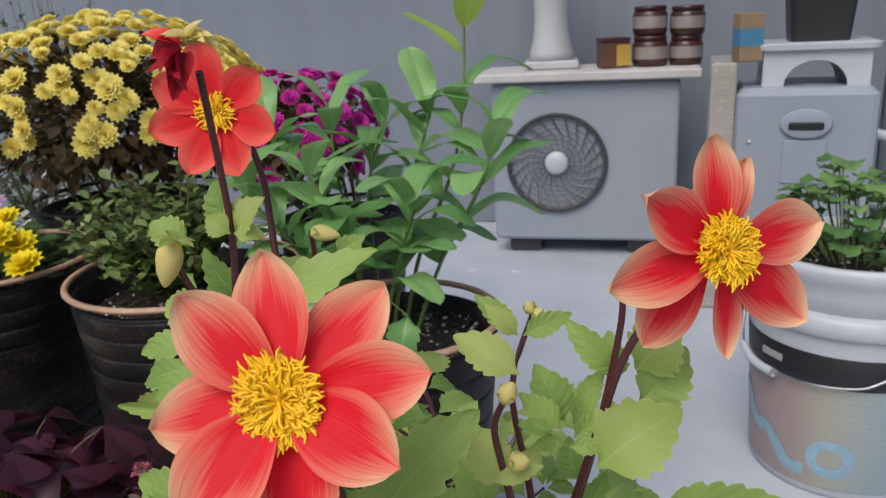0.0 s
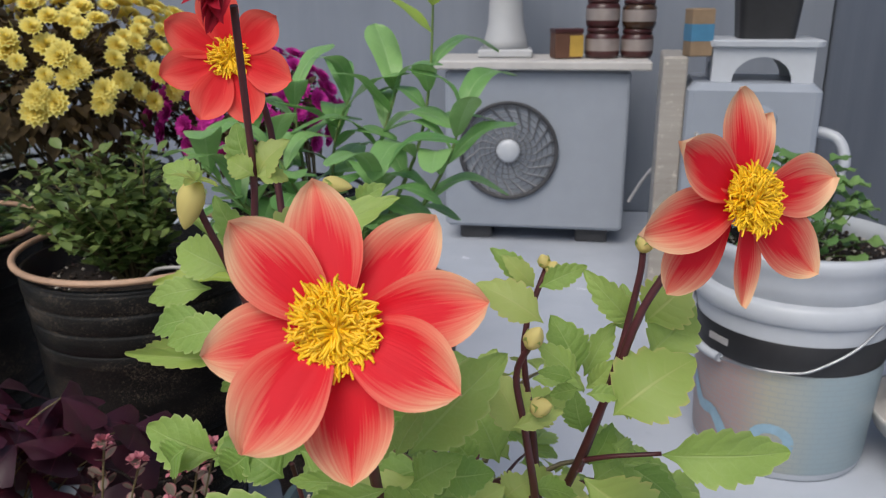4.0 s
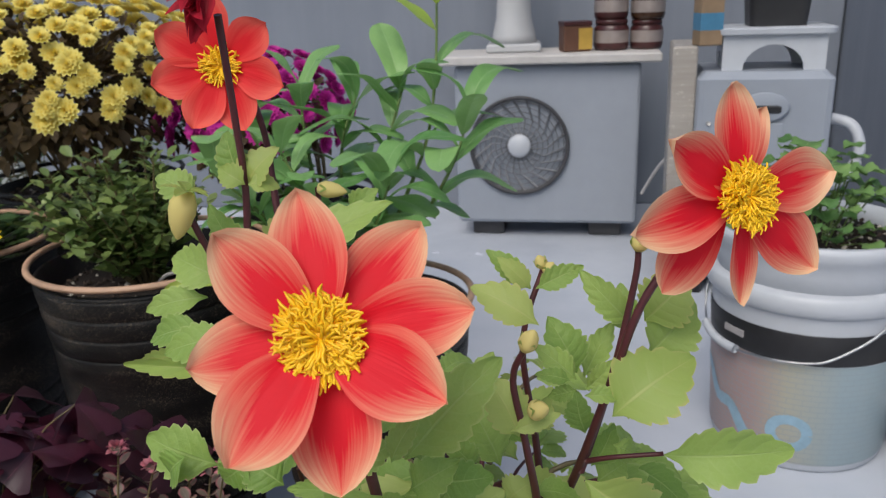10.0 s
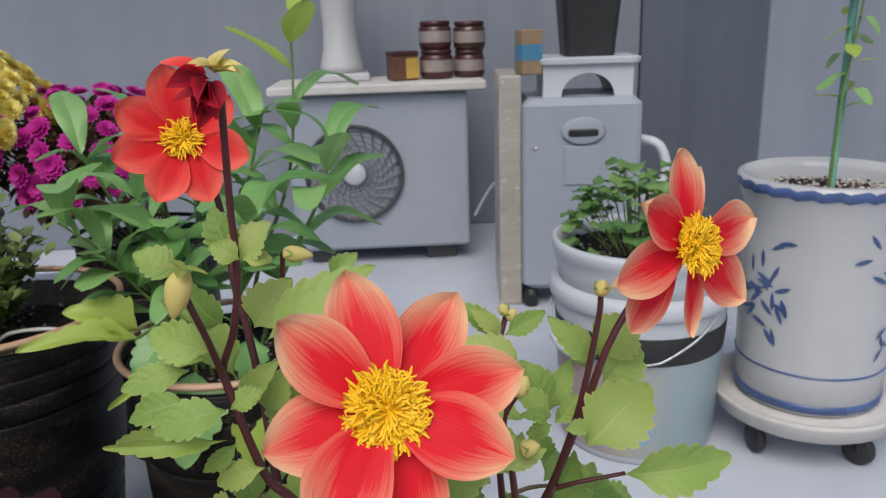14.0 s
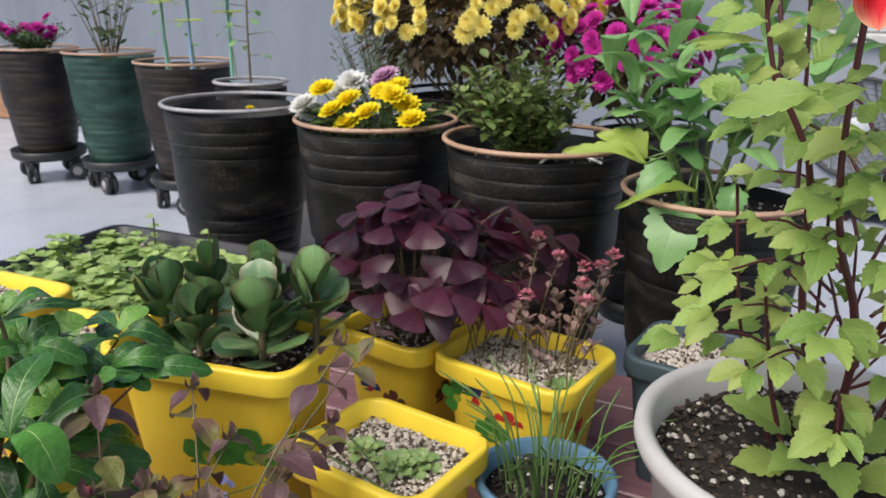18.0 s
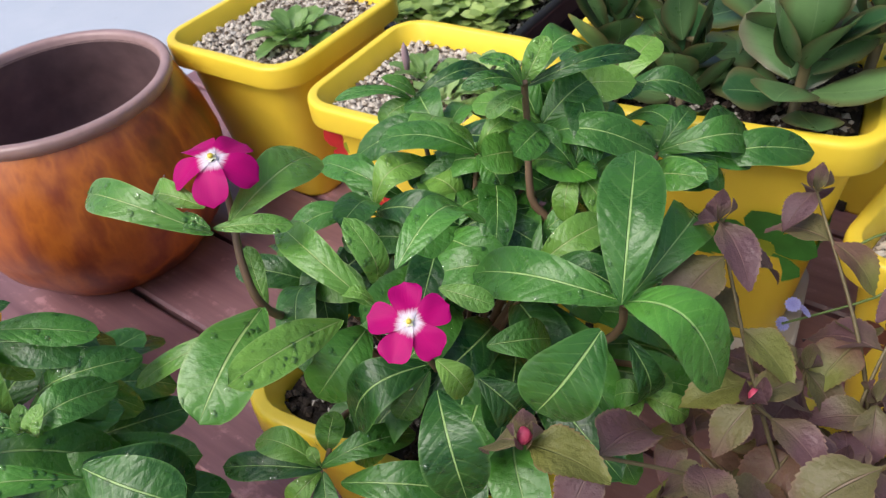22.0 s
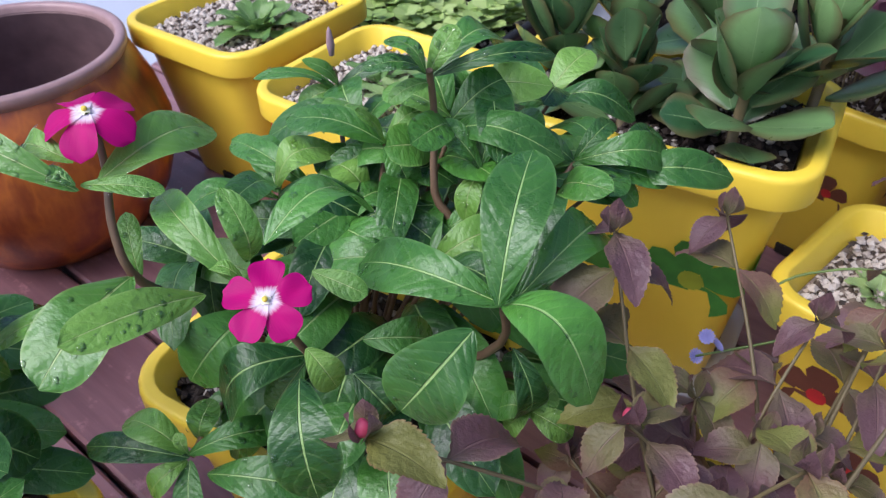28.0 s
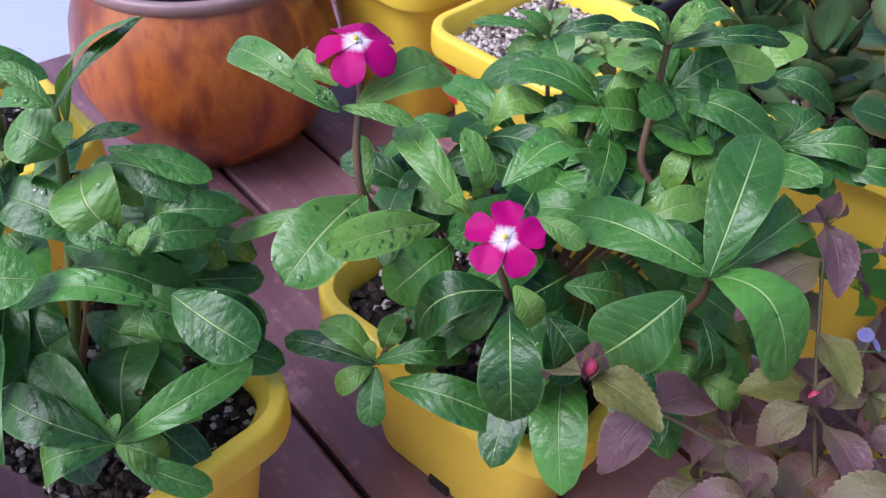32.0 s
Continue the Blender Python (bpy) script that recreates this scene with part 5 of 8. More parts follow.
stem(DAHLIA, [(0.17, 0.745, 0.71), (0.165, 0.762, 0.76), (0.156, 0.777, 0.81), (0.152, 0.782, 0.845), (0.1476, 0.7713, 0.8749)], 0.0024, 0.0015)
stem(DAHLIA, [(0.157, 0.721, 0.787), (0.155, 0.708, 0.809), (0.1515, 0.7, 0.828), (0.1512, 0.698, 0.8385)], 0.0016, 0.0012)
stem(DAHLIA, [(0.262, 0.80, 0.565), (0.268, 0.75, 0.65), (0.271, 0.713, 0.703), (0.266, 0.697, 0.747), (0.262, 0.694, 0.772), (0.266, 0.689, 0.786)], 0.003, 0.0012)
stem(DAHLIA, [(0.276, 0.757, 0.655), (0.27, 0.745, 0.72), (0.265, 0.735, 0.767), (0.273, 0.743, 0.795)], 0.0022, 0.0012)
stem(DAHLIA, [(0.288, 0.726, 0.715), (0.298, 0.717, 0.76), (0.305, 0.716, 0.80), (0.306, 0.716, 0.812)], 0.002, 0.0012)
for k, (dx, dy) in enumerate(((-0.05, -0.03), (0.05, 0.03), (0.075, -0.02), (-0.02, 0.045), (-0.075, 0.01))):
    stem(DAHLIA, [BASE + Vector((dx * 0.5, dy * 0.5, -0.01)), BASE + Vector((dx * 0.9, dy * 0.8, 0.06)), BASE + Vector((dx * 1.1, dy - 0.02, 0.13)), BASE + Vector((dx * 1.25, dy - 0.05, 0.2 + 0.012 * k))], 0.0032, 0.0014)


def bud(parent, at, d, L, r, open_sepals=5, spread=48):
    """A closed bud with green bracts at its base."""
    b = new("bud")
    b.parent = parent
    b.matrix_basis = aim(at, d)
    v, f = lathe([(0, 0), (r * 0.6, L * 0.03), (r * 0.98, L * 0.25), (r, L * 0.42), (r * 0.78, L * 0.68), (r * 0.42, L * 0.88), (r * 0.12, L * 0.99), (0, L)], 16, 0.05, 3)
    part("bud_scale", mesh("bud_scale", v, f, D_CREAM), b, "", pose(0, 0, 0, -90, 0, 0))
    S = blade_mesh("sepal", D_LIME, r * 2.0, r * 0.95, 0.5, 0.3, 0.3, nu=4, nv=8)
    for i in range(open_sepals):
        part("sepal", S, b, "", pose(0, 0, 0, 0, 72 * i, 0) @ pose(0, 0, 0, spread + 8 * (i % 2), 0, 0))
    return b


bud(DAHLIA, (0.1517, 0.6979, 0.8395), (-0.3, -0.1, -1), 0.0175, 0.0047, 5, 105)
bud(DAHLIA, (0.266, 0.689, 0.786), (0.35, -0.2, 0.8), 0.009, 0.0034, 3)
bud(DAHLIA, (0.268, 0.69, 0.762), (0.5, -0.3, 0.3), 0.008, 0.0036, 3)
bud(DAHLIA, (0.306, 0.716, 0.812), (0.1, -0.1, 1), 0.007, 0.0032, 5)
bud(DAHLIA, (0.273, 0.743, 0.796), (-0.3, -0.2, 0.9), 0.006, 0.0026, 5)
bud(DAHLIA, (0.274, 0.742, 0.794), (0.5, -0.2, 0.8), 0.006, 0.0026, 5)
bud(DAHLIA, (0.18, 0.76, 0.825), (0.9, -0.1, -0.1), 0.013, 0.0035, 4)
bud(DAHLIA, (0.23, 0.735, 0.66), (-0.2, -0.5, 0.6), 0.010, 0.0045, 4)
stem(DAHLIA, [(0.188, 0.77, 0.66), (0.182, 0.775, 0.75), (0.178, 0.77, 0.80), (0.18, 0.76, 0.825)], 0.0018, 0.0012)

# wilting crimson head at the top of the tall stem
WILT = new("wilted_flower")
WILT.parent = DAHLIA
WILT.matrix_basis = Matrix.Translation((0.1712, 0.6934, 0.9007)) @ Matrix.Scale(0.74, 4)
WP1 = blade_mesh("petal", D_DARK, 0.02, 0.010, 0.5, 0.9, 0.6, 0.08, nu=6, nv=8, seed=4)
WP2 = blade_mesh("petal", D_RED, 0.026, 0.010, 0.45, 0.8, 0.1, 0.0, nu=6, nv=8, seed=5)
CR = blade_mesh("bract", D_CREAM, 0.015, 0.0095, 0.5, 0.8, 0.5, 0.05, nu=6, nv=8, seed=6)
rng = random.Random(3)
part("petal", WP2, WILT, "", aim((-0.004, -0.002, 0.006), (-1, 0.1, 0.35), (0, -0.6, 1), 0.8))
part("petal", WP1, WILT, "", aim((-0.003, -0.003, 0.004), (-0.9, -0.1, 0.1), (0, -1, 0.5)))
for i in range(13):
    a = i * 0.9
    part("petal", WP1, WILT, "", aim((rng.uniform(-0.007, 0.001), -0.004, rng.uniform(-0.004, 0.004)), (-0.6 + 0.8 * math.cos(a), -0.7, 0.7 * math.sin(a) - 0.4), (rng.uniform(-1, 1), -0.5, 1), rng.uniform(0.5, 0.8)))
for i in range(6):
    part("bract", CR, WILT, "", aim((-0.001, 0.0, 0.006), (-0.5 + 0.35 * i, -0.6 + 0.15 * (i % 3), 0.8 - 0.35 * (i % 2)), (0, -0.5, 1), 0.8))



def toothed_blade(L, W, seed, teeth=7, tooth=0.1, wide=0.46):
    """A leaf along +y with forward-pointing teeth, a short stalk-like base, a keel and wavy sides."""
    rng = random.Random(seed)
    ph, droop, fold = rng.uniform(0, 6), rng.uniform(0.1, 0.3), rng.uniform(0.12, 0.35)
    vs, fs, uvs, nu, nv = [], [], [], 8, teeth * 3
    for j in range(nv + 1):
        v = j / nv
        s = v ** (math.log(0.5) / math.log(wide))
        half = W / 2 * max(0.02, math.sin(math.pi * s) ** 0.8 * min(1, 0.25 + 3.0 * v))
        k = (1.0 - tooth, 1.0 + 0.4 * tooth, 1.0 + tooth)[j % 3] if 2 < j < nv - 1 else 1.0
        for i in range(nu + 1):
            u = i / nu * 2 - 1
            x = u * half * (k if abs(u) > 0.9 else 1.0)
            z = fold * abs(x) - droop * L * v * v + 0.08 * L * math.sin(math.pi * v) + 0.06 * W * math.sin(v * 8 + ph + (2 if u > 0 else 0)) * u * u
            vs.append((x, L * v + (0.02 * L if abs(u) > 0.9 and j % 3 == 2 and j < nv else 0), z))
            uvs.append((i / nu, v))
    for j in range(nv):
        for i in range(nu):
            a = j * (nu + 1) + i
            fs.append((a, a + 1, a + nu + 2, a + nu + 1))
    return vs, fs, uvs


def toothed_mesh(mat, L, W, seed, **kw):
    vs, fs, uvs = toothed_blade(L, W, seed, **kw)
    return mesh("leaf", vs, fs, mat, True, uvs)


DL = [toothed_mesh(D_LEAF, 0.046, 0.026, i) for i in range(6)]
DLL = [toothed_mesh(D_LIME, 0.046, 0.027, 20 + i) for i in range(4)]


def dleaf(base, tip, s=None, lime=False, up=(0, -0.5, 1)):
    b, t = Vector(base), Vector(tip)
    k = (t - b).length / 0.044
    me = (DLL if lime else DL)[dleaf.count % (4 if lime else 6)]
    dleaf.count += 1
    part("leaf", me, DAHLIA, "", aim(b, t - b, up, s or k))


dleaf.count = 0


def broad_leaf(base, tip, w, lime):
    """A dahlia leaf from base to tip, of that width, its face turned up and outward."""
    b, t = Vector(base), Vector(tip)
    n = dleaf.count
    dleaf.count += 1
    L = (t - b).length
    t = t + Vector((0, 0.18 * L * math.sin(n * 2.1), 0))
    up = Vector((0.35 * math.sin(n * 1.7), -0.9, 0.55 + 0.3 * math.cos(n * 2.9)))
    me = (DLL if lime else DL)[n % (4 if lime else 6)]
    part("leaf", me, DAHLIA, "", aim(b, t - b, up) @ Matrix.Diagonal((w / 0.0245, L / 0.044, (w / 0.0245 + L / 0.044) / 2, 1)))


# leaves that stand out
stem(DAHLIA, [(0.29, 0.722, 0.722), (0.3, 0.716, 0.728), (0.318, 0.713, 0.732)], 0.0013, 0.0009)
broad_leaf((0.175, 0.715, 0.804), (0.213, 0.715, 0.832), 0.0164, False)
broad_leaf((0.154, 0.715, 0.801), (0.131, 0.715, 0.81), 0.0154, False)
broad_leaf((0.16, 0.7, 0.784), (0.134, 0.7, 0.782), 0.0140, False)
broad_leaf((0.159, 0.7, 0.772), (0.114, 0.7, 0.772), 0.0066, True)
broad_leaf((0.17, 0.71, 0.753), (0.149, 0.71, 0.746), 0.0104, True)
broad_leaf((0.16, 0.715, 0.762), (0.146, 0.715, 0.751), 0.0070, False)
broad_leaf((0.153, 0.69, 0.737), (0.125, 0.69, 0.747), 0.0181, False)
broad_leaf((0.146, 0.68, 0.747), (0.133, 0.68, 0.735), 0.0130, False)
broad_leaf((0.165, 0.69, 0.739), (0.153, 0.69, 0.73), 0.0135, False)
broad_leaf((0.145, 0.72, 0.831), (0.131, 0.72, 0.841), 0.0120, False)
broad_leaf((0.168, 0.712, 0.838), (0.16, 0.712, 0.856), 0.0126, False)
broad_leaf((0.169, 0.71, 0.838), (0.178, 0.71, 0.852), 0.0125, True)
broad_leaf((0.17, 0.705, 0.84), (0.161, 0.705, 0.846), 0.0082, True)
broad_leaf((0.171, 0.705, 0.84), (0.181, 0.705, 0.84), 0.0072, True)
broad_leaf((0.156, 0.74, 0.801), (0.14, 0.74, 0.821), 0.0142, False)
broad_leaf((0.169, 0.73, 0.804), (0.182, 0.73, 0.822), 0.0172, True)
broad_leaf((0.158, 0.735, 0.782), (0.147, 0.735, 0.808), 0.0143, False)
broad_leaf((0.16, 0.735, 0.767), (0.173, 0.735, 0.787), 0.0109, True)
broad_leaf((0.169, 0.74, 0.761), (0.177, 0.74, 0.779), 0.0149, True)
broad_leaf((0.178, 0.745, 0.747), (0.173, 0.745, 0.772), 0.0153, True)
broad_leaf((0.188, 0.73, 0.777), (0.192, 0.73, 0.797), 0.0189, False)
broad_leaf((0.188, 0.73, 0.757), (0.201, 0.73, 0.777), 0.0146, False)
broad_leaf((0.158, 0.72, 0.774), (0.17, 0.72, 0.781), 0.0093, False)
broad_leaf((0.173, 0.73, 0.747), (0.176, 0.73, 0.758), 0.0111, True)
broad_leaf((0.162, 0.73, 0.726), (0.158, 0.73, 0.74), 0.0127, False)
broad_leaf((0.173, 0.74, 0.71), (0.167, 0.74, 0.722), 0.0160, False)
broad_leaf((0.176, 0.74, 0.71), (0.19, 0.74, 0.735), 0.0186, False)
broad_leaf((0.196, 0.73, 0.723), (0.194, 0.73, 0.73), 0.0102, False)
broad_leaf((0.297, 0.7, 0.755), (0.323, 0.7, 0.777), 0.0246, True)
broad_leaf((0.318, 0.712, 0.732), (0.362, 0.712, 0.738), 0.0200, False)
broad_leaf((0.312, 0.735, 0.777), (0.327, 0.735, 0.793), 0.0201, True)
broad_leaf((0.314, 0.735, 0.763), (0.332, 0.735, 0.782), 0.0204, False)
broad_leaf((0.305, 0.72, 0.782), (0.288, 0.72, 0.802), 0.0105, False)
broad_leaf((0.305, 0.73, 0.774), (0.302, 0.73, 0.792), 0.0110, False)
broad_leaf((0.268, 0.735, 0.79), (0.252, 0.735, 0.805), 0.0087, False)
broad_leaf((0.268, 0.73, 0.792), (0.258, 0.73, 0.805), 0.0075, True)
broad_leaf((0.27, 0.73, 0.792), (0.287, 0.73, 0.801), 0.0085, False)
broad_leaf((0.271, 0.7, 0.79), (0.249, 0.7, 0.804), 0.0126, True)
broad_leaf((0.285, 0.72, 0.762), (0.278, 0.72, 0.783), 0.0161, False)
broad_leaf((0.285, 0.71, 0.764), (0.271, 0.71, 0.777), 0.0094, False)
broad_leaf((0.289, 0.73, 0.755), (0.299, 0.73, 0.776), 0.0101, False)
broad_leaf((0.282, 0.7, 0.769), (0.271, 0.7, 0.773), 0.0060, False)
broad_leaf((0.289, 0.72, 0.755), (0.299, 0.72, 0.765), 0.0087, False)
broad_leaf((0.287, 0.7, 0.763), (0.301, 0.7, 0.763), 0.0061, False)
broad_leaf((0.285, 0.71, 0.76), (0.275, 0.71, 0.758), 0.0063, False)
broad_leaf((0.264, 0.695, 0.749), (0.255, 0.695, 0.771), 0.0142, True)
broad_leaf((0.261, 0.69, 0.754), (0.278, 0.69, 0.76), 0.0059, True)
broad_leaf((0.288, 0.7, 0.728), (0.318, 0.7, 0.71), 0.0236, True)
broad_leaf((0.3, 0.72, 0.731), (0.31, 0.72, 0.726), 0.0090, False)
broad_leaf((0.292, 0.725, 0.718), (0.302, 0.725, 0.733), 0.0117, False)
broad_leaf((0.303, 0.73, 0.743), (0.312, 0.73, 0.744), 0.0103, True)
broad_leaf((0.291, 0.74, 0.724), (0.286, 0.74, 0.74), 0.0120, False)
broad_leaf((0.296, 0.735, 0.704), (0.307, 0.735, 0.712), 0.0147, False)
broad_leaf((0.267, 0.72, 0.737), (0.275, 0.72, 0.75), 0.0111, True)
broad_leaf((0.225, 0.655, 0.763), (0.233, 0.655, 0.78), 0.0079, False)
broad_leaf((0.228, 0.665, 0.758), (0.255, 0.665, 0.79), 0.0201, False)
broad_leaf((0.198, 0.645, 0.748), (0.148, 0.645, 0.739), 0.0206, False)
broad_leaf((0.222, 0.655, 0.751), (0.193, 0.655, 0.739), 0.0117, False)
broad_leaf((0.212, 0.66, 0.749), (0.188, 0.66, 0.747), 0.0065, False)
broad_leaf((0.228, 0.67, 0.743), (0.242, 0.67, 0.755), 0.0134, False)
broad_leaf((0.226, 0.67, 0.741), (0.239, 0.67, 0.741), 0.0115, False)
broad_leaf((0.209, 0.665, 0.752), (0.223, 0.665, 0.763), 0.0094, False)
broad_leaf((0.235, 0.69, 0.733), (0.253, 0.69, 0.736), 0.0145, False)
broad_leaf((0.177, 0.69, 0.729), (0.162, 0.69, 0.74), 0.0152, False)
broad_leaf((0.183, 0.69, 0.741), (0.199, 0.69, 0.739), 0.0127, False)
broad_leaf((0.183, 0.65, 0.738), (0.207, 0.65, 0.741), 0.0114, False)
broad_leaf((0.247, 0.7, 0.759), (0.253, 0.7, 0.777), 0.0122, False)
broad_leaf((0.256, 0.72, 0.72), (0.245, 0.72, 0.747), 0.0160, False)
broad_leaf((0.243, 0.69, 0.721), (0.257, 0.69, 0.729), 0.0148, True)
broad_leaf((0.259, 0.71, 0.711), (0.267, 0.71, 0.719), 0.0136, True)
broad_leaf((0.228, 0.67, 0.73), (0.219, 0.67, 0.739), 0.0118, False)
broad_leaf((0.247, 0.7, 0.732), (0.239, 0.7, 0.745), 0.0106, False)
broad_leaf((0.145, 0.72, 0.82), (0.141, 0.72, 0.814), 0.0131, False)
broad_leaf((0.147, 0.72, 0.801), (0.133, 0.72, 0.807), 0.0155, False)
broad_leaf((0.144, 0.72, 0.792), (0.119, 0.72, 0.79), 0.0112, False)
broad_leaf((0.143, 0.71, 0.771), (0.114, 0.71, 0.767), 0.0089, True)
broad_leaf((0.145, 0.71, 0.784), (0.121, 0.71, 0.778), 0.0121, False)
broad_leaf((0.2, 0.73, 0.823), (0.21, 0.73, 0.832), 0.0085, False)
# the leafy lower plant
rng = random.Random(12)


def side_shoot(p, a, reach, leaves):
    """A side shoot from p in the heading a, with pairs of three-part leaves along it."""
    out = Vector((math.cos(a), math.sin(a), 0))
    P = curve([p, p + out * reach * 0.5 + Vector((0, 0, reach * 0.35)), p + out * reach + Vector((0, 0, reach * 0.3))], 5)
    n = len(P) - 1
    part("shoot", mesh("shoot", *tube(P, [0.0016 - 0.0008 * i / n for i in range(n + 1)], 6), ST_RED if rng.random() < 0.5 else ST_BROWN), DAHLIA)
    for k in range(leaves):
        q = P[round(n * (0.35 + 0.65 * k / max(1, leaves - 1)))]
        for side in ((-1, 1) if k < leaves - 1 else (-0.7, 0.7, 0.0)):
            b = a + side * rng.uniform(0.7, 1.2)
            d = Vector((math.cos(b), math.sin(b) - 0.1, rng.uniform(-0.5, 0.05)))
            ln = 0.044 * rng.uniform(0.45, 0.85)
            base = q + d.normalized() * ln * 0.12
            dleaf(base, base + d.normalized() * ln, None, rng.random() < 0.34, (0.25 * math.sin(k), -0.35, 1))


for i in range(42):
    h = 0.46 + 0.25 * i / 41
    a = i * 2.4 + rng.uniform(-0.3, 0.3)
    core = Vector((0.235 + (h - 0.5) * 0.03, 0.835 - (h - 0.5) * 0.42, h))
    reach = (0.115 - 0.055 * (h - 0.46) / 0.25) * rng.uniform(0.75, 1.1)
    if math.sin(a) < -0.2 and h > 0.62:
        reach *= 0.5
    side_shoot(core + Vector((math.cos(a), math.sin(a), 0)) * 0.018, a, reach, 3)
for i in range(10):
    a = 0.62 * i
    b = BASE + Vector((math.cos(a) * 0.03, math.sin(a) * 0.03 - 0.02, 0.005 + 0.01 * (i % 3)))
    dleaf(b, b + Vector((math.cos(a) * 0.045, math.sin(a) * 0.04 - 0.01, 0.012 + 0.02 * (i % 2))), None, i % 3 == 0)

# ---- periwinkles ----
V_LEAF = veined_leaf("periwinkle_leaf", (0.003, 0.034, 0.007), (0.085, 0.26, 0.032), (0.36, 0.54, 0.18), 8.0, 0.3, 0.03, None, (0.1, 0.22, 0.05), 0.75, 0.75, 0.0, 0.5, 0.2, 0.14)
V_YOUNG = veined_leaf("young_periwinkle_leaf", (0.055, 0.19, 0.028), (0.19, 0.37, 0.055), (0.46, 0.58, 0.22), 8.0, 0.3, 0.1, None, (0.24, 0.38, 0.1), 0.65, 0.65, 0.0, 0.5, 0.2, 0.14)
V_STEM = plain("periwinkle_stem", (0.17, 0.105, 0.06), 0.5, 0, 60, 0.3)
V_PETAL = petal_mat("magenta_petal", (0.60, 0.002, 0.19), (0.5, 0.002, 0.17), 0.4, 0.05, 0.6, 0.5, 0.75, (0.13, 0.28, (0.92, 0.82, 0.9)))
V_EYE = plain("white_flower_eye", (0.78, 0.76, 0.5), 0.6, 0, 200, 0.1)
V_DOT = plain("yellow_throat", (0.72, 0.55, 0.06), 0.5, 0, 200, 0.2)


def obovate(L, W, seed, arch=0.2, fold=0.22):
    """A periwinkle leaf along +y: narrow at its base, blunt at its tip, arched, with gently waved margins."""
    rng = random.Random(seed)
    ph, twist = rng.uniform(0, 6), rng.uniform(-0.12, 0.12)
    vs, fs, uvs, nu, nv = [], [], [], 12, 22
    for j in range(nv + 1):
        v = j / nv
        half = W / 2 * 1.4 * (v ** 0.72 * (1 - v ** 3.0) ** 0.55 + 0.05 * (1 - v)) if j < nv else 0.0003
        for i in range(nu + 1):
            u = i / nu * 2 - 1
            x = u * half
            z = fold * abs(x) * (1 - 0.5 * v) + L * (arch * math.sin(math.pi * v * 0.8) - arch * 1.25 * v ** 2.2)
            z += 0.05 * W * u * u * math.sin(v * 10 + ph + (1.7 if u > 0 else 0)) + twist * x * v - 0.12 * abs(u) ** 3 * half
            vs.append((x, L * v * (1 - 0.05 * arch), z))
            uvs.append((i / nu, v))
    for j in range(nv):
        for i in range(nu):
            a = j * (nu + 1) + i
            fs.append((a, a + 1, a + nu + 2, a + nu + 1))
    return vs, fs, uvs


def obovate_mesh(mat, seed, arch):
    vs, fs, uvs = obovate(0.075, 0.027, seed, arch)
    return mesh("leaf", vs, fs, mat, True, uvs)


VL = [obovate_mesh(V_LEAF, 40 + i, 0.1 + 0.06 * i) for i in range(5)]
VY = [obovate_mesh(V_YOUNG, 60 + i, 0.1 + 0.07 * i) for i in range(4)]
VINCA_A = thing("periwinkle_plant", (0, 0, 0), "bushy periwinkle with two magenta white-eyed flowers", "flowering plant")
VINCA_B = thing("periwinkle_plant", (0, 0, 0), "bushy periwinkle without flowers, large glossy leaves", "flowering plant")


def vleaf(plant, base, tip, w, young=None):
    """A periwinkle leaf from base to tip, of that width."""
    b, t = Vector(base), Vector(tip)
    L = (t - b).length
    n = vleaf.count
    vleaf.count += 1
    yng = young if young is not None else (L < 0.03 or (plant is VINCA_A and b.x < -0.395 and b.z > 0.455 and b.y < 0.42) or (n % 7 == 1 and L < 0.05))
    me = (VY[n % 4] if yng else VL[n % 5])
    up = Vector((0.3 + 0.25 * math.sin(n * 1.7), -0.32 + 0.22 * math.cos(n * 2.3), 0.85))
    m = aim(b, t - b, up) @ Matrix.Diagonal((w / 0.027, L / 0.074, (w / 0.027 + L / 0.074) / 2, 1))
    part("leaf", me, plant, "", m)
    WET.append((plant, me, m))


vleaf.count = 0
WET = []


def v1_leaf(b, t, w):
    vleaf(VINCA_A, b, t, w)


def v2_leaf(b, t, w):
    vleaf(VINCA_B, b, t, w)


v1_leaf((-0.451, 0.377, 0.475), (-0.432, 0.319, 0.469), 0.040)
v1_leaf((-0.459, 0.381, 0.522), (-0.468, 0.447, 0.520), 0.028)
v1_leaf((-0.361, 0.394, 0.455), (-0.329, 0.368, 0.428), 0.034)
v1_leaf((-0.385, 0.406, 0.508), (-0.385, 0.467, 0.504), 0.028)
v1_leaf((-0.402, 0.384, 0.487), (-0.401, 0.326, 0.507), 0.022)
v1_leaf((-0.306, 0.443, 0.480), (-0.319, 0.410, 0.449), 0.040)
v1_leaf((-0.304, 0.457, 0.485), (-0.325, 0.507, 0.530), 0.033)
v1_leaf((-0.306, 0.463, 0.480), (-0.381, 0.448, 0.478), 0.030)
v1_leaf((-0.306, 0.463, 0.480), (-0.255, 0.459, 0.470), 0.039)
v1_leaf((-0.308, 0.475, 0.472), (-0.307, 0.553, 0.475), 0.028)
v1_leaf((-0.398, 0.399, 0.485), (-0.456, 0.401, 0.510), 0.020)
v1_leaf((-0.407, 0.411, 0.485), (-0.410, 0.410, 0.520), 0.017)
v1_leaf((-0.375, 0.420, 0.490), (-0.351, 0.428, 0.485), 0.013)
v1_leaf((-0.372, 0.408, 0.455), (-0.355, 0.409, 0.440), 0.018)
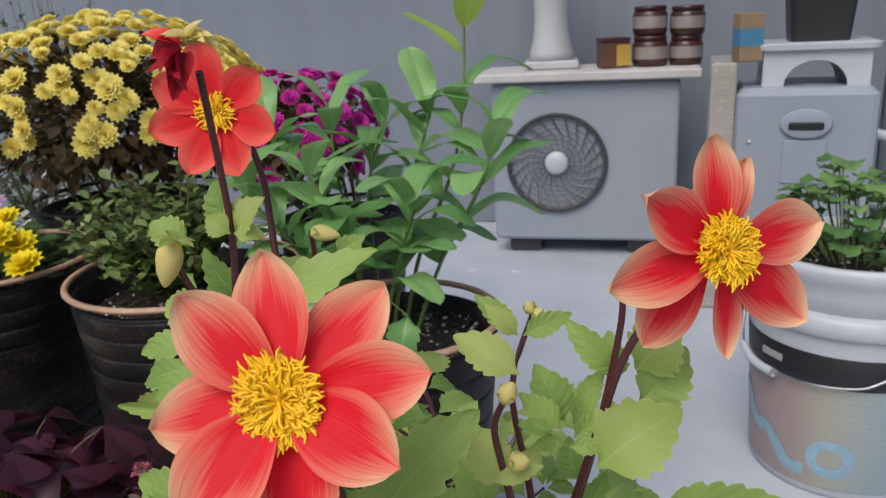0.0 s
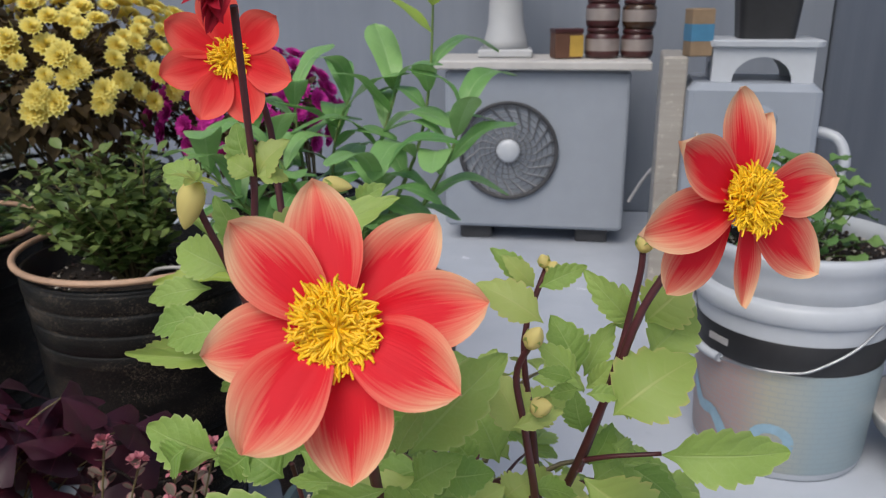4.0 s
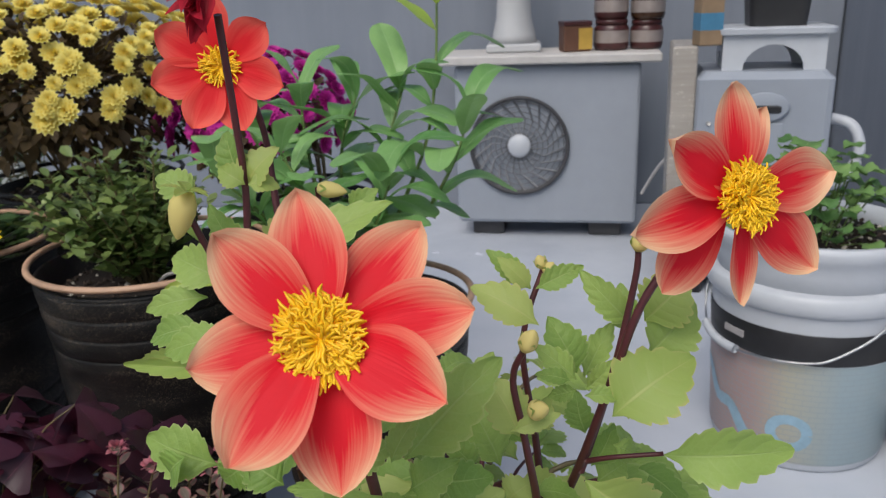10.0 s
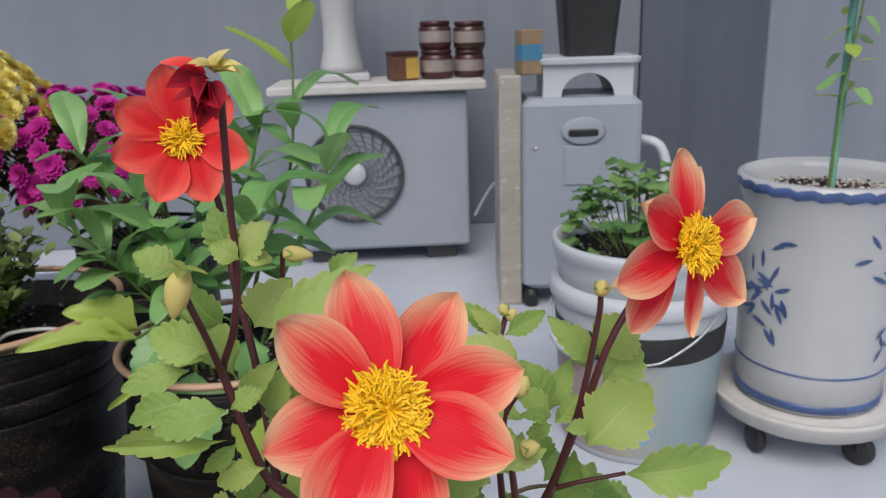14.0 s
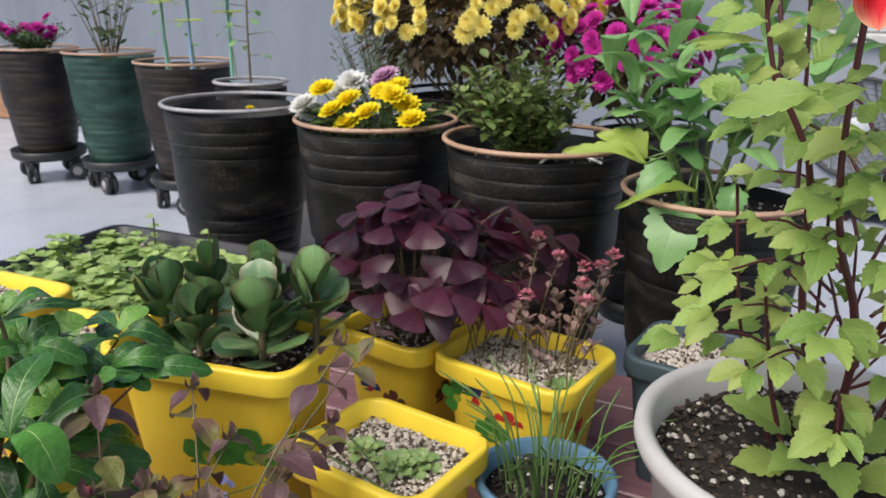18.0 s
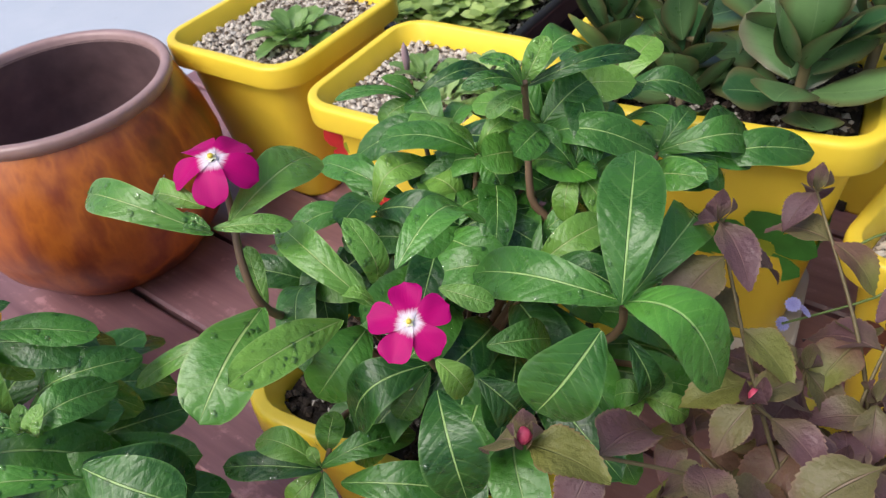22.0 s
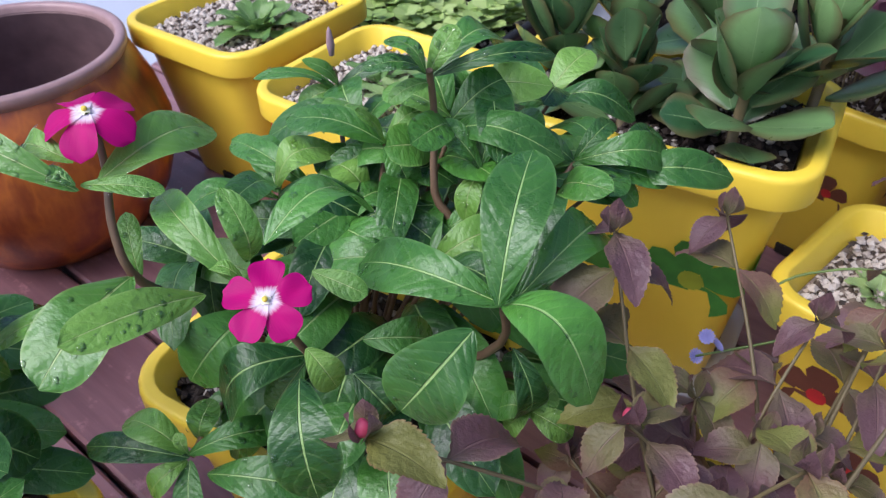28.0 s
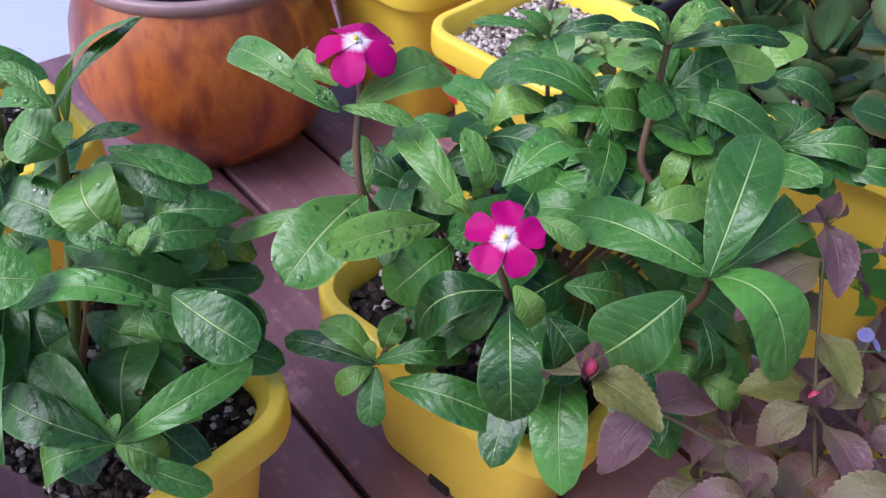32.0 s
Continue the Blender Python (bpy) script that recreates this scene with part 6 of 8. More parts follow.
v1_leaf((-0.397, 0.400, 0.487), (-0.409, 0.393, 0.495), 0.008)
v1_leaf((-0.459, 0.371, 0.522), (-0.532, 0.351, 0.535), 0.020)
v1_leaf((-0.462, 0.374, 0.522), (-0.435, 0.396, 0.520), 0.011)
v1_leaf((-0.459, 0.371, 0.525), (-0.474, 0.365, 0.530), 0.009)
v1_leaf((-0.468, 0.377, 0.530), (-0.503, 0.369, 0.530), 0.017)
v1_leaf((-0.457, 0.379, 0.455), (-0.495, 0.319, 0.450), 0.013)
v1_leaf((-0.459, 0.384, 0.465), (-0.476, 0.394, 0.490), 0.013)
v1_leaf((-0.429, 0.365, 0.372), (-0.477, 0.334, 0.375), 0.019)
v1_leaf((-0.431, 0.366, 0.372), (-0.468, 0.356, 0.385), 0.021)
v1_leaf((-0.436, 0.376, 0.370), (-0.441, 0.390, 0.385), 0.018)
v1_leaf((-0.431, 0.366, 0.372), (-0.401, 0.412, 0.375), 0.019)
v1_leaf((-0.429, 0.365, 0.370), (-0.410, 0.346, 0.350), 0.019)
v1_leaf((-0.430, 0.364, 0.370), (-0.437, 0.341, 0.360), 0.016)
v1_leaf((-0.419, 0.367, 0.365), (-0.358, 0.402, 0.365), 0.028)
v1_leaf((-0.431, 0.365, 0.375), (-0.436, 0.366, 0.385), 0.008)
v1_leaf((-0.388, 0.420, 0.430), (-0.417, 0.378, 0.410), 0.033)
v1_leaf((-0.386, 0.416, 0.430), (-0.398, 0.398, 0.400), 0.018)
v1_leaf((-0.360, 0.431, 0.450), (-0.340, 0.460, 0.440), 0.023)
v1_leaf((-0.362, 0.425, 0.430), (-0.341, 0.434, 0.400), 0.029)
v1_leaf((-0.309, 0.477, 0.440), (-0.294, 0.473, 0.400), 0.021)
v1_leaf((-0.299, 0.480, 0.400), (-0.276, 0.484, 0.395), 0.017)
v1_leaf((-0.299, 0.480, 0.400), (-0.314, 0.471, 0.400), 0.017)
v1_leaf((-0.299, 0.480, 0.400), (-0.306, 0.469, 0.390), 0.016)
v1_leaf((-0.299, 0.480, 0.400), (-0.293, 0.491, 0.410), 0.017)
v1_leaf((-0.433, 0.422, 0.430), (-0.435, 0.380, 0.415), 0.037)
v1_leaf((-0.481, 0.447, 0.440), (-0.450, 0.408, 0.430), 0.029)
v1_leaf((-0.487, 0.459, 0.435), (-0.445, 0.432, 0.425), 0.026)
v1_leaf((-0.421, 0.515, 0.490), (-0.465, 0.488, 0.505), 0.024)
v1_leaf((-0.421, 0.515, 0.490), (-0.399, 0.511, 0.470), 0.020)
v1_leaf((-0.421, 0.515, 0.490), (-0.408, 0.545, 0.505), 0.016)
v1_leaf((-0.421, 0.515, 0.490), (-0.425, 0.502, 0.515), 0.012)
v1_leaf((-0.426, 0.521, 0.487), (-0.441, 0.489, 0.475), 0.019)
v1_leaf((-0.387, 0.516, 0.465), (-0.419, 0.478, 0.460), 0.018)
v1_leaf((-0.493, 0.549, 0.485), (-0.524, 0.514, 0.500), 0.012)
v1_leaf((-0.493, 0.549, 0.485), (-0.467, 0.595, 0.495), 0.015)
v1_leaf((-0.493, 0.549, 0.485), (-0.508, 0.529, 0.475), 0.018)
v1_leaf((-0.493, 0.549, 0.485), (-0.495, 0.532, 0.510), 0.011)
v1_leaf((-0.450, 0.486, 0.465), (-0.517, 0.483, 0.475), 0.020)
v1_leaf((-0.389, 0.515, 0.540), (-0.405, 0.490, 0.550), 0.012)
v1_leaf((-0.392, 0.521, 0.535), (-0.351, 0.565, 0.545), 0.012)
v1_leaf((-0.394, 0.524, 0.535), (-0.387, 0.579, 0.535), 0.026)
v1_leaf((-0.384, 0.507, 0.545), (-0.402, 0.503, 0.560), 0.011)
v1_leaf((-0.389, 0.515, 0.540), (-0.384, 0.529, 0.560), 0.014)
v1_leaf((-0.389, 0.517, 0.535), (-0.400, 0.498, 0.530), 0.011)
v1_leaf((-0.366, 0.526, 0.490), (-0.399, 0.523, 0.510), 0.017)
v1_leaf((-0.368, 0.528, 0.490), (-0.380, 0.573, 0.510), 0.022)
v1_leaf((-0.368, 0.528, 0.490), (-0.359, 0.571, 0.495), 0.019)
v1_leaf((-0.370, 0.532, 0.485), (-0.345, 0.525, 0.470), 0.018)
v1_leaf((-0.370, 0.532, 0.485), (-0.365, 0.510, 0.470), 0.016)
v1_leaf((-0.346, 0.582, 0.475), (-0.341, 0.614, 0.490), 0.014)
v1_leaf((-0.346, 0.582, 0.475), (-0.304, 0.624, 0.475), 0.024)
v1_leaf((-0.345, 0.579, 0.475), (-0.302, 0.609, 0.465), 0.017)
v1_leaf((-0.348, 0.587, 0.470), (-0.309, 0.591, 0.460), 0.020)
v1_leaf((-0.346, 0.582, 0.475), (-0.377, 0.576, 0.485), 0.017)
v1_leaf((-0.378, 0.508, 0.455), (-0.365, 0.539, 0.460), 0.019)
v1_leaf((-0.387, 0.506, 0.450), (-0.395, 0.476, 0.440), 0.018)
v2_leaf((-0.453, 0.229, 0.395), (-0.499, 0.216, 0.425), 0.028)
v2_leaf((-0.453, 0.229, 0.395), (-0.434, 0.295, 0.425), 0.023)
v2_leaf((-0.453, 0.229, 0.395), (-0.504, 0.193, 0.410), 0.027)
v2_leaf((-0.453, 0.229, 0.395), (-0.436, 0.246, 0.385), 0.022)
v2_leaf((-0.453, 0.229, 0.395), (-0.473, 0.191, 0.380), 0.026)
v2_leaf((-0.452, 0.228, 0.390), (-0.417, 0.256, 0.370), 0.018)
v2_leaf((-0.466, 0.237, 0.385), (-0.509, 0.263, 0.400), 0.038)
v2_leaf((-0.451, 0.230, 0.400), (-0.451, 0.234, 0.415), 0.009)
v2_leaf((-0.507, 0.273, 0.465), (-0.536, 0.269, 0.490), 0.040)
v2_leaf((-0.493, 0.272, 0.465), (-0.477, 0.307, 0.475), 0.021)
v2_leaf((-0.511, 0.270, 0.460), (-0.558, 0.237, 0.480), 0.033)
v2_leaf((-0.495, 0.273, 0.465), (-0.521, 0.255, 0.475), 0.018)
v2_leaf((-0.491, 0.272, 0.470), (-0.487, 0.273, 0.485), 0.010)
v2_leaf((-0.484, 0.275, 0.470), (-0.481, 0.277, 0.485), 0.010)
v2_leaf((-0.465, 0.275, 0.450), (-0.516, 0.217, 0.455), 0.020)
v2_leaf((-0.473, 0.279, 0.450), (-0.443, 0.309, 0.420), 0.034)
v2_leaf((-0.477, 0.267, 0.445), (-0.474, 0.262, 0.425), 0.023)
v2_leaf((-0.515, 0.289, 0.460), (-0.491, 0.328, 0.465), 0.020)
v2_leaf((-0.547, 0.242, 0.450), (-0.555, 0.222, 0.440), 0.026)
v2_leaf((-0.538, 0.267, 0.500), (-0.550, 0.253, 0.515), 0.032)
v2_leaf((-0.528, 0.285, 0.500), (-0.492, 0.318, 0.490), 0.018)
v2_leaf((-0.531, 0.269, 0.505), (-0.515, 0.298, 0.515), 0.010)
v2_leaf((-0.537, 0.268, 0.500), (-0.559, 0.253, 0.480), 0.018)
v2_leaf((-0.534, 0.268, 0.505), (-0.526, 0.271, 0.520), 0.011)
v2_leaf((-0.540, 0.293, 0.480), (-0.528, 0.289, 0.460), 0.015)
v2_leaf((-0.518, 0.267, 0.535), (-0.517, 0.311, 0.565), 0.011)
v2_leaf((-0.519, 0.266, 0.535), (-0.540, 0.257, 0.550), 0.011)
v2_leaf((-0.519, 0.266, 0.535), (-0.551, 0.251, 0.530), 0.011)


def fan_petal(L, W, sag):
    """A broad periwinkle petal along +y, blunt and a little lopsided, with a shallow fold down its middle."""
    vs, fs, uvs, nu, nv = [], [], [], 10, 14
    for j in range(nv + 1):
        v = j / nv
        half = W / 2 * 1.12 * (0.2 + 0.8 * v ** 0.85) * (1 - v ** 4.5) ** 0.5 if j < nv else 0.0008
        for i in range(nu + 1):
            u = i / nu * 2 - 1
            vs.append((u * half + 0.04 * W * v * v, L * v * (1 - 0.03 * u * u), 0.12 * abs(u) * half - sag * L * v * v + 0.0004 * math.sin(7 * v + 3 * u)))
            uvs.append((i / nu, v))
    for j in range(nv):
        for i in range(nu):
            a = j * (nu + 1) + i
            fs.append((a, a + 1, a + nu + 2, a + nu + 1))
    return mesh("petal", vs, fs, V_PETAL, True, uvs)


def vinca_flower(centre, normal, up, size, turn=0.0, sag=0.09):
    z = Vector(normal).normalized()
    y = Vector(up) - z * Vector(up).dot(z)
    y.normalize()
    fl = new("flower")
    fl.parent = VINCA_A
    fl.matrix_basis = Matrix.Translation(centre) @ Matrix((y.cross(z), y, z)).transposed().to_4x4() @ pose(0, 0, 0, 0, 0, turn) @ Matrix.Scale(size, 4)
    P = fan_petal(0.0185, 0.0196, sag)
    vs, fs = [], []
    for i in range(10):
        a = math.pi * i / 5
        r = 0.0026 if i % 2 == 0 else 0.0017
        vs.append((-math.sin(a) * r, math.cos(a) * r, 0.0008 - (0.0 if i % 2 else 0.0003)))
    vs.append((0, 0, 0.0016))
    fs = [(i, (i + 1) % 10, 10) for i in range(10)]
    for i in range(5):
        part("petal", P, fl, "", pose(0, 0, -0.0002 * i, 0, 6, 72 * i) @ Matrix.Translation((0, 0.0012, 0)) @ pose(0, 0, 0, -4, 0, 0))
    part("white_eye", mesh("white_eye", vs, fs, V_EYE), fl, "pale greenish eye")
    v, f = lathe([(0.0012, 0.0014), (0.0012, 0.0022), (0, 0.0024)], 10)
    part("throat", mesh("throat", v, f, V_DOT), fl, "yellow throat")
    v, f = lathe([(0.0012, -0.018), (0.0014, -0.004), (0.003, -0.0005)], 10)
    part("flower_tube", mesh("flower_tube", v, f, ST_GREEN), fl)
    return fl


vinca_flower((-0.364, 0.388, 0.503), (0.34, -0.36, 0.86), (-0.3, 0.6, 1), 0.93, 12)
vinca_flower((-0.471, 0.39, 0.547), (0.22, -0.16, 1), (-0.6, 0.6, 0.3), 1.06, 30, 0.42)
VC = Vector((-0.435, 0.48, Z_V1 - 0.005))
stem(VINCA_A, [VC, (-0.478, 0.426, 0.400), (-0.457, 0.383, 0.465), (-0.460, 0.380, 0.495), (-0.468, 0.389, 0.52), (-0.472, 0.392, 0.535)], 0.0034, 0.0018, V_STEM)
stem(VINCA_A, [VC, (-0.386, 0.420, 0.430), (-0.391, 0.404, 0.475), (-0.375, 0.397, 0.492)], 0.003, 0.0014, V_STEM)
stem(VINCA_A, [VC, (-0.328, 0.482, 0.420), (-0.306, 0.464, 0.478)], 0.0036, 0.002, V_STEM)
stem(VINCA_A, [VC, (-0.378, 0.513, 0.440), (-0.386, 0.513, 0.475), (-0.391, 0.520, 0.515), (-0.387, 0.513, 0.543)], 0.0036, 0.0018, V_STEM)
stem(VINCA_A, [VC, (-0.388, 0.525, 0.440), (-0.368, 0.528, 0.488)], 0.003, 0.0015, V_STEM)
stem(VINCA_A, [VC, (-0.358, 0.548, 0.440), (-0.346, 0.583, 0.474)], 0.003, 0.0015, V_STEM)
stem(VINCA_A, [VC, (-0.422, 0.501, 0.430), (-0.421, 0.515, 0.490)], 0.003, 0.0015, V_STEM)
stem(VINCA_A, [VC, (-0.449, 0.508, 0.440), (-0.493, 0.549, 0.485), (-0.491, 0.546, 0.500)], 0.0024, 0.0012, V_STEM)
stem(VINCA_A, [VC, (-0.444, 0.408, 0.370), (-0.430, 0.367, 0.370)], 0.003, 0.0016, V_STEM)
stem(VINCA_A, [VC, (-0.326, 0.500, 0.390), (-0.299, 0.480, 0.400)], 0.003, 0.0016, V_STEM)
v, f = lathe([(0, 0), (0.0016, 0.001), (0.0026, 0.008), (0.0014, 0.016), (0, 0.019)], 10)
part("bud", mesh("bud", v, f, plain("mauve_bud", (0.36, 0.24, 0.26), 0.5)), VINCA_A, "closed mauve bud", Matrix.Translation((-0.498, 0.552, 0.503)))
rng = random.Random(21)
# darker leaves low under the shoots
for plant, c, cnt in ((VINCA_A, VC + Vector((0.03, 0.025, 0)), 54), (VINCA_B, Vector((-0.585, 0.245, Z_V2)), 58)):
    for i in range(cnt):
        a, q = i * 2.4, math.sqrt((i + 0.5) / cnt)
        b = c + Vector((math.cos(a) * 0.07 * q, math.sin(a) * 0.07 * q, 0))
        b.z = 0.355 + 0.07 * (1 - q * q) + rng.uniform(-0.008, 0.02)
        t = b + Vector((math.cos(a + rng.uniform(-0.4, 0.4)), math.sin(a + rng.uniform(-0.4, 0.4)), rng.uniform(-0.3, 0.25))).normalized() * rng.uniform(0.055, 0.075)
        if plant is VINCA_A and t.x < -0.45 and t.y < 0.47:
            continue
        vleaf(plant, b, t, rng.uniform(0.027, 0.036), False)
for n, p in enumerate(((-0.422, 0.501, 0.455), (-0.404, 0.533, 0.475), (-0.345, 0.567, 0.455), (-0.367, 0.488, 0.445), (-0.424, 0.476, 0.450), (-0.391, 0.533, 0.500), (-0.361, 0.570, 0.460), (-0.471, 0.429, 0.430), (-0.463, 0.472, 0.460), (-0.423, 0.525, 0.460), (-0.336, 0.604, 0.455), (-0.463, 0.536, 0.470), (-0.391, 0.565, 0.495), (-0.397, 0.635, 0.470))):
    q = Vector(p)
    stem(VINCA_A, [VC.lerp(q, 0.3) + Vector((0, 0, -0.02)), VC.lerp(q, 0.7), q], 0.002, 0.0012, V_STEM)
    for j in range(5):
        a = j * 2.4 + n * 1.3
        el = rng.uniform(-0.15, 0.25) + 0.14 * j
        t = q + Vector((math.cos(a) * math.cos(el), math.sin(a) * math.cos(el), math.sin(el))) * rng.uniform(0.052, 0.068) * (1 - 0.07 * j)
        vleaf(VINCA_A, q + Vector((0, 0, 0.002 * j)), t, rng.uniform(0.022, 0.028), j > 3)
VB = Vector((-0.575, 0.235, Z_V2 - 0.005))
for p in ((-0.56, 0.28, 0.47), (-0.47, 0.25, 0.40), (-0.55, 0.2, 0.46)):
    q = Vector(p)
    stem(VINCA_B, [VB, VB * 0.5 + q * 0.5 + Vector((0, 0, -0.01)), q], 0.0034, 0.0016, V_STEM)
stem(VINCA_B, [VB, (-0.575, 0.262, 0.42), (-0.565, 0.272, 0.485), (-0.577, 0.278, 0.507)], 0.004, 0.003, ST_GREEN)
for b, t, w in (((-0.572, 0.28, 0.49), (-0.502, 0.3, 0.578), 0.016), ((-0.625, 0.255, 0.485), (-0.545, 0.221, 0.478), 0.034), ((-0.53, 0.19, 0.47), (-0.49, 0.229, 0.478), 0.034), ((-0.425, 0.178, 0.43), (-0.52, 0.2, 0.447), 0.034), ((-0.545, 0.284, 0.482), (-0.492, 0.312, 0.486), 0.026), ((-0.515, 0.288, 0.462), (-0.482, 0.322, 0.475), 0.022), ((-0.63, 0.254, 0.5), (-0.6, 0.28, 0.512), 0.02), ((-0.46, 0.276, 0.462), (-0.415, 0.29, 0.455), 0.032)):
    vleaf(VINCA_B, b, t, w, w < 0.02)

# rain drops on the leaves
m = Nodes("water_drop")
clear, shine, both, fres = m.n("BsdfTransparent"), m.n("BsdfGlossy"), m.n("MixShader"), m.n("Fresnel")
shine.inputs["Roughness"].default_value = 0.04
fres.inputs["IOR"].default_value = 1.4
m.link(fres.outputs[0], both.inputs[0])
m.link(clear.outputs[0], both.inputs[1])
m.link(shine.outputs[0], both.inputs[2])
m.link(both.outputs[0], m.out.inputs["Surface"])
WATER = m.mat
rng = random.Random(77)
for plant in (VINCA_A, VINCA_B):
    vs, fs = [], []
    for owner, me, m in WET:
        if owner is not plant or rng.random() < 0.3:
            continue
        for k in range(rng.randrange(6, 26)):
            vert = me.vertices[rng.randrange(22, len(me.vertices) - 22)]
            nrm = (m.to_3x3() @ vert.normal).normalized()
            side = nrm.orthogonal().normalized()
            other = nrm.cross(side)
            jit = side * rng.uniform(-0.0012, 0.0012) + other * rng.uniform(-0.0012, 0.0012)
            p, r, o = m @ vert.co + jit, rng.choice((0.0006, 0.0008, 0.0011, 0.0014, 0.0019)), len(vs)
            for z, q in ((-0.1, 1.0), (0.16, 0.85), (0.28, 0.5)):
                vs += [tuple(p + nrm * r * z + (side * math.cos(a) + other * math.sin(a)) * r * q) for a in [i * 1.0472 for i in range(6)]]
            vs.append(tuple(p + nrm * r * 0.32))
            for ring in (0, 6):
                fs += [(o + ring + i, o + ring + (i + 1) % 6, o + ring + 6 + (i + 1) % 6, o + ring + 6 + i) for i in range(6)]
            fs += [(o + 12 + i, o + 12 + (i + 1) % 6, o + 18) for i in range(6)]
    tagged(part("rain_wetness", mesh("rain_wetness", vs, fs, WATER), plant), kind="stuff")


# ---- other plants ----
def scatter_leaves(name, parent, mat, places, L, W, seed, **kw):
    """Many small leaves joined as one crown: places is a list of (base, direction, scale)."""
    vs, fs, uvs = [], [], []
    for n, (b, d, s) in enumerate(places):
        bv, bf, bu = blade(L, W, nu=2, nv=4, seed=n, **kw)
        m = aim(b, d, (0.3 * math.sin(n), 0.3 * math.cos(n * 1.3), 1), s)
        o = len(vs)
        vs += [tuple(m @ Vector(p)) for p in bv]
        fs += [tuple(i + o for i in q) for q in bf]
        uvs += bu
    ob = part(name, mesh(name, vs, fs, mat, True, uvs), parent)
    return tagged(ob, kind="stuff")


def crown_mat(name, dark, light, rough=0.45, trans=0.15):
    """Small leaves joined in one mesh: each varies by its island."""
    m = Nodes(name)
    col = m.ramp(m.math("MULTIPLY_ADD", m.noise(60.0), 0.3, m.math("MULTIPLY", m.island(), 0.7)), [(0.1, dark), (0.9, light)])
    m.color(col)
    m.set(Roughness=rough)
    tr = m.n("BsdfTranslucent")
    m.link(col, tr.inputs["Color"])
    mx = m.n("MixShader")
    mx.inputs[0].default_value = trans
    m.link(m.b.outputs[0], mx.inputs[1])
    m.link(tr.outputs[0], mx.inputs[2])
    m.link(mx.outputs[0], m.out.inputs["Surface"])
    return m.mat


def fleshy(L, W, T, wide=0.6, cup=0.25, bend=0.15, nu=8, nv=10, scallop=0.0):
    """A thick succulent leaf along +y, closed all round."""
    vs, fs, uvs = [], [], []
    for side in (1, -1):
        for j in range(nv + 1):
            v = j / nv
            s = v ** (math.log(0.5) / math.log(wide))
            half = W / 2 * (0.16 + 0.84 * math.sin(math.pi * min(s, 0.97)) ** 0.6) * (1 + scallop * math.sin(v * 40)) if 0 < j < nv else W * 0.06
            for i in range(nu + 1):
                u = i / nu * 2 - 1
                th = T / 2 * math.sqrt(max(0.0, 1 - u * u)) * (0.4 + 0.6 * math.sin(math.pi * min(1, v + 0.1)) ** 0.5 if j < nv else 0.05)
                vs.append((u * half, L * v, cup * abs(u) * half + bend * L * v * v + side * th))
                uvs.append((i / nu, v))
    n = (nu + 1) * (nv + 1)
    for j in range(nv):
        for i in range(nu):
            a = j * (nu + 1) + i
            fs.append((a, a + 1, a + nu + 2, a + nu + 1))
            fs.append((n + a, n + a + nu + 1, n + a + nu + 2, n + a + 1))
    return vs, fs, uvs


# purple-leaved sprigs
P_LEAF = veined_leaf("purple_sprig_leaf", (0.07, 0.033, 0.042), (0.24, 0.13, 0.135), (0.32, 0.2, 0.18), 8.0, 0.42, 0.12, (0.13, 0.12, 0.045), (0.24, 0.16, 0.1), 0.9, 0.4, 330.0, 0.35, 0.3, 0.07)
P_OLIVE = veined_leaf("olive_sprig_leaf", (0.13, 0.13, 0.03), (0.26, 0.29, 0.07), (0.34, 0.35, 0.13), 8.0, 0.42, 0.15, (0.16, 0.08, 0.06), (0.22, 0.1, 0.06), 0.9, 0.4, 330.0, 0.35, 0.3, 0.07)
P_PINK = plain("pink_bud", (0.5, 0.06, 0.12), 0.55, 0, 90, 0.4)
PL = [toothed_mesh(P_LEAF, 0.045, 0.026, 80 + i, teeth=15, tooth=0.035, wide=0.42) for i in range(4)]
PO = [toothed_mesh(P_OLIVE, 0.041, 0.026, 90 + i, teeth=15, tooth=0.035, wide=0.42) for i in range(3)]


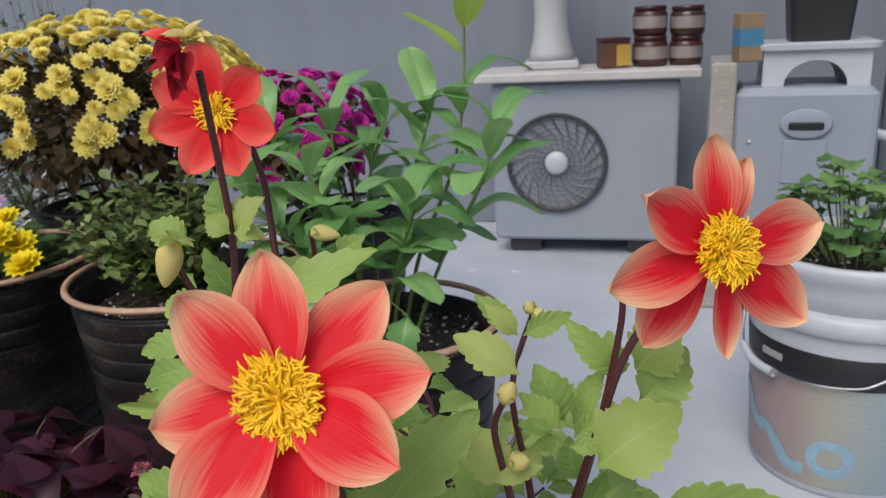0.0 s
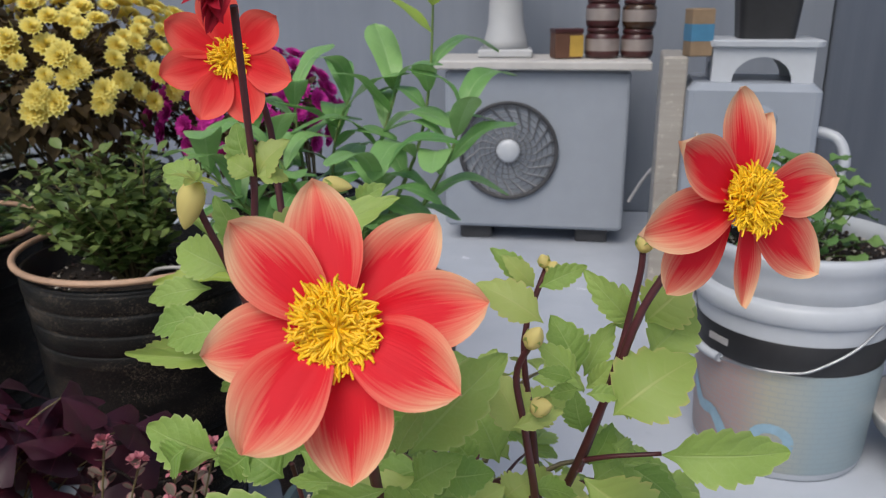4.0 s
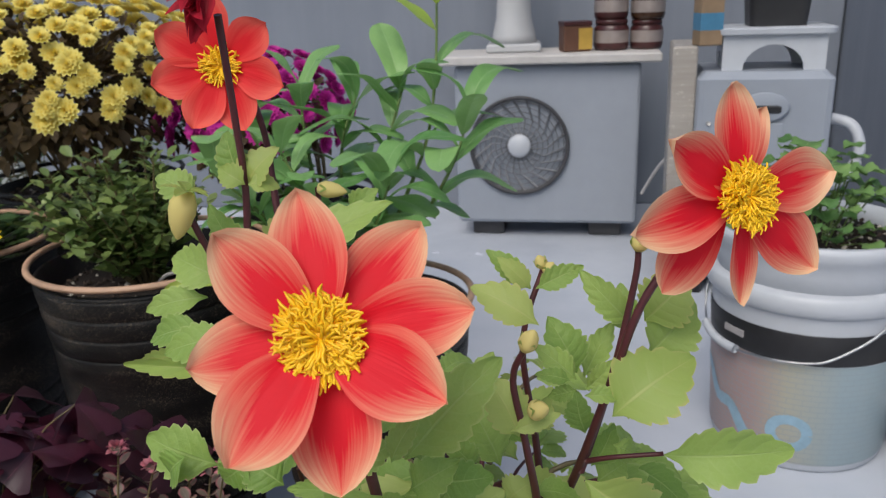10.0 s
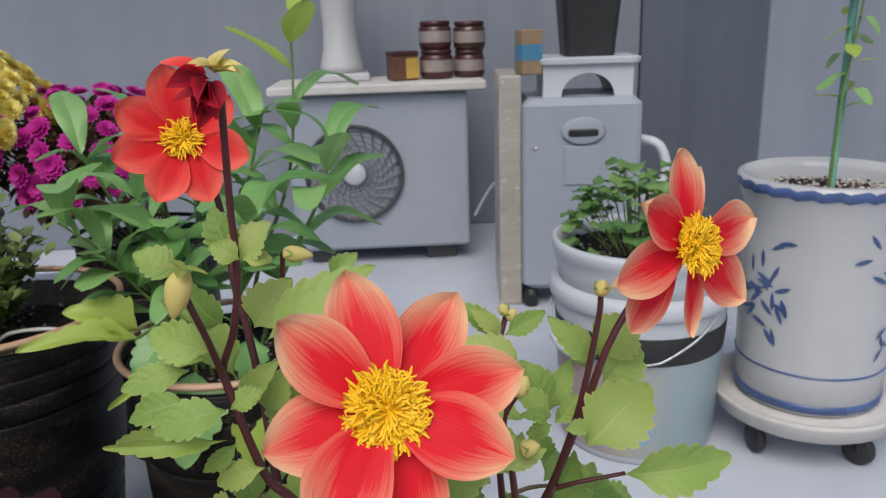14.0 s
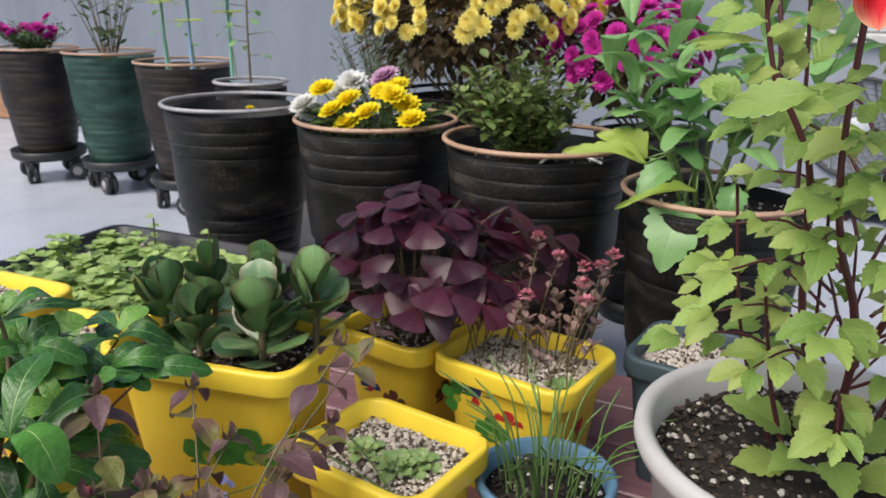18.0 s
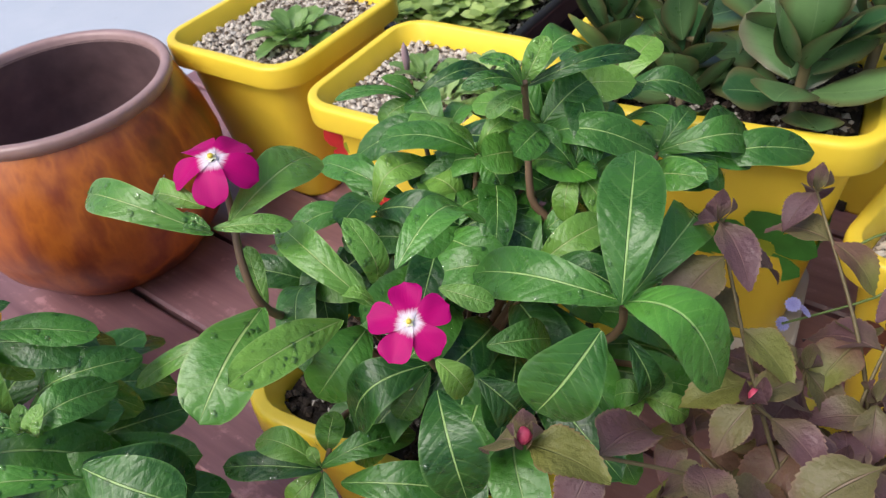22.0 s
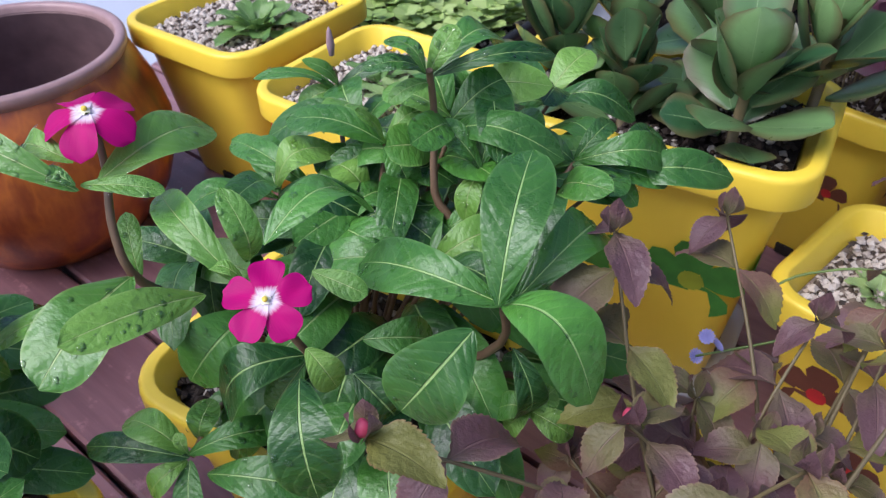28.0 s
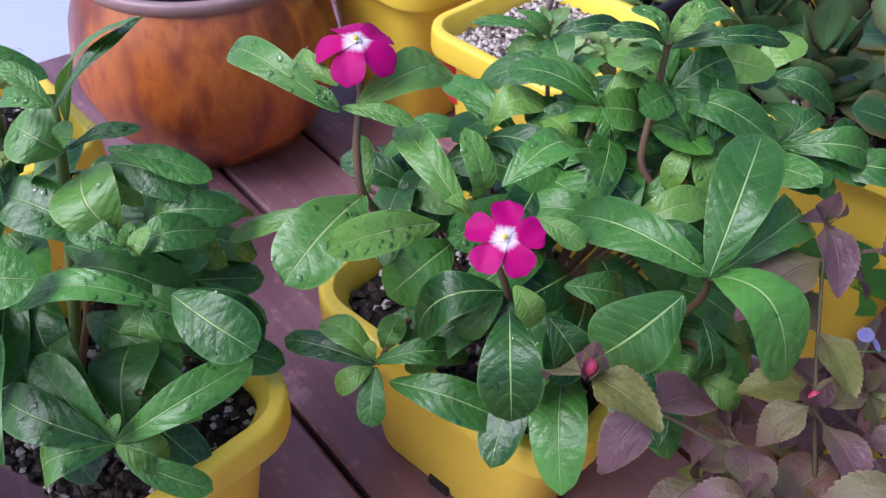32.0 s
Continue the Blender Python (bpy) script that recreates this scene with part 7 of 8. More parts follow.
def sprig_plant(label, base, tips, seed):
    th = thing("purple_leaved_plant", (0, 0, 0), label, "foliage plant", "purple-leaved plants")
    rng = random.Random(seed)
    for n, (tip, pairs, pink) in enumerate(tips):
        b = Vector(base) + Vector((rng.uniform(-0.025, 0.025), rng.uniform(-0.025, 0.025), 0))
        t = Vector(tip)
        mid = b * 0.5 + t * 0.5 + Vector((rng.uniform(-0.008, 0.008), rng.uniform(-0.008, 0.008), 0.015))
        P = curve([b, mid, t], 8)
        part("stem", mesh("stem", *tube(P, [0.0015 - 0.0008 * i / (len(P) - 1) for i in range(len(P))], 6), ST_BROWN), th)
        for k in range(pairs):
            p = P[-1 - int(k * len(P) * 0.62 / max(pairs, 1))]
            for s in (0, 1):
                a = n * 1.3 + k * 1.57 + s * math.pi + rng.uniform(-0.3, 0.3)
                d = Vector((math.cos(a), math.sin(a), rng.uniform(-0.9, 0.1)))
                olive = rng.random() < 0.06 + 0.14 * k
                part("leaf", (PO if olive else PL)[rng.randrange(3)], th, "", aim(p, d, (0, 0, 1), rng.uniform(0.7, 1.08) * (0.82 if k == 0 else 1.0)))
        for s in range(3):
            a = s * 2.1 + n
            part("leaf", PL[s], th, "", aim(t, (math.cos(a) * 0.5, math.sin(a) * 0.5, 1), (math.cos(a), math.sin(a), 0.2), 0.35))
        if pink:
            v, f = lathe([(0, -0.004), (0.002, -0.002), (0.003, 0.001), (0.002, 0.004), (0, 0.0045)], 12, 0.08, n)
            part("pink_bud", mesh("pink_bud", v, f, P_PINK), th, "small pink flower bud", Matrix.Translation(t + Vector((0, 0, 0.004))))
    return th


sprig_plant("purple and olive leaved sprigs with small pink buds", (-0.19, 0.485, Z_P1 - 0.004), [((-0.301, 0.375, 0.484), 3, True), ((-0.246, 0.472, 0.440), 3, True), ((-0.288, 0.521, 0.492), 4, False), ((-0.209, 0.367, 0.455), 3, False), ((-0.235, 0.406, 0.445), 3, False), ((-0.19, 0.55, 0.400), 3, False), ((-0.265, 0.60, 0.465), 3, False), ((-0.139, 0.65, 0.514), 3, False), ((-0.205, 0.579, 0.443), 2, False), ((-0.178, 0.468, 0.472), 2, False), ((-0.175, 0.62, 0.410), 3, False), ((-0.28, 0.49, 0.370), 3, False), ((-0.237, 0.530, 0.410), 3, False), ((-0.178, 0.764, 0.470), 3, False), ((-0.187, 0.700, 0.400), 3, False), ((-0.168, 0.560, 0.370), 3, False), ((-0.203, 0.527, 0.410), 3, False), ((-0.203, 0.481, 0.410), 3, False), ((-0.262, 0.43, 0.400), 3, False), ((-0.256, 0.533, 0.390), 3, False)], 5)
sprig_plant("taller purple-leaved plant with bare woody stems", (-0.2, 0.13, Z_P0 - 0.004), [((-0.28, 0.139, 0.626), 3, False), ((-0.29, 0.174, 0.618), 3, False), ((-0.286, 0.196, 0.557), 3, False), ((-0.291, 0.169, 0.55), 3, False), ((-0.25, 0.221, 0.534), 3, False), ((-0.262, 0.185, 0.59), 3, False)], 6)

# kalanchoe in the large planter
K_LEAF = leaf_mat("kalanchoe_leaf", (0.026, 0.085, 0.03), (0.175, 0.31, 0.11), (0.23, 0.36, 0.15), 0.015, 0.3, 0, (0.11, 0.10, 0.04), 0.75, 0.0, 0.1)
KM = [mesh("leaf", *(lambda q: (q[0], q[1]))(fleshy(0.068, 0.06, 0.005, 0.64, 0.2, b, scallop=0.03)), K_LEAF, True, fleshy(0.07, 0.062, 0.005, 0.64, 0.12, b)[2]) for b in (-0.05, 0.15, 0.3)]
KAL = thing("kalanchoe", (0, 0, 0), "dense kalanchoe with thick rounded dark green leaves", "succulent")
rng = random.Random(8)
for cx, cy, cz, n in ((-0.322, 0.757, 0.43, 19), (-0.40, 0.742, 0.408, 15), (-0.29, 0.812, 0.445, 13), (-0.36, 0.81, 0.44, 14), (-0.462, 0.752, 0.425, 17), (-0.435, 0.805, 0.435, 13)):
    part("stem", mesh("stem", *tube([(cx, cy, Z_YB - 0.005), (cx + 0.004, cy, cz + 0.05)], 0.004, 8), ST_BROWN), KAL)
    for i in range(n):
        a, lv = i * 2.4 + cx * 30, i / n
        el = 0.32 + 1.0 * lv + rng.uniform(-0.3, 0.25)
        d = Vector((math.cos(a) * math.cos(el), math.sin(a) * math.cos(el), math.sin(el)))
        b = Vector((cx, cy, cz - 0.018 + 0.06 * lv)) + d * 0.01
        part("leaf", KM[i % 3], KAL, "", aim(b, d, (-math.cos(a) * 0.8 + rng.uniform(-0.4, 0.4), -math.sin(a) * 0.8 + rng.uniform(-0.4, 0.4), 0.8), rng.uniform(0.6, 0.9) * (1 - 0.2 * lv)))

# purple oxalis
O_LEAF = leaf_mat("oxalis_leaflet", (0.02, 0.0045, 0.011), (0.085, 0.016, 0.033), (0.13, 0.03, 0.055), 0.02, 0.42, 0.2, None, 0.7, 0.0)


def wedge_leaf(L, W, seed):
    """A heart-shaped leaflet, narrow at its base and notched at its broad end."""
    vs, fs, uvs, nu, nv = [], [], [], 8, 8
    for j in range(nv + 1):
        v = j / nv
        for i in range(nu + 1):
            u = i / nu * 2 - 1
            half = W / 2 * (0.04 + 0.96 * v ** 0.9)
            y = L * v * (1 - 0.12 * (1 - abs(u)) * v ** 3 - 0.22 * u ** 6 * v)
            vs.append((u * half * (1 - 0.10 * v ** 6), y, 0.2 * abs(u) * half - 0.22 * L * v * v))
            uvs.append((i / nu, v))
    for j in range(nv):
        for i in range(nu):
            a = j * (nu + 1) + i
            fs.append((a, a + 1, a + nu + 2, a + nu + 1))
    return vs, fs, uvs


OM = mesh("leaflet", *wedge_leaf(0.045, 0.062, 1)[:2], O_LEAF, True, wedge_leaf(0.045, 0.062, 1)[2])
OX = thing("purple_oxalis", (0, 0, 0), "purple oxalis with drooping three-part leaves", "foliage plant")
rng = random.Random(14)
OXC = Vector((-0.30, 1.06, Z_Y5 - 0.004))
for i in range(51):
    q, a = math.sqrt((i + 0.5) / 46), i * 2.4
    if i >= 46:
        # a few longer leaves lean out over the stonecrop
        q, a = 1.0, 0.2 + 0.1 * (i - 46)
    top = Vector([(-0.148, 1.1, 0.5), (-0.115, 1.11, 0.49), (-0.175, 1.09, 0.53), (-0.095, 1.115, 0.475), (-0.19, 1.12, 0.515)][i - 46]) if i >= 46 else Vector((-0.285 + 0.165 * q * math.cos(a), 1.06 + 0.125 * q * math.sin(a), 0.545 - 0.13 * q * q + rng.uniform(-0.03, 0.012)))
    P = curve([OXC + Vector((0.05 * q * math.cos(a), 0.05 * q * math.sin(a), 0)), OXC * 0.4 + top * 0.6 + Vector((0, 0, 0.03)), top], 5)
    lf = part("leaf_stalk", mesh("leaf_stalk", *tube(P, 0.0009, 5), ST_BROWN), OX)
    spin = rng.uniform(0, 6.28)
    for k in range(3):
        b = spin + k * 2.094
        d = Vector((math.cos(b) + 0.35 * q * math.cos(a), math.sin(b) + 0.35 * q * math.sin(a), -0.2 + rng.uniform(-0.4, 0.3)))
        part("leaflet", OM, lf, "", aim(top, d, (q * math.cos(a) + rng.uniform(-0.3, 0.3), q * math.sin(a) + rng.uniform(-0.3, 0.3), 0.9), rng.uniform(0.8, 1.12)))

# pink stonecrop
S_ROS = leaf_mat("stonecrop_leaf", (0.12, 0.10, 0.07), (0.30, 0.22, 0.17), (0.3, 0.24, 0.2), 0.01, 0.5, 0, (0.36, 0.10, 0.11), 0.6, 0.0)
S_PINK = crown_mat("stonecrop_bloom", (0.40, 0.08, 0.12), (0.62, 0.24, 0.27))
SED = thing("stonecrop", (0, 0, 0), "pinkish stonecrop with bare stems and pink flower heads", "succulent")
SLM = blade_mesh("leaf", S_ROS, 0.013, 0.009, 0.55, 0.3, -0.1, nu=4, nv=6)
rng = random.Random(15)
for i in range(35):
    b = Vector((-0.12 + rng.uniform(-0.08, 0.085), 1.03 + rng.uniform(-0.055, 0.06), Z_Y2 - 0.004))
    t = b + Vector((rng.uniform(-0.02, 0.035), rng.uniform(-0.03, 0.03), rng.uniform(0.045, 0.135)))
    if i >= 30:
        t = Vector(((-0.026, 1.085, 0.48), (-0.115, 1.05, 0.5), (-0.06, 1.07, 0.462), (-0.035, 1.065, 0.47), (-0.09, 1.06, 0.475))[i - 30])
        b = Vector((t.x * 0.6 - 0.05, t.y - 0.015, b.z))
    P = curve([b, b * 0.5 + t * 0.5 + Vector((rng.uniform(-0.01, 0.01), 0, 0.006)), t], 5)
    st = part("stem", mesh("stem", *tube(P, 0.0011, 5), ST_BROWN), SED)
    for k in range(7):
        a = k * 2.4
        part("leaf", SLM, st, "", aim(P[-1 - (k // 2)], (math.cos(a), math.sin(a), 0.5), (0, 0, 1), rng.uniform(0.7, 1.25)))
    if i % 4 == 0 and t.z > 0.41 or i >= 30:
        pl = []
        for k in range(26):
            d = Vector((rng.gauss(0, 1), rng.gauss(0, 1), abs(rng.gauss(0, 1)))).normalized()
            pl.append((t + d * 0.005 + Vector((0, 0, 0.006)), d, 1.0))
        scatter_leaves("flower_head", SED, S_PINK, pl, 0.007, 0.005, 1)
PEB = thing("pebble", (-0.08, 0.965, Z_Y2 + 0.002), "smooth pale grey pebble lying on gritty soil", "stone")
v, f = lathe([(0, -0.006), (0.012, -0.004), (0.016, 0.003), (0.011, 0.009), (0, 0.011)], 18, 0.05, 4)
part("stone", mesh("stone", [(x * 1.2, y * 0.8, z) for x, y, z in v], f, GREYWHITE), PEB)

# groundcover in the tray
T_LEAF = crown_mat("groundcover_leaf", (0.2, 0.33, 0.07), (0.5, 0.63, 0.22))
GC = thing("groundcover_plant", (0, 0, 0), "low yellow-green leafy groundcover filling a tray", "groundcover")
rng = random.Random(16)
pl = []
for i in range(250):
    x, y = rng.uniform(-0.215, 0.225), rng.uniform(-0.18, 0.125)
    m = pose(-1.0, 1.165, 0, 0, 0, 3)
    base = m @ Vector((x, y, DZ + 0.086))
    h = rng.uniform(0.015, 0.055) * (0.6 + 0.8 * noise.noise(Vector((x * 9, y * 9, 0)) + Vector((3, 3, 3))) + 0.3)
    lean = Vector((rng.uniform(-0.3, 0.3), rng.uniform(-0.3, 0.3), 1))
    top = base + lean * max(h, 0.012)
    for k in range(3):
        p = base.lerp(top, 0.4 + 0.3 * k)
        for j in range(4 if k == 2 else 2):
            a = j * (1.57 if k == 2 else 3.14) + k * 1.57 + i
            pl.append((p, Vector((math.cos(a), math.sin(a), 0.35)), rng.uniform(0.7, 1.2)))
scatter_leaves("foliage", GC, T_LEAF, pl, 0.024, 0.02, 3, wide=0.55, fold=0.2, droop=0.1)
for k, (x, y) in enumerate(((-1.235, 0.985), (-1.12, 1.33), (-0.93, 1.30))):
    st = part("stem", mesh("stem", *tube([(x, y, DZ + 0.08), (x + 0.004, y, DZ + 0.165)], 0.0016, 5), ST_GREEN), GC)
    pl = [(Vector((x + 0.002, y, DZ + 0.10 + 0.022 * (i // 4))), Vector((math.cos(i * 1.57 + i // 4), math.sin(i * 1.57 + i // 4), 0.3)), 1.1 - 0.08 * (i // 4)) for i in range(14)]
    scatter_leaves("foliage", st, T_LEAF, pl, 0.022, 0.015, 4, wide=0.55, fold=0.2, droop=0.15)


def rosette(name, label, cat, c, r, n, mat, w=0.42, rise=0.5, lay=3):
    """A small leafy rosette on the soil."""
    th = thing(name, (0, 0, 0), label, cat)
    M = blade_mesh("leaf", mat, r, r * w, 0.62, 0.3, 0.15, 0.12, 1, 0.04, 0.7, 4, 10, 7)
    for i in range(n):
        a, lv = i * 2.4, i / n
        el = 0.2 + rise * 1.6 * lv
        d = Vector((math.cos(a) * math.cos(el), math.sin(a) * math.cos(el), math.sin(el)))
        part("leaf", M, th, "", aim(Vector(c) + d * 0.004, d, (0, 0, 1), 1.05 - 0.55 * lv))
    return th


G_SEED = leaf_mat("seedling_leaf", (0.09, 0.2, 0.045), (0.2, 0.34, 0.09), (0.35, 0.46, 0.2), 0.03, 0.45, 0.15)
G_PALE = leaf_mat("pale_seedling_leaf", (0.2, 0.33, 0.10), (0.36, 0.48, 0.18), (0.45, 0.55, 0.3), 0.03, 0.45, 0.15)
rosette("leafy_rosette", "green leafy rosette growing in pale gritty soil", "seedling", (-0.875, 0.775, Z_Y3 + 0.003), 0.06, 22, G_SEED)
for k, (x, y) in enumerate(((-0.64, 0.75), (-0.60, 0.775), (-0.63, 0.80), (-0.685, 0.775))):
    rosette("seedling", "small green seedling in gritty soil", "seedling", (x, y, Z_Y4 + 0.003), 0.045, 12, G_SEED if k % 2 else G_PALE)
for k, (x, y) in enumerate(((-0.15, 0.757), (-0.198, 0.768), (-0.135, 0.775))):
    rosette("seedling", "pale green seedling in gritty soil", "seedling", (x, y, Z_Y1 + 0.003), 0.024 if k else 0.03, 14, G_PALE, 0.6)
rosette("seedling", "pale green seedling beside the stonecrop", "seedling", (-0.05, 0.985, Z_Y2 + 0.003), 0.026, 12, G_PALE, 0.6)

# chives
CH_M = crown_mat("chive_leaf", (0.06, 0.15, 0.035), (0.2, 0.33, 0.09))
CHV = thing("chive_clump", (0, 0, 0), "thin grassy chive leaves spilling from a blue pot", "herb")
rng = random.Random(17)
for i in range(50):
    a, q = rng.uniform(0, 6.28), 0.055 * math.sqrt(rng.random())
    b = Vector((-0.02 + q * math.cos(a), 0.85 + q * math.sin(a), DZ + 0.125))
    ln = rng.uniform(0.07, 0.17)
    o = Vector((math.cos(a) * rng.uniform(0.1, 0.7), math.sin(a) * rng.uniform(0.1, 0.7), 0))
    part("blade", mesh("blade", *tube(curve([b, b + Vector((0, 0, ln * 0.5)) + o * ln * 0.3, b + Vector((0, 0, ln * 0.72)) + o * ln], 4), [0.0011] * 8 + [0.0004], 4), CH_M), CHV)

# chrysanthemums
M_YEL = petal_mat("pale_yellow_petal", (0.9, 0.72, 0.1), (0.94, 0.84, 0.28), 0.3, 0.1, 0.7)
M_BRIGHT = petal_mat("bright_yellow_petal", (0.92, 0.7, 0.012), (0.94, 0.8, 0.03), 0.3, 0.1, 0.7)
M_WHITE = petal_mat("white_petal", (0.72, 0.7, 0.55), (0.82, 0.82, 0.8), 0.3, 0.1, 0.6)
M_LILAC = petal_mat("lilac_petal", (0.5, 0.24, 0.42), (0.66, 0.42, 0.58), 0.3, 0.1, 0.6)
M_MAG = petal_mat("deep_magenta_petal", (0.40, 0.01, 0.22), (0.62, 0.04, 0.36), 0.3, 0.1, 0.6)
M_DRY = crown_mat("dry_brown_foliage", (0.05, 0.032, 0.016), (0.17, 0.115, 0.05), 0.7)
M_GRN = crown_mat("dark_green_foliage", (0.03, 0.075, 0.022), (0.12, 0.2, 0.055))
M_OLV = crown_mat("olive_shrub_leaf", (0.05, 0.1, 0.022), (0.24, 0.31, 0.09), 0.35)
M_SILV = crown_mat("silver_leaf", (0.3, 0.33, 0.32), (0.6, 0.63, 0.6))


def pompom(name, mat, r, rows=4):
    """A double flower head: rings of petals round a dome."""
    vs, fs, uvs = [], [], []
    for k in range(rows):
        n = 13 - 2 * k
        for i in range(n):
            a = 2 * math.pi * (i + 0.5 * (k % 2)) / n
            bv, bf, bu = blade(r * (1.0 - 0.17 * k), r * 0.42, 0.65, 0.4, -0.12 + 0.05 * k, nu=2, nv=4, point=0.7, seed=i)
            m = pose(0, 0, 0.0, 0, 0, math.degrees(a)) @ pose(0, 0, 0.04 * r * k, 6 + 19 * k, 0, 0)
            o = len(vs)
            vs += [tuple(m @ Vector(p)) for p in bv]
            fs += [tuple(q + o for q in qq) for qq in bf]
            uvs += bu
    return mesh(name, vs, fs, mat, True, uvs)


def mum(label, base, centre, rx, rz, count, heads, leafmat, seed, low=-0.1, cat="flowering plant", head_up=0.35):
    """A domed chrysanthemum: stems, foliage and flower heads over a dome."""
    th = thing("chrysanthemum", (0, 0, 0), label, cat, "chrysanthemums")
    rng = random.Random(seed)
    c = Vector(centre)
    pl = []
    for i in range(14):
        a = i * 2.4
        t = c + Vector((math.cos(a) * rx * 0.7, math.sin(a) * rx * 0.7, rz * rng.uniform(-0.1, 0.4)))
        bb = Vector(base) + Vector((math.cos(a) * 0.04, math.sin(a) * 0.04, 0))
        part("stem", mesh("stem", *tube(curve([bb, bb * 0.5 + t * 0.5 + Vector((0, 0, -0.02)), t], 4), 0.0028, 5), ST_BROWN), th)
    for i in range(int(count * 9)):
        d = Vector((rng.gauss(0, 1), rng.gauss(0, 1), rng.gauss(0.25, 0.8))).normalized()
        k = rng.uniform(0.3, 0.86)
        p = c + Vector((d.x * rx * k, d.y * rx * k, d.z * rz * k - 0.02))
        pl.append((p, d + Vector((rng.uniform(-0.6, 0.6), rng.uniform(-0.6, 0.6), rng.uniform(-0.4, 0.4))), rng.uniform(0.6, 1.3)))
    scatter_leaves("foliage", th, leafmat, pl, 0.032, 0.016, 5, wide=0.5, fold=0.25, droop=0.3)
    for i in range(count):
        z = low + (1 - low) * (i + 0.5) / count
        a = i * 2.39996 + rng.uniform(-0.15, 0.15)
        q = math.sqrt(max(0.0, 1 - z * z))
        d = Vector((q * math.cos(a), q * math.sin(a), z))
        p = c + Vector((d.x * rx, d.y * rx, d.z * rz)) * rng.uniform(0.92, 1.03)
        n = (d + Vector((0, -0.15, head_up)) + Vector((rng.uniform(-0.3, 0.3), rng.uniform(-0.3, 0.3), 0))).normalized()
        me = heads[rng.randrange(len(heads))]
        x = n.cross(Vector((0.2, 1, 0.1))).normalized()
        m = Matrix.Translation(p) @ Matrix((x, n.cross(x), n)).transposed().to_4x4() @ Matrix.Scale(rng.uniform(0.75, 1.12), 4)
        part("flower", me, th, "", m)
    return th


H_YEL = [pompom("flower", M_YEL, 0.0245, 5), pompom("flower", M_YEL, 0.021, 4)]
H_MAG = [pompom("flower", M_MAG, 0.025, 3)]
mum("large domed chrysanthemum covered in pale yellow flowers over browning leaves", (-0.68, 2.02, MUM_SOIL), (-0.665, 1.98, 0.75), 0.33, 0.18, 330, H_YEL, M_DRY, 31, -0.2)
mum("magenta chrysanthemum with small flower heads", (-0.22, 2.1, MAG_SOIL), (-0.29, 2.02, 0.68), 0.185, 0.125, 100, H_MAG, M_DRY, 32, -0.5)
MIX = thing("chrysanthemum", (0, 0, 0), "mixed yellow, white and lilac chrysanthemums in a dark pot", "flowering plant", "chrysanthemums")
HB, HW, HL = pompom("flower", M_BRIGHT, 0.03, 4), pompom("flower", M_WHITE, 0.033, 4), pompom("flower", M_LILAC, 0.034, 4)
rng = random.Random(33)
pl = []
for i in range(420):
    a, q = rng.uniform(0, 6.28), 0.125 * math.sqrt(rng.random())
    pl.append((Vector((-0.70 + q * math.cos(a), 1.59 + q * math.sin(a), BLK_SOIL + rng.uniform(0.0, 0.075))), Vector((math.cos(a), math.sin(a), 0.5)), rng.uniform(0.6, 1.2)))
scatter_leaves("foliage", MIX, M_GRN, pl, 0.032, 0.018, 6, wide=0.5, fold=0.25, droop=0.3)
for n, (x, y, z, me) in enumerate(((-0.80, 1.54, 0.60, HB), (-0.75, 1.58, 0.615, HW), (-0.68, 1.60, 0.625, HL), (-0.64, 1.58, 0.61, HB), (-0.60, 1.55, 0.58, HB), (-0.72, 1.52, 0.585, HB), (-0.66, 1.50, 0.565, HB), (-0.62, 1.53, 0.60, HB), (-0.69, 1.47, 0.545, HB), (-0.82, 1.50, 0.57, HW), (-0.83, 1.53, 0.55, HW), (-0.57, 1.52, 0.555, HB), (-0.74, 1.49, 0.565, HB), (-0.79, 1.60, 0.59, HW), (-0.66, 1.56, 0.60, HB))):
    st = part("stem", mesh("stem", *tube([(-0.70 + (x + 0.70) * 0.4, 1.59 + (y - 1.59) * 0.4, BLK_SOIL), (x, y, z)], 0.0018, 5), ST_GREEN), MIX)
    nrm = Vector((0.25 * math.sin(n * 2), -0.45, 0.85)).normalized()
    xx = nrm.cross(Vector((0, 1, 0.2))).normalized()
    part("flower", me, MIX, "", Matrix.Translation((x, y, z)) @ Matrix((xx, nrm.cross(xx), nrm)).transposed().to_4x4() @ Matrix.Scale(1.12, 4))


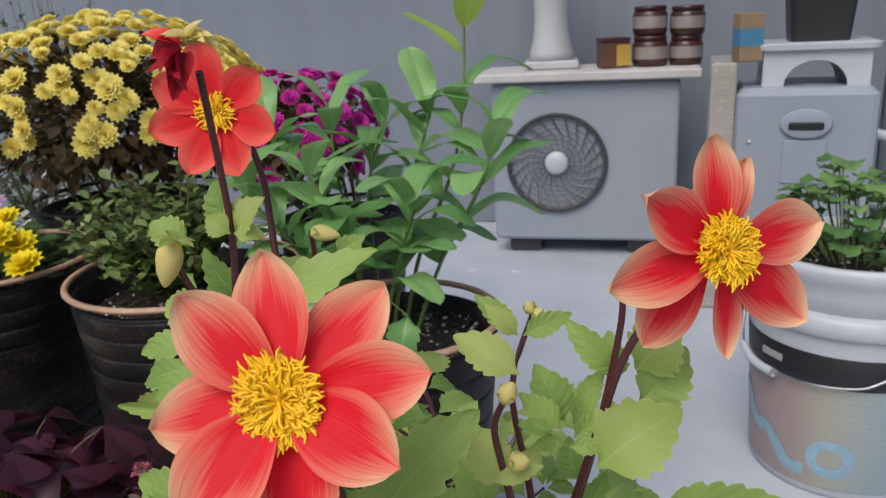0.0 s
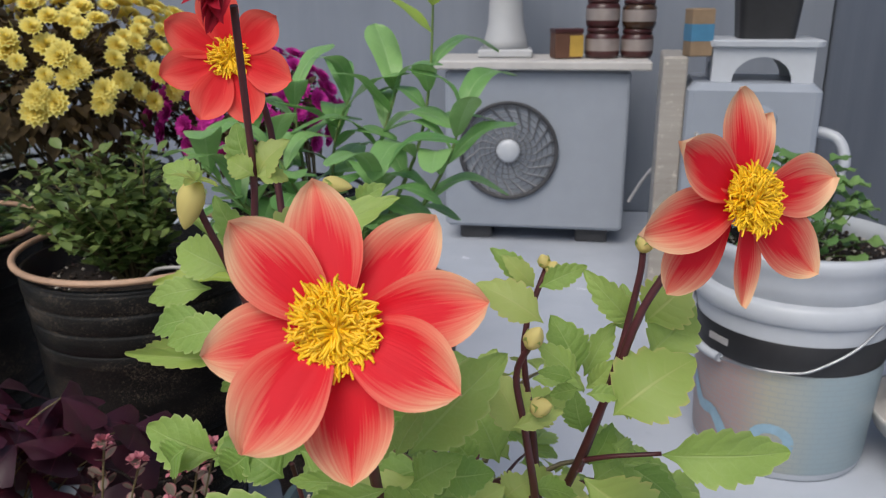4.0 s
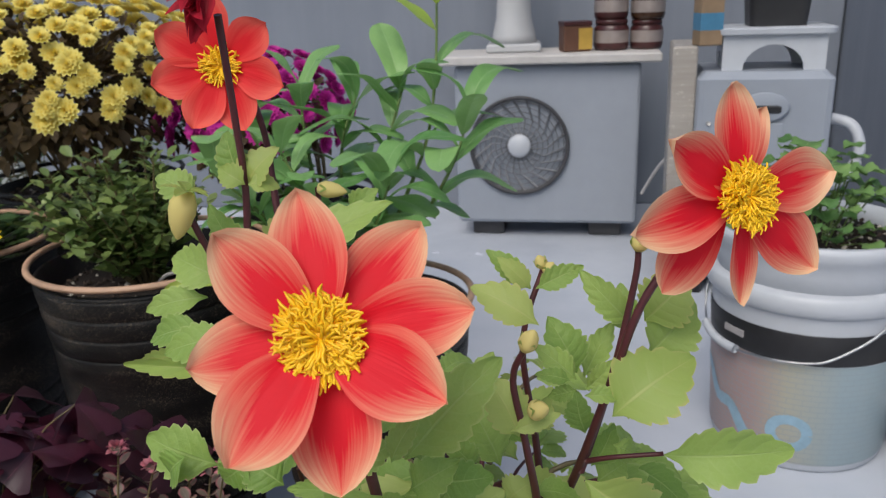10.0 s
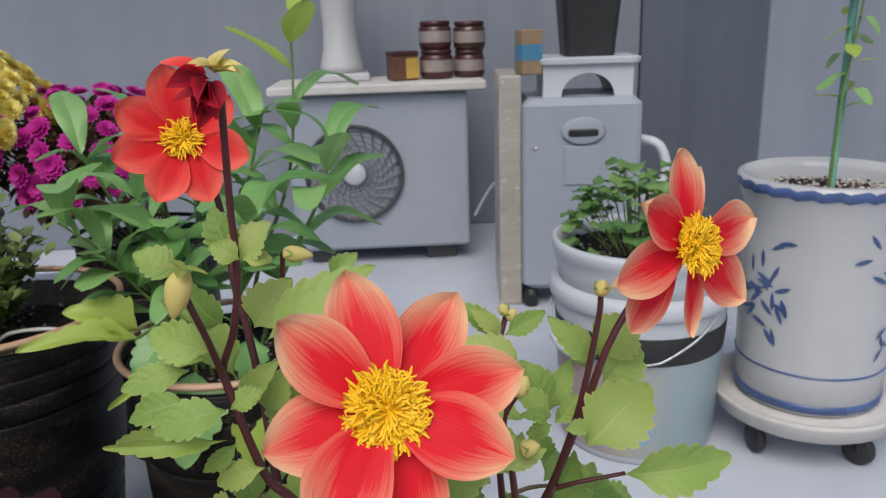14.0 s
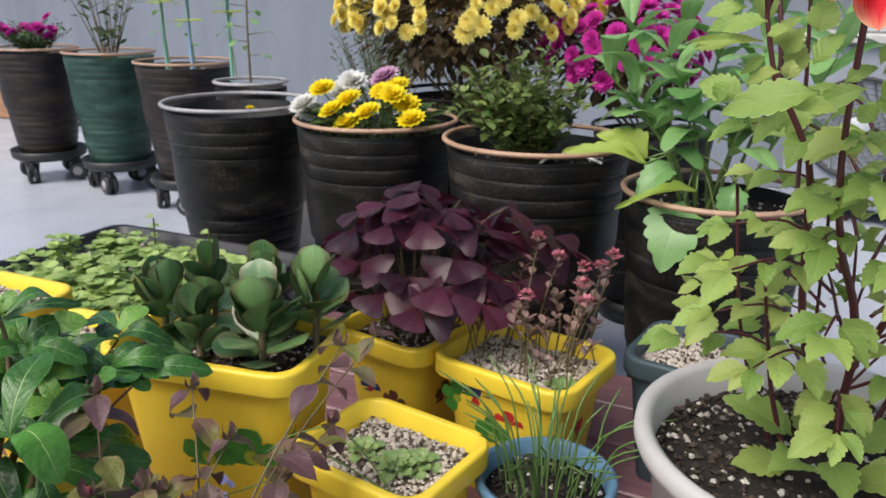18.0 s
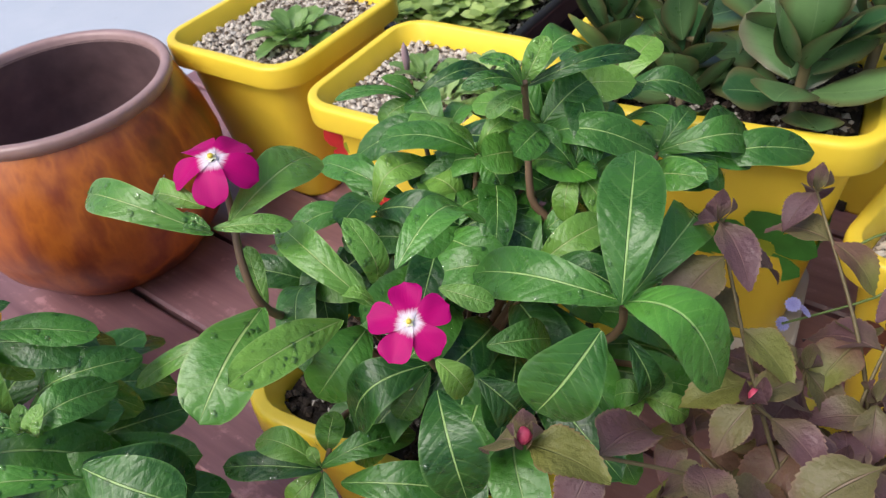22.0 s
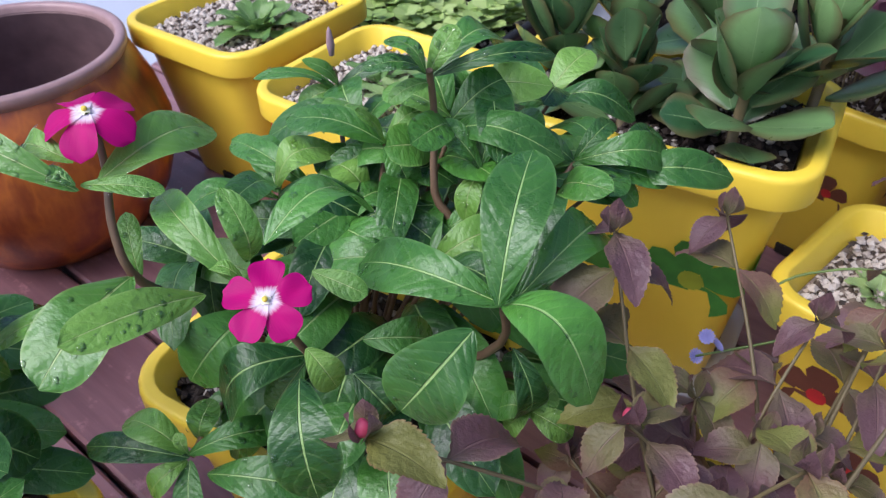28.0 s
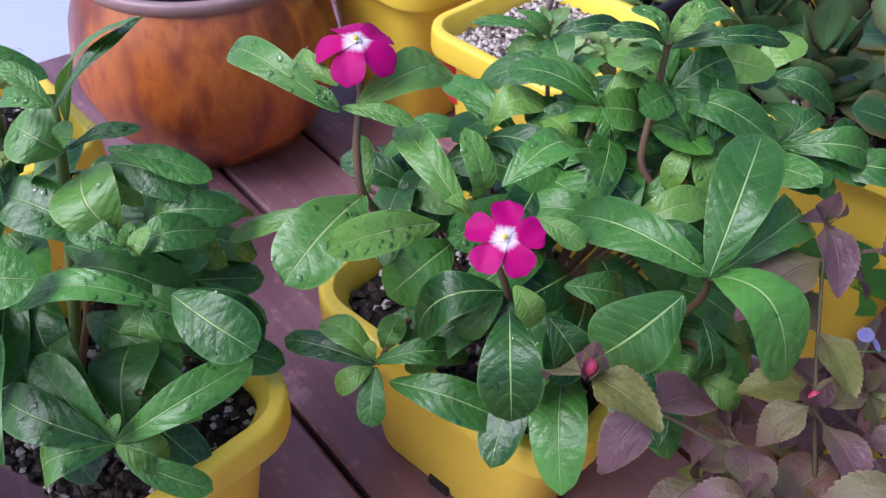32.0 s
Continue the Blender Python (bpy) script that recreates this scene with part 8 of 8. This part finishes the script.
def shrub(label, base, centre, rx, rz, twigs, leaves, mat, L, W, seed, name="shrub", cat="shrub", stemmat=None):
    """A twiggy shrub: branching woody stems with tufts of small leaves along them."""
    th = thing(name, (0, 0, 0), label, cat)
    rng = random.Random(seed)
    pl, c = [], Vector(centre)
    for i in range(twigs):
        a = i * 2.4
        q = math.sqrt((i + 0.5) / twigs)
        t = c + Vector((math.cos(a) * rx * q, math.sin(a) * rx * q, rz * rng.uniform(0.2, 1.0) * (1.1 - 0.6 * q)))
        b = Vector(base) + Vector((math.cos(a) * 0.02, math.sin(a) * 0.02, 0))
        P = curve([b, b * 0.6 + t * 0.4 + Vector((0, 0, 0.02)), t], 6)
        part("branch", mesh("branch", *tube(P, [0.0032 - 0.0022 * k / (len(P) - 1) for k in range(len(P))], 5), stemmat or ST_BROWN), th)
        for k in range(leaves):
            p = P[int((0.3 + 0.7 * (k / leaves)) * (len(P) - 1))] + Vector((rng.gauss(0, 1), rng.gauss(0, 1), rng.gauss(0, 1))) * 0.009
            g = k * 2.4
            pl.append((p, Vector((math.cos(g), math.sin(g), rng.uniform(0.1, 1.0))), rng.uniform(0.6, 1.25)))
    scatter_leaves("foliage", th, mat, pl, L, W, 7, wide=0.55, fold=0.2, droop=0.1)
    return th


shrub("small twiggy shrub with tiny olive-green leaves", (-0.33, 1.55, BUSH_SOIL - 0.005), (-0.355, 1.54, 0.56), 0.14, 0.18, 40, 46, M_OLV, 0.024, 0.014, 41)
shrub("feathery green shrub in front of the wall", (-1.15, 2.35, 0.34), (-1.15, 2.33, 0.55), 0.17, 0.3, 30, 44, M_GRN, 0.022, 0.007, 42)
shrub("silvery-leaved plant in a white foam planter", (-0.95, 2.25, 0.34), (-0.93, 2.2, 0.45), 0.16, 0.14, 22, 22, M_SILV, 0.035, 0.016, 43)
shrub("trailing plant with small leaves in a brown pot", (-2.93, 2.40, BR0_SOIL), (-2.93, 2.38, 0.57), 0.17, 0.16, 26, 36, M_GRN, 0.024, 0.011, 44)
shrub("bare-branched young tree in a green pot", (-2.5, 2.42, GRN_SOIL), (-2.5, 2.42, 0.75), 0.22, 0.42, 14, 7, M_GRN, 0.05, 0.022, 45)
shrub("tall leafy shrub by the wall", (-1.7, 3.3, 0.0), (-1.7, 3.3, 0.75), 0.2, 0.6, 22, 40, M_GRN, 0.035, 0.013, 46)
rng = random.Random(47)
for i in range(14):
    a = i * 2.4
    p = Vector((-2.93 + 0.12 * math.cos(a), 2.36 + 0.1 * math.sin(a), 0.63 + rng.uniform(-0.02, 0.06)))
    if i == 0:
        PKF = thing("pink_aster", (0, 0, 0), "small pink flowers among trailing leaves", "flowering plant")
        stem(PKF, [(-2.93, 2.4, BR0_SOIL), (-2.93, 2.38, 0.62)], 0.003, 0.0015, ST_GREEN)
    stem(PKF, [(-2.93, 2.39, 0.56), p], 0.0015, 0.001, ST_GREEN)
    part("flower", H_MAG[0], PKF, "", Matrix.Translation(p) @ pose(0, 0, 0, 40, 0, 30 * i) @ Matrix.Scale(1.2, 4))

# broad-leaved plants in the brown pot
B_LEAF = veined_leaf("broad_leaf", (0.1, 0.25, 0.07), (0.27, 0.46, 0.16), (0.38, 0.54, 0.27), 7.0, 0.36, 0.18, None, None, 0.3, 0.5)
B_LIME = leaf_mat("broad_lime_leaf", (0.26, 0.38, 0.05), (0.4, 0.5, 0.09), (0.45, 0.55, 0.2), 0.03, 0.4, 0.25, None, 0.65, 0.2)


def broad_mesh(seed, arch):
    vs, fs, uvs = obovate(0.115, 0.05, seed, arch, 0.3)
    return mesh("leaf", vs, fs, B_LEAF, True, uvs)


BLM = [broad_mesh(120 + i, 0.06 + 0.07 * i) for i in range(4)]
BLL = [blade_mesh("leaf", B_LIME, 0.125, 0.046, 0.5, 0.22, 0.12, 0.04, point=0.9, nu=6, nv=12, seed=130)]


def leafy(label, stems_, seed, per=9, size=1.0, lime_tops=(), name="leafy_plant", r=0.0036):
    th = thing(name, (0, 0, 0), label, "foliage plant")
    rng = random.Random(seed)
    for n, pts in enumerate(stems_):
        P = curve(pts, 8)
        part("stem", mesh("stem", *tube(P, [r - r * 0.6 * k / (len(P) - 1) for k in range(len(P))], 6), ST_GREEN), th)
        for k in range(per):
            f_ = 0.34 + 0.66 * k / (per - 1)
            p = P[int(f_ * (len(P) - 1))]
            a = k * 2.2 + n * 1.1
            d = Vector((math.cos(a), math.sin(a), 0.1 + 0.9 * f_ ** 3 + rng.uniform(-0.25, 0.2)))
            lime = n in lime_tops and k >= per - 3
            part("leaf", BLL[0] if lime else BLM[rng.randrange(4)], th, "", aim(p, d, (0, 0, 1), size * rng.uniform(0.75, 1.15) * (1 - 0.08 * f_)))
    return th


leafy("tall green leafy stems with lime young tops in a brown pot", [[(0.045, 1.475, BOWL_SOIL - 0.01), (0.075, 1.49, 0.58), (0.125, 1.51, 0.70), (0.14, 1.54, 0.80), (0.145, 1.55, 0.925)], [(0.03, 1.47, BOWL_SOIL - 0.01), (0.05, 1.50, 0.58), (0.07, 1.53, 0.70), (0.09, 1.55, 0.77)], [(0.06, 1.46, BOWL_SOIL - 0.01), (0.11, 1.46, 0.58), (0.165, 1.47, 0.68), (0.19, 1.48, 0.75)], [(0.02, 1.49, BOWL_SOIL - 0.01), (0.0, 1.52, 0.6), (0.0, 1.55, 0.7), (0.02, 1.57, 0.76)]], 51, 10, 1.05, (0,))
leafy("dense clump of broad green leaves beside the shrub", [[(0.0, 1.46, BOWL_SOIL - 0.01), (-0.05, 1.46, 0.56), (-0.11, 1.46, 0.63), (-0.16, 1.45, 0.68)], [(0.0, 1.47, BOWL_SOIL - 0.01), (-0.06, 1.5, 0.58), (-0.11, 1.53, 0.68), (-0.15, 1.55, 0.75)], [(0.0, 1.5, BOWL_SOIL - 0.01), (-0.03, 1.52, 0.6), (-0.05, 1.54, 0.7), (-0.06, 1.56, 0.78)], [(-0.01, 1.45, BOWL_SOIL - 0.01), (-0.04, 1.43, 0.55), (-0.07, 1.42, 0.6), (-0.1, 1.41, 0.65)], [(0.01, 1.44, BOWL_SOIL - 0.01), (0.0, 1.43, 0.58), (-0.02, 1.42, 0.65), (-0.05, 1.42, 0.71)], [(0.02, 1.44, BOWL_SOIL - 0.01), (0.05, 1.43, 0.56), (0.07, 1.42, 0.62), (0.09, 1.41, 0.67)]], 52, 10, 1.0)

# a young plant with broad pointed leaves hanging over the brown pot's rim
WD = thing("leafy_plant", (0, 0, 0), "young plant with broad pointed leaves drooping over a tan pot rim", "foliage plant")
WLM = [toothed_mesh(m_, 0.1, 0.07, 150 + i, teeth=6, tooth=0.09, wide=0.36) for i, m_ in enumerate((B_LEAF, B_LIME))]
WTOP = Vector((0.012, 1.4, 0.565))
part("stem", mesh("stem", *tube(curve([(0.03, 1.455, BOWL_SOIL - 0.01), (0.03, 1.425, 0.52), WTOP], 6), 0.0028, 6), ST_GREEN), WD)
for b, t, w, k in (((0.002, 1.37, 0.495), (-0.01, 1.29, 0.413), 0.089, 0), ((-0.022, 1.38, 0.55), (-0.062, 1.32, 0.518), 0.051, 0), ((-0.059, 1.36, 0.552), (-0.168, 1.30, 0.585), 0.034, 1), ((0.057, 1.37, 0.46), (0.074, 1.295, 0.378), 0.041, 1), ((-0.063, 1.38, 0.556), (-0.13, 1.36, 0.603), 0.055, 1), ((0.02, 1.36, 0.518), (-0.082, 1.29, 0.508), 0.017, 1), ((0.073, 1.4, 0.526), (0.065, 1.36, 0.469), 0.044, 0)):
    b, t = Vector(b), Vector(t)
    part("petiole", mesh("petiole", *tube(curve([WTOP, WTOP.lerp(b, 0.5) + Vector((0, 0, 0.008)), b], 4), 0.0013, 5), ST_GREEN), WD)
    part("leaf", WLM[k], WD, "", aim(b, t - b, (0.1, -0.5, 0.8)) @ Matrix.Diagonal((w / 0.07, (t - b).length / 0.1, 0.9, 1)))

# geranium in the bucket
R_LEAF = leaf_mat("geranium_leaf", (0.07, 0.17, 0.045), (0.2, 0.33, 0.10), (0.25, 0.36, 0.15), 0.02, 0.5, 0.15, None, 0.65, 0.2)
GM = [blade_mesh("leaf", R_LEAF, 0.045, 0.05, 0.5, 0.25, 0.2, 0.1, 1, 0.08, 0.6, 6, 12, 140 + i) for i in range(3)]
GER = thing("geranium", (0, 0, 0), "bushy green geranium without flowers in a bucket", "foliage plant")
rng = random.Random(61)
for i in range(95):
    q, a = math.sqrt((i + 0.5) / 95), i * 2.4
    t = Vector((0.79 + 0.125 * q * math.cos(a), 1.955 + 0.115 * q * math.sin(a), 0.585 - 0.12 * q * q + rng.uniform(-0.06, 0.045)))
    if i % 2 == 0:
        part("petiole", mesh("petiole", *tube([(0.8 + 0.06 * q * math.cos(a), 1.96 + 0.06 * q * math.sin(a), 0.422), t], 0.0014, 5), ST_GREEN), GER)
    part("leaf", GM[i % 3], GER, "", aim(t, (math.cos(a), math.sin(a), rng.uniform(-0.2, 0.5)), (0, 0, 1), rng.uniform(0.65, 1.1)))

# staked vine in the ceramic pot, stakes in the brown pot
STAKE = plain("green_plastic_stake", (0.10, 0.28, 0.22), 0.4)
VN = thing("staked_vine", (0, 0, 0), "young vine tied to a green stake", "climbing plant")
part("stake", mesh("stake", *tube([(1.16, 1.86, 0.54), (1.17, 1.86, 1.25)], 0.0075, 10), STAKE), VN, "green plastic stake")
stem(VN, [(1.15, 1.85, 0.54), (1.15, 1.84, 0.75), (1.175, 1.845, 0.95), (1.16, 1.85, 1.15)], 0.0035, 0.002, ST_GREEN)
rng = random.Random(62)
for i in range(30):
    z = 0.72 + 0.017 * i
    a = i * 2.4
    part("leaf", (BLL[0] if i % 2 else BLM[i % 4]), VN, "", aim((1.162, 1.85, z), (math.cos(a), math.sin(a), rng.uniform(-0.6, 0.2)), (0, 0, 1), rng.uniform(0.4, 0.65)))
for k, (x, y, h) in enumerate(((-1.93, 2.3, 0.98), (-1.80, 2.36, 0.96), (-2.12, 2.36, 0.95))):
    tv = thing("staked_seedling", (0, 0, 0), "thin vegetable stem tied to a slim stake", "climbing plant", "staked seedlings")
    part("stake", mesh("stake", *tube([(x, y, BR2_SOIL - 0.02), (x, y, h)], 0.006, 8), STAKE if k else BLUEPL), tv)
    stem(tv, [(x + 0.02, y, BR2_SOIL), (x + 0.01, y - 0.01, 0.7), (x - 0.01, y - 0.01, h - 0.05)], 0.003, 0.0016, ST_GREEN)
    for i in range(9):
        a = i * 2.4 + k
        part("leaf", BLM[i % 4], tv, "", aim((x, y - 0.01, 0.62 + 0.035 * i), (math.cos(a), math.sin(a), -0.1), (0, 0, 1), 0.42))
    part("tie", mesh("tie", *tube([(x - 0.06, y - 0.01, 0.70 + 0.03 * k), (x + 0.07, y - 0.008, 0.705 + 0.03 * k)], 0.003, 5), P_LIME), tv, "yellow-green tie")
sap = thing("sapling", (0, 0, 0), "thin sapling with few rounded leaves", "young tree")
stem(sap, [(-1.40, 2.0, SMALL_SOIL - 0.01), (-1.40, 2.0, 0.7), (-1.39, 2.0, 0.9), (-1.395, 2.0, 1.1)], 0.0045, 0.002, ST_BROWN)
for i in range(22):
    a = i * 2.4
    b = Vector((-1.40, 2.0, 0.62 + 0.02 * i))
    part("leaf", BLM[i % 4], sap, "", aim(b + Vector((math.cos(a), math.sin(a), 0.1)) * 0.04, (math.cos(a), math.sin(a), -0.2), (0, 0, 1), 0.42))
    part("twig", mesh("twig", *tube([b, b + Vector((math.cos(a), math.sin(a), 0.1)) * 0.045], 0.0012, 4), ST_BROWN), sap)
stub = thing("cut_seedling", (0, 0, 0), "tiny yellow-tipped seedling in an empty pot", "seedling")
stem(stub, [(-1.07, 1.62, GREY_SOIL - 0.005), (-1.075, 1.62, GREY_SOIL + 0.06)], 0.002, 0.001, ST_GREEN)
part("flower", HB, stub, "", Matrix.Translation((-1.075, 1.62, GREY_SOIL + 0.062)) @ Matrix.Scale(0.45, 4))
for k, (x, y, z) in enumerate(((-0.267, 0.630, 0.353), (-0.271, 0.630, 0.333), (-0.260, 0.630, 0.350))):
    if k == 0:
        LOB = thing("lobelia", (0, 0, 0), "trailing stem with tiny pale blue flowers", "flowering plant")
        stem(LOB, [(-0.13, 0.72, Z_Y1), (-0.2, 0.69, 0.37), (-0.227, 0.665, 0.35), (-0.271, 0.630, 0.333)], 0.0012, 0.0008, ST_GREEN)
        stem(LOB, [(-0.13, 0.72, Z_Y1), (-0.19, 0.72, 0.38), (-0.235, 0.70, 0.375), (-0.255, 0.68, 0.36)], 0.0012, 0.0008, ST_GREEN)
    part("flower", pompom("flower", petal_mat("pale_blue_petal", (0.3, 0.3, 0.66), (0.45, 0.45, 0.8)), 0.0055, 1), LOB, "", Matrix.Translation((x, y, z)) @ pose(0, 0, 0, 40, 0, 60 * k))

# small leafy plant in a yellow planter beside the jar
Z_Z = yellow(-0.845, 0.262, 0.17, 0.165, 0.185, 3, "yellow plastic planter of a leafy seedling beside the jar", (), BARK, 38)
ZIN = thing("leafy_seedling", (0, 0, 0), "upright green leafy seedling with a closed brown bud", "seedling")
rng = random.Random(71)
for n, tip in enumerate(((-0.812, 0.322, 0.535), (-0.86, 0.3, 0.5), (-0.8, 0.275, 0.475), (-0.88, 0.24, 0.52))):
    base_ = Vector((-0.845 + 0.02 * math.sin(n), 0.262 + 0.02 * math.cos(n), Z_Z - 0.005))
    t = Vector(tip)
    P = curve([base_, base_.lerp(t, 0.5) + Vector((0, 0, 0.02)), t], 6)
    part("stem", mesh("stem", *tube(P, [0.0026 - 0.0014 * k / (len(P) - 1) for k in range(len(P))], 6), ST_GREEN), ZIN)
    for k in range(12):
        p = P[-1 - k]
        a = n + k * 1.57 + rng.uniform(-0.3, 0.3)
        part("leaf", DL[k % 6], ZIN, "", aim(p, (math.cos(a), math.sin(a), rng.uniform(-0.1, 0.5)), (0, 0, 1), rng.uniform(0.6, 1.1)))
v, f = lathe([(0, 0), (0.006, 0.002), (0.0085, 0.008), (0.006, 0.013), (0, 0.0145)], 14, 0.06, 3)
part("bud", mesh("bud", v, f, P_BROWN), ZIN, "closed brown flower bud", Matrix.Translation((-0.812, 0.322, 0.533)))

STK = thing("bent_wire", (0, 0, 0), "thin pale bent wire across a dark pot", "wire")
part("wire", mesh("wire", *tube(curve([(-0.31, 1.53, BUSH_SOIL - 0.01), (-0.27, 1.50, 0.515), (-0.2, 1.47, 0.53), (-0.155, 1.45, 0.525)], 6), 0.0028, 6), GREYWHITE), STK)
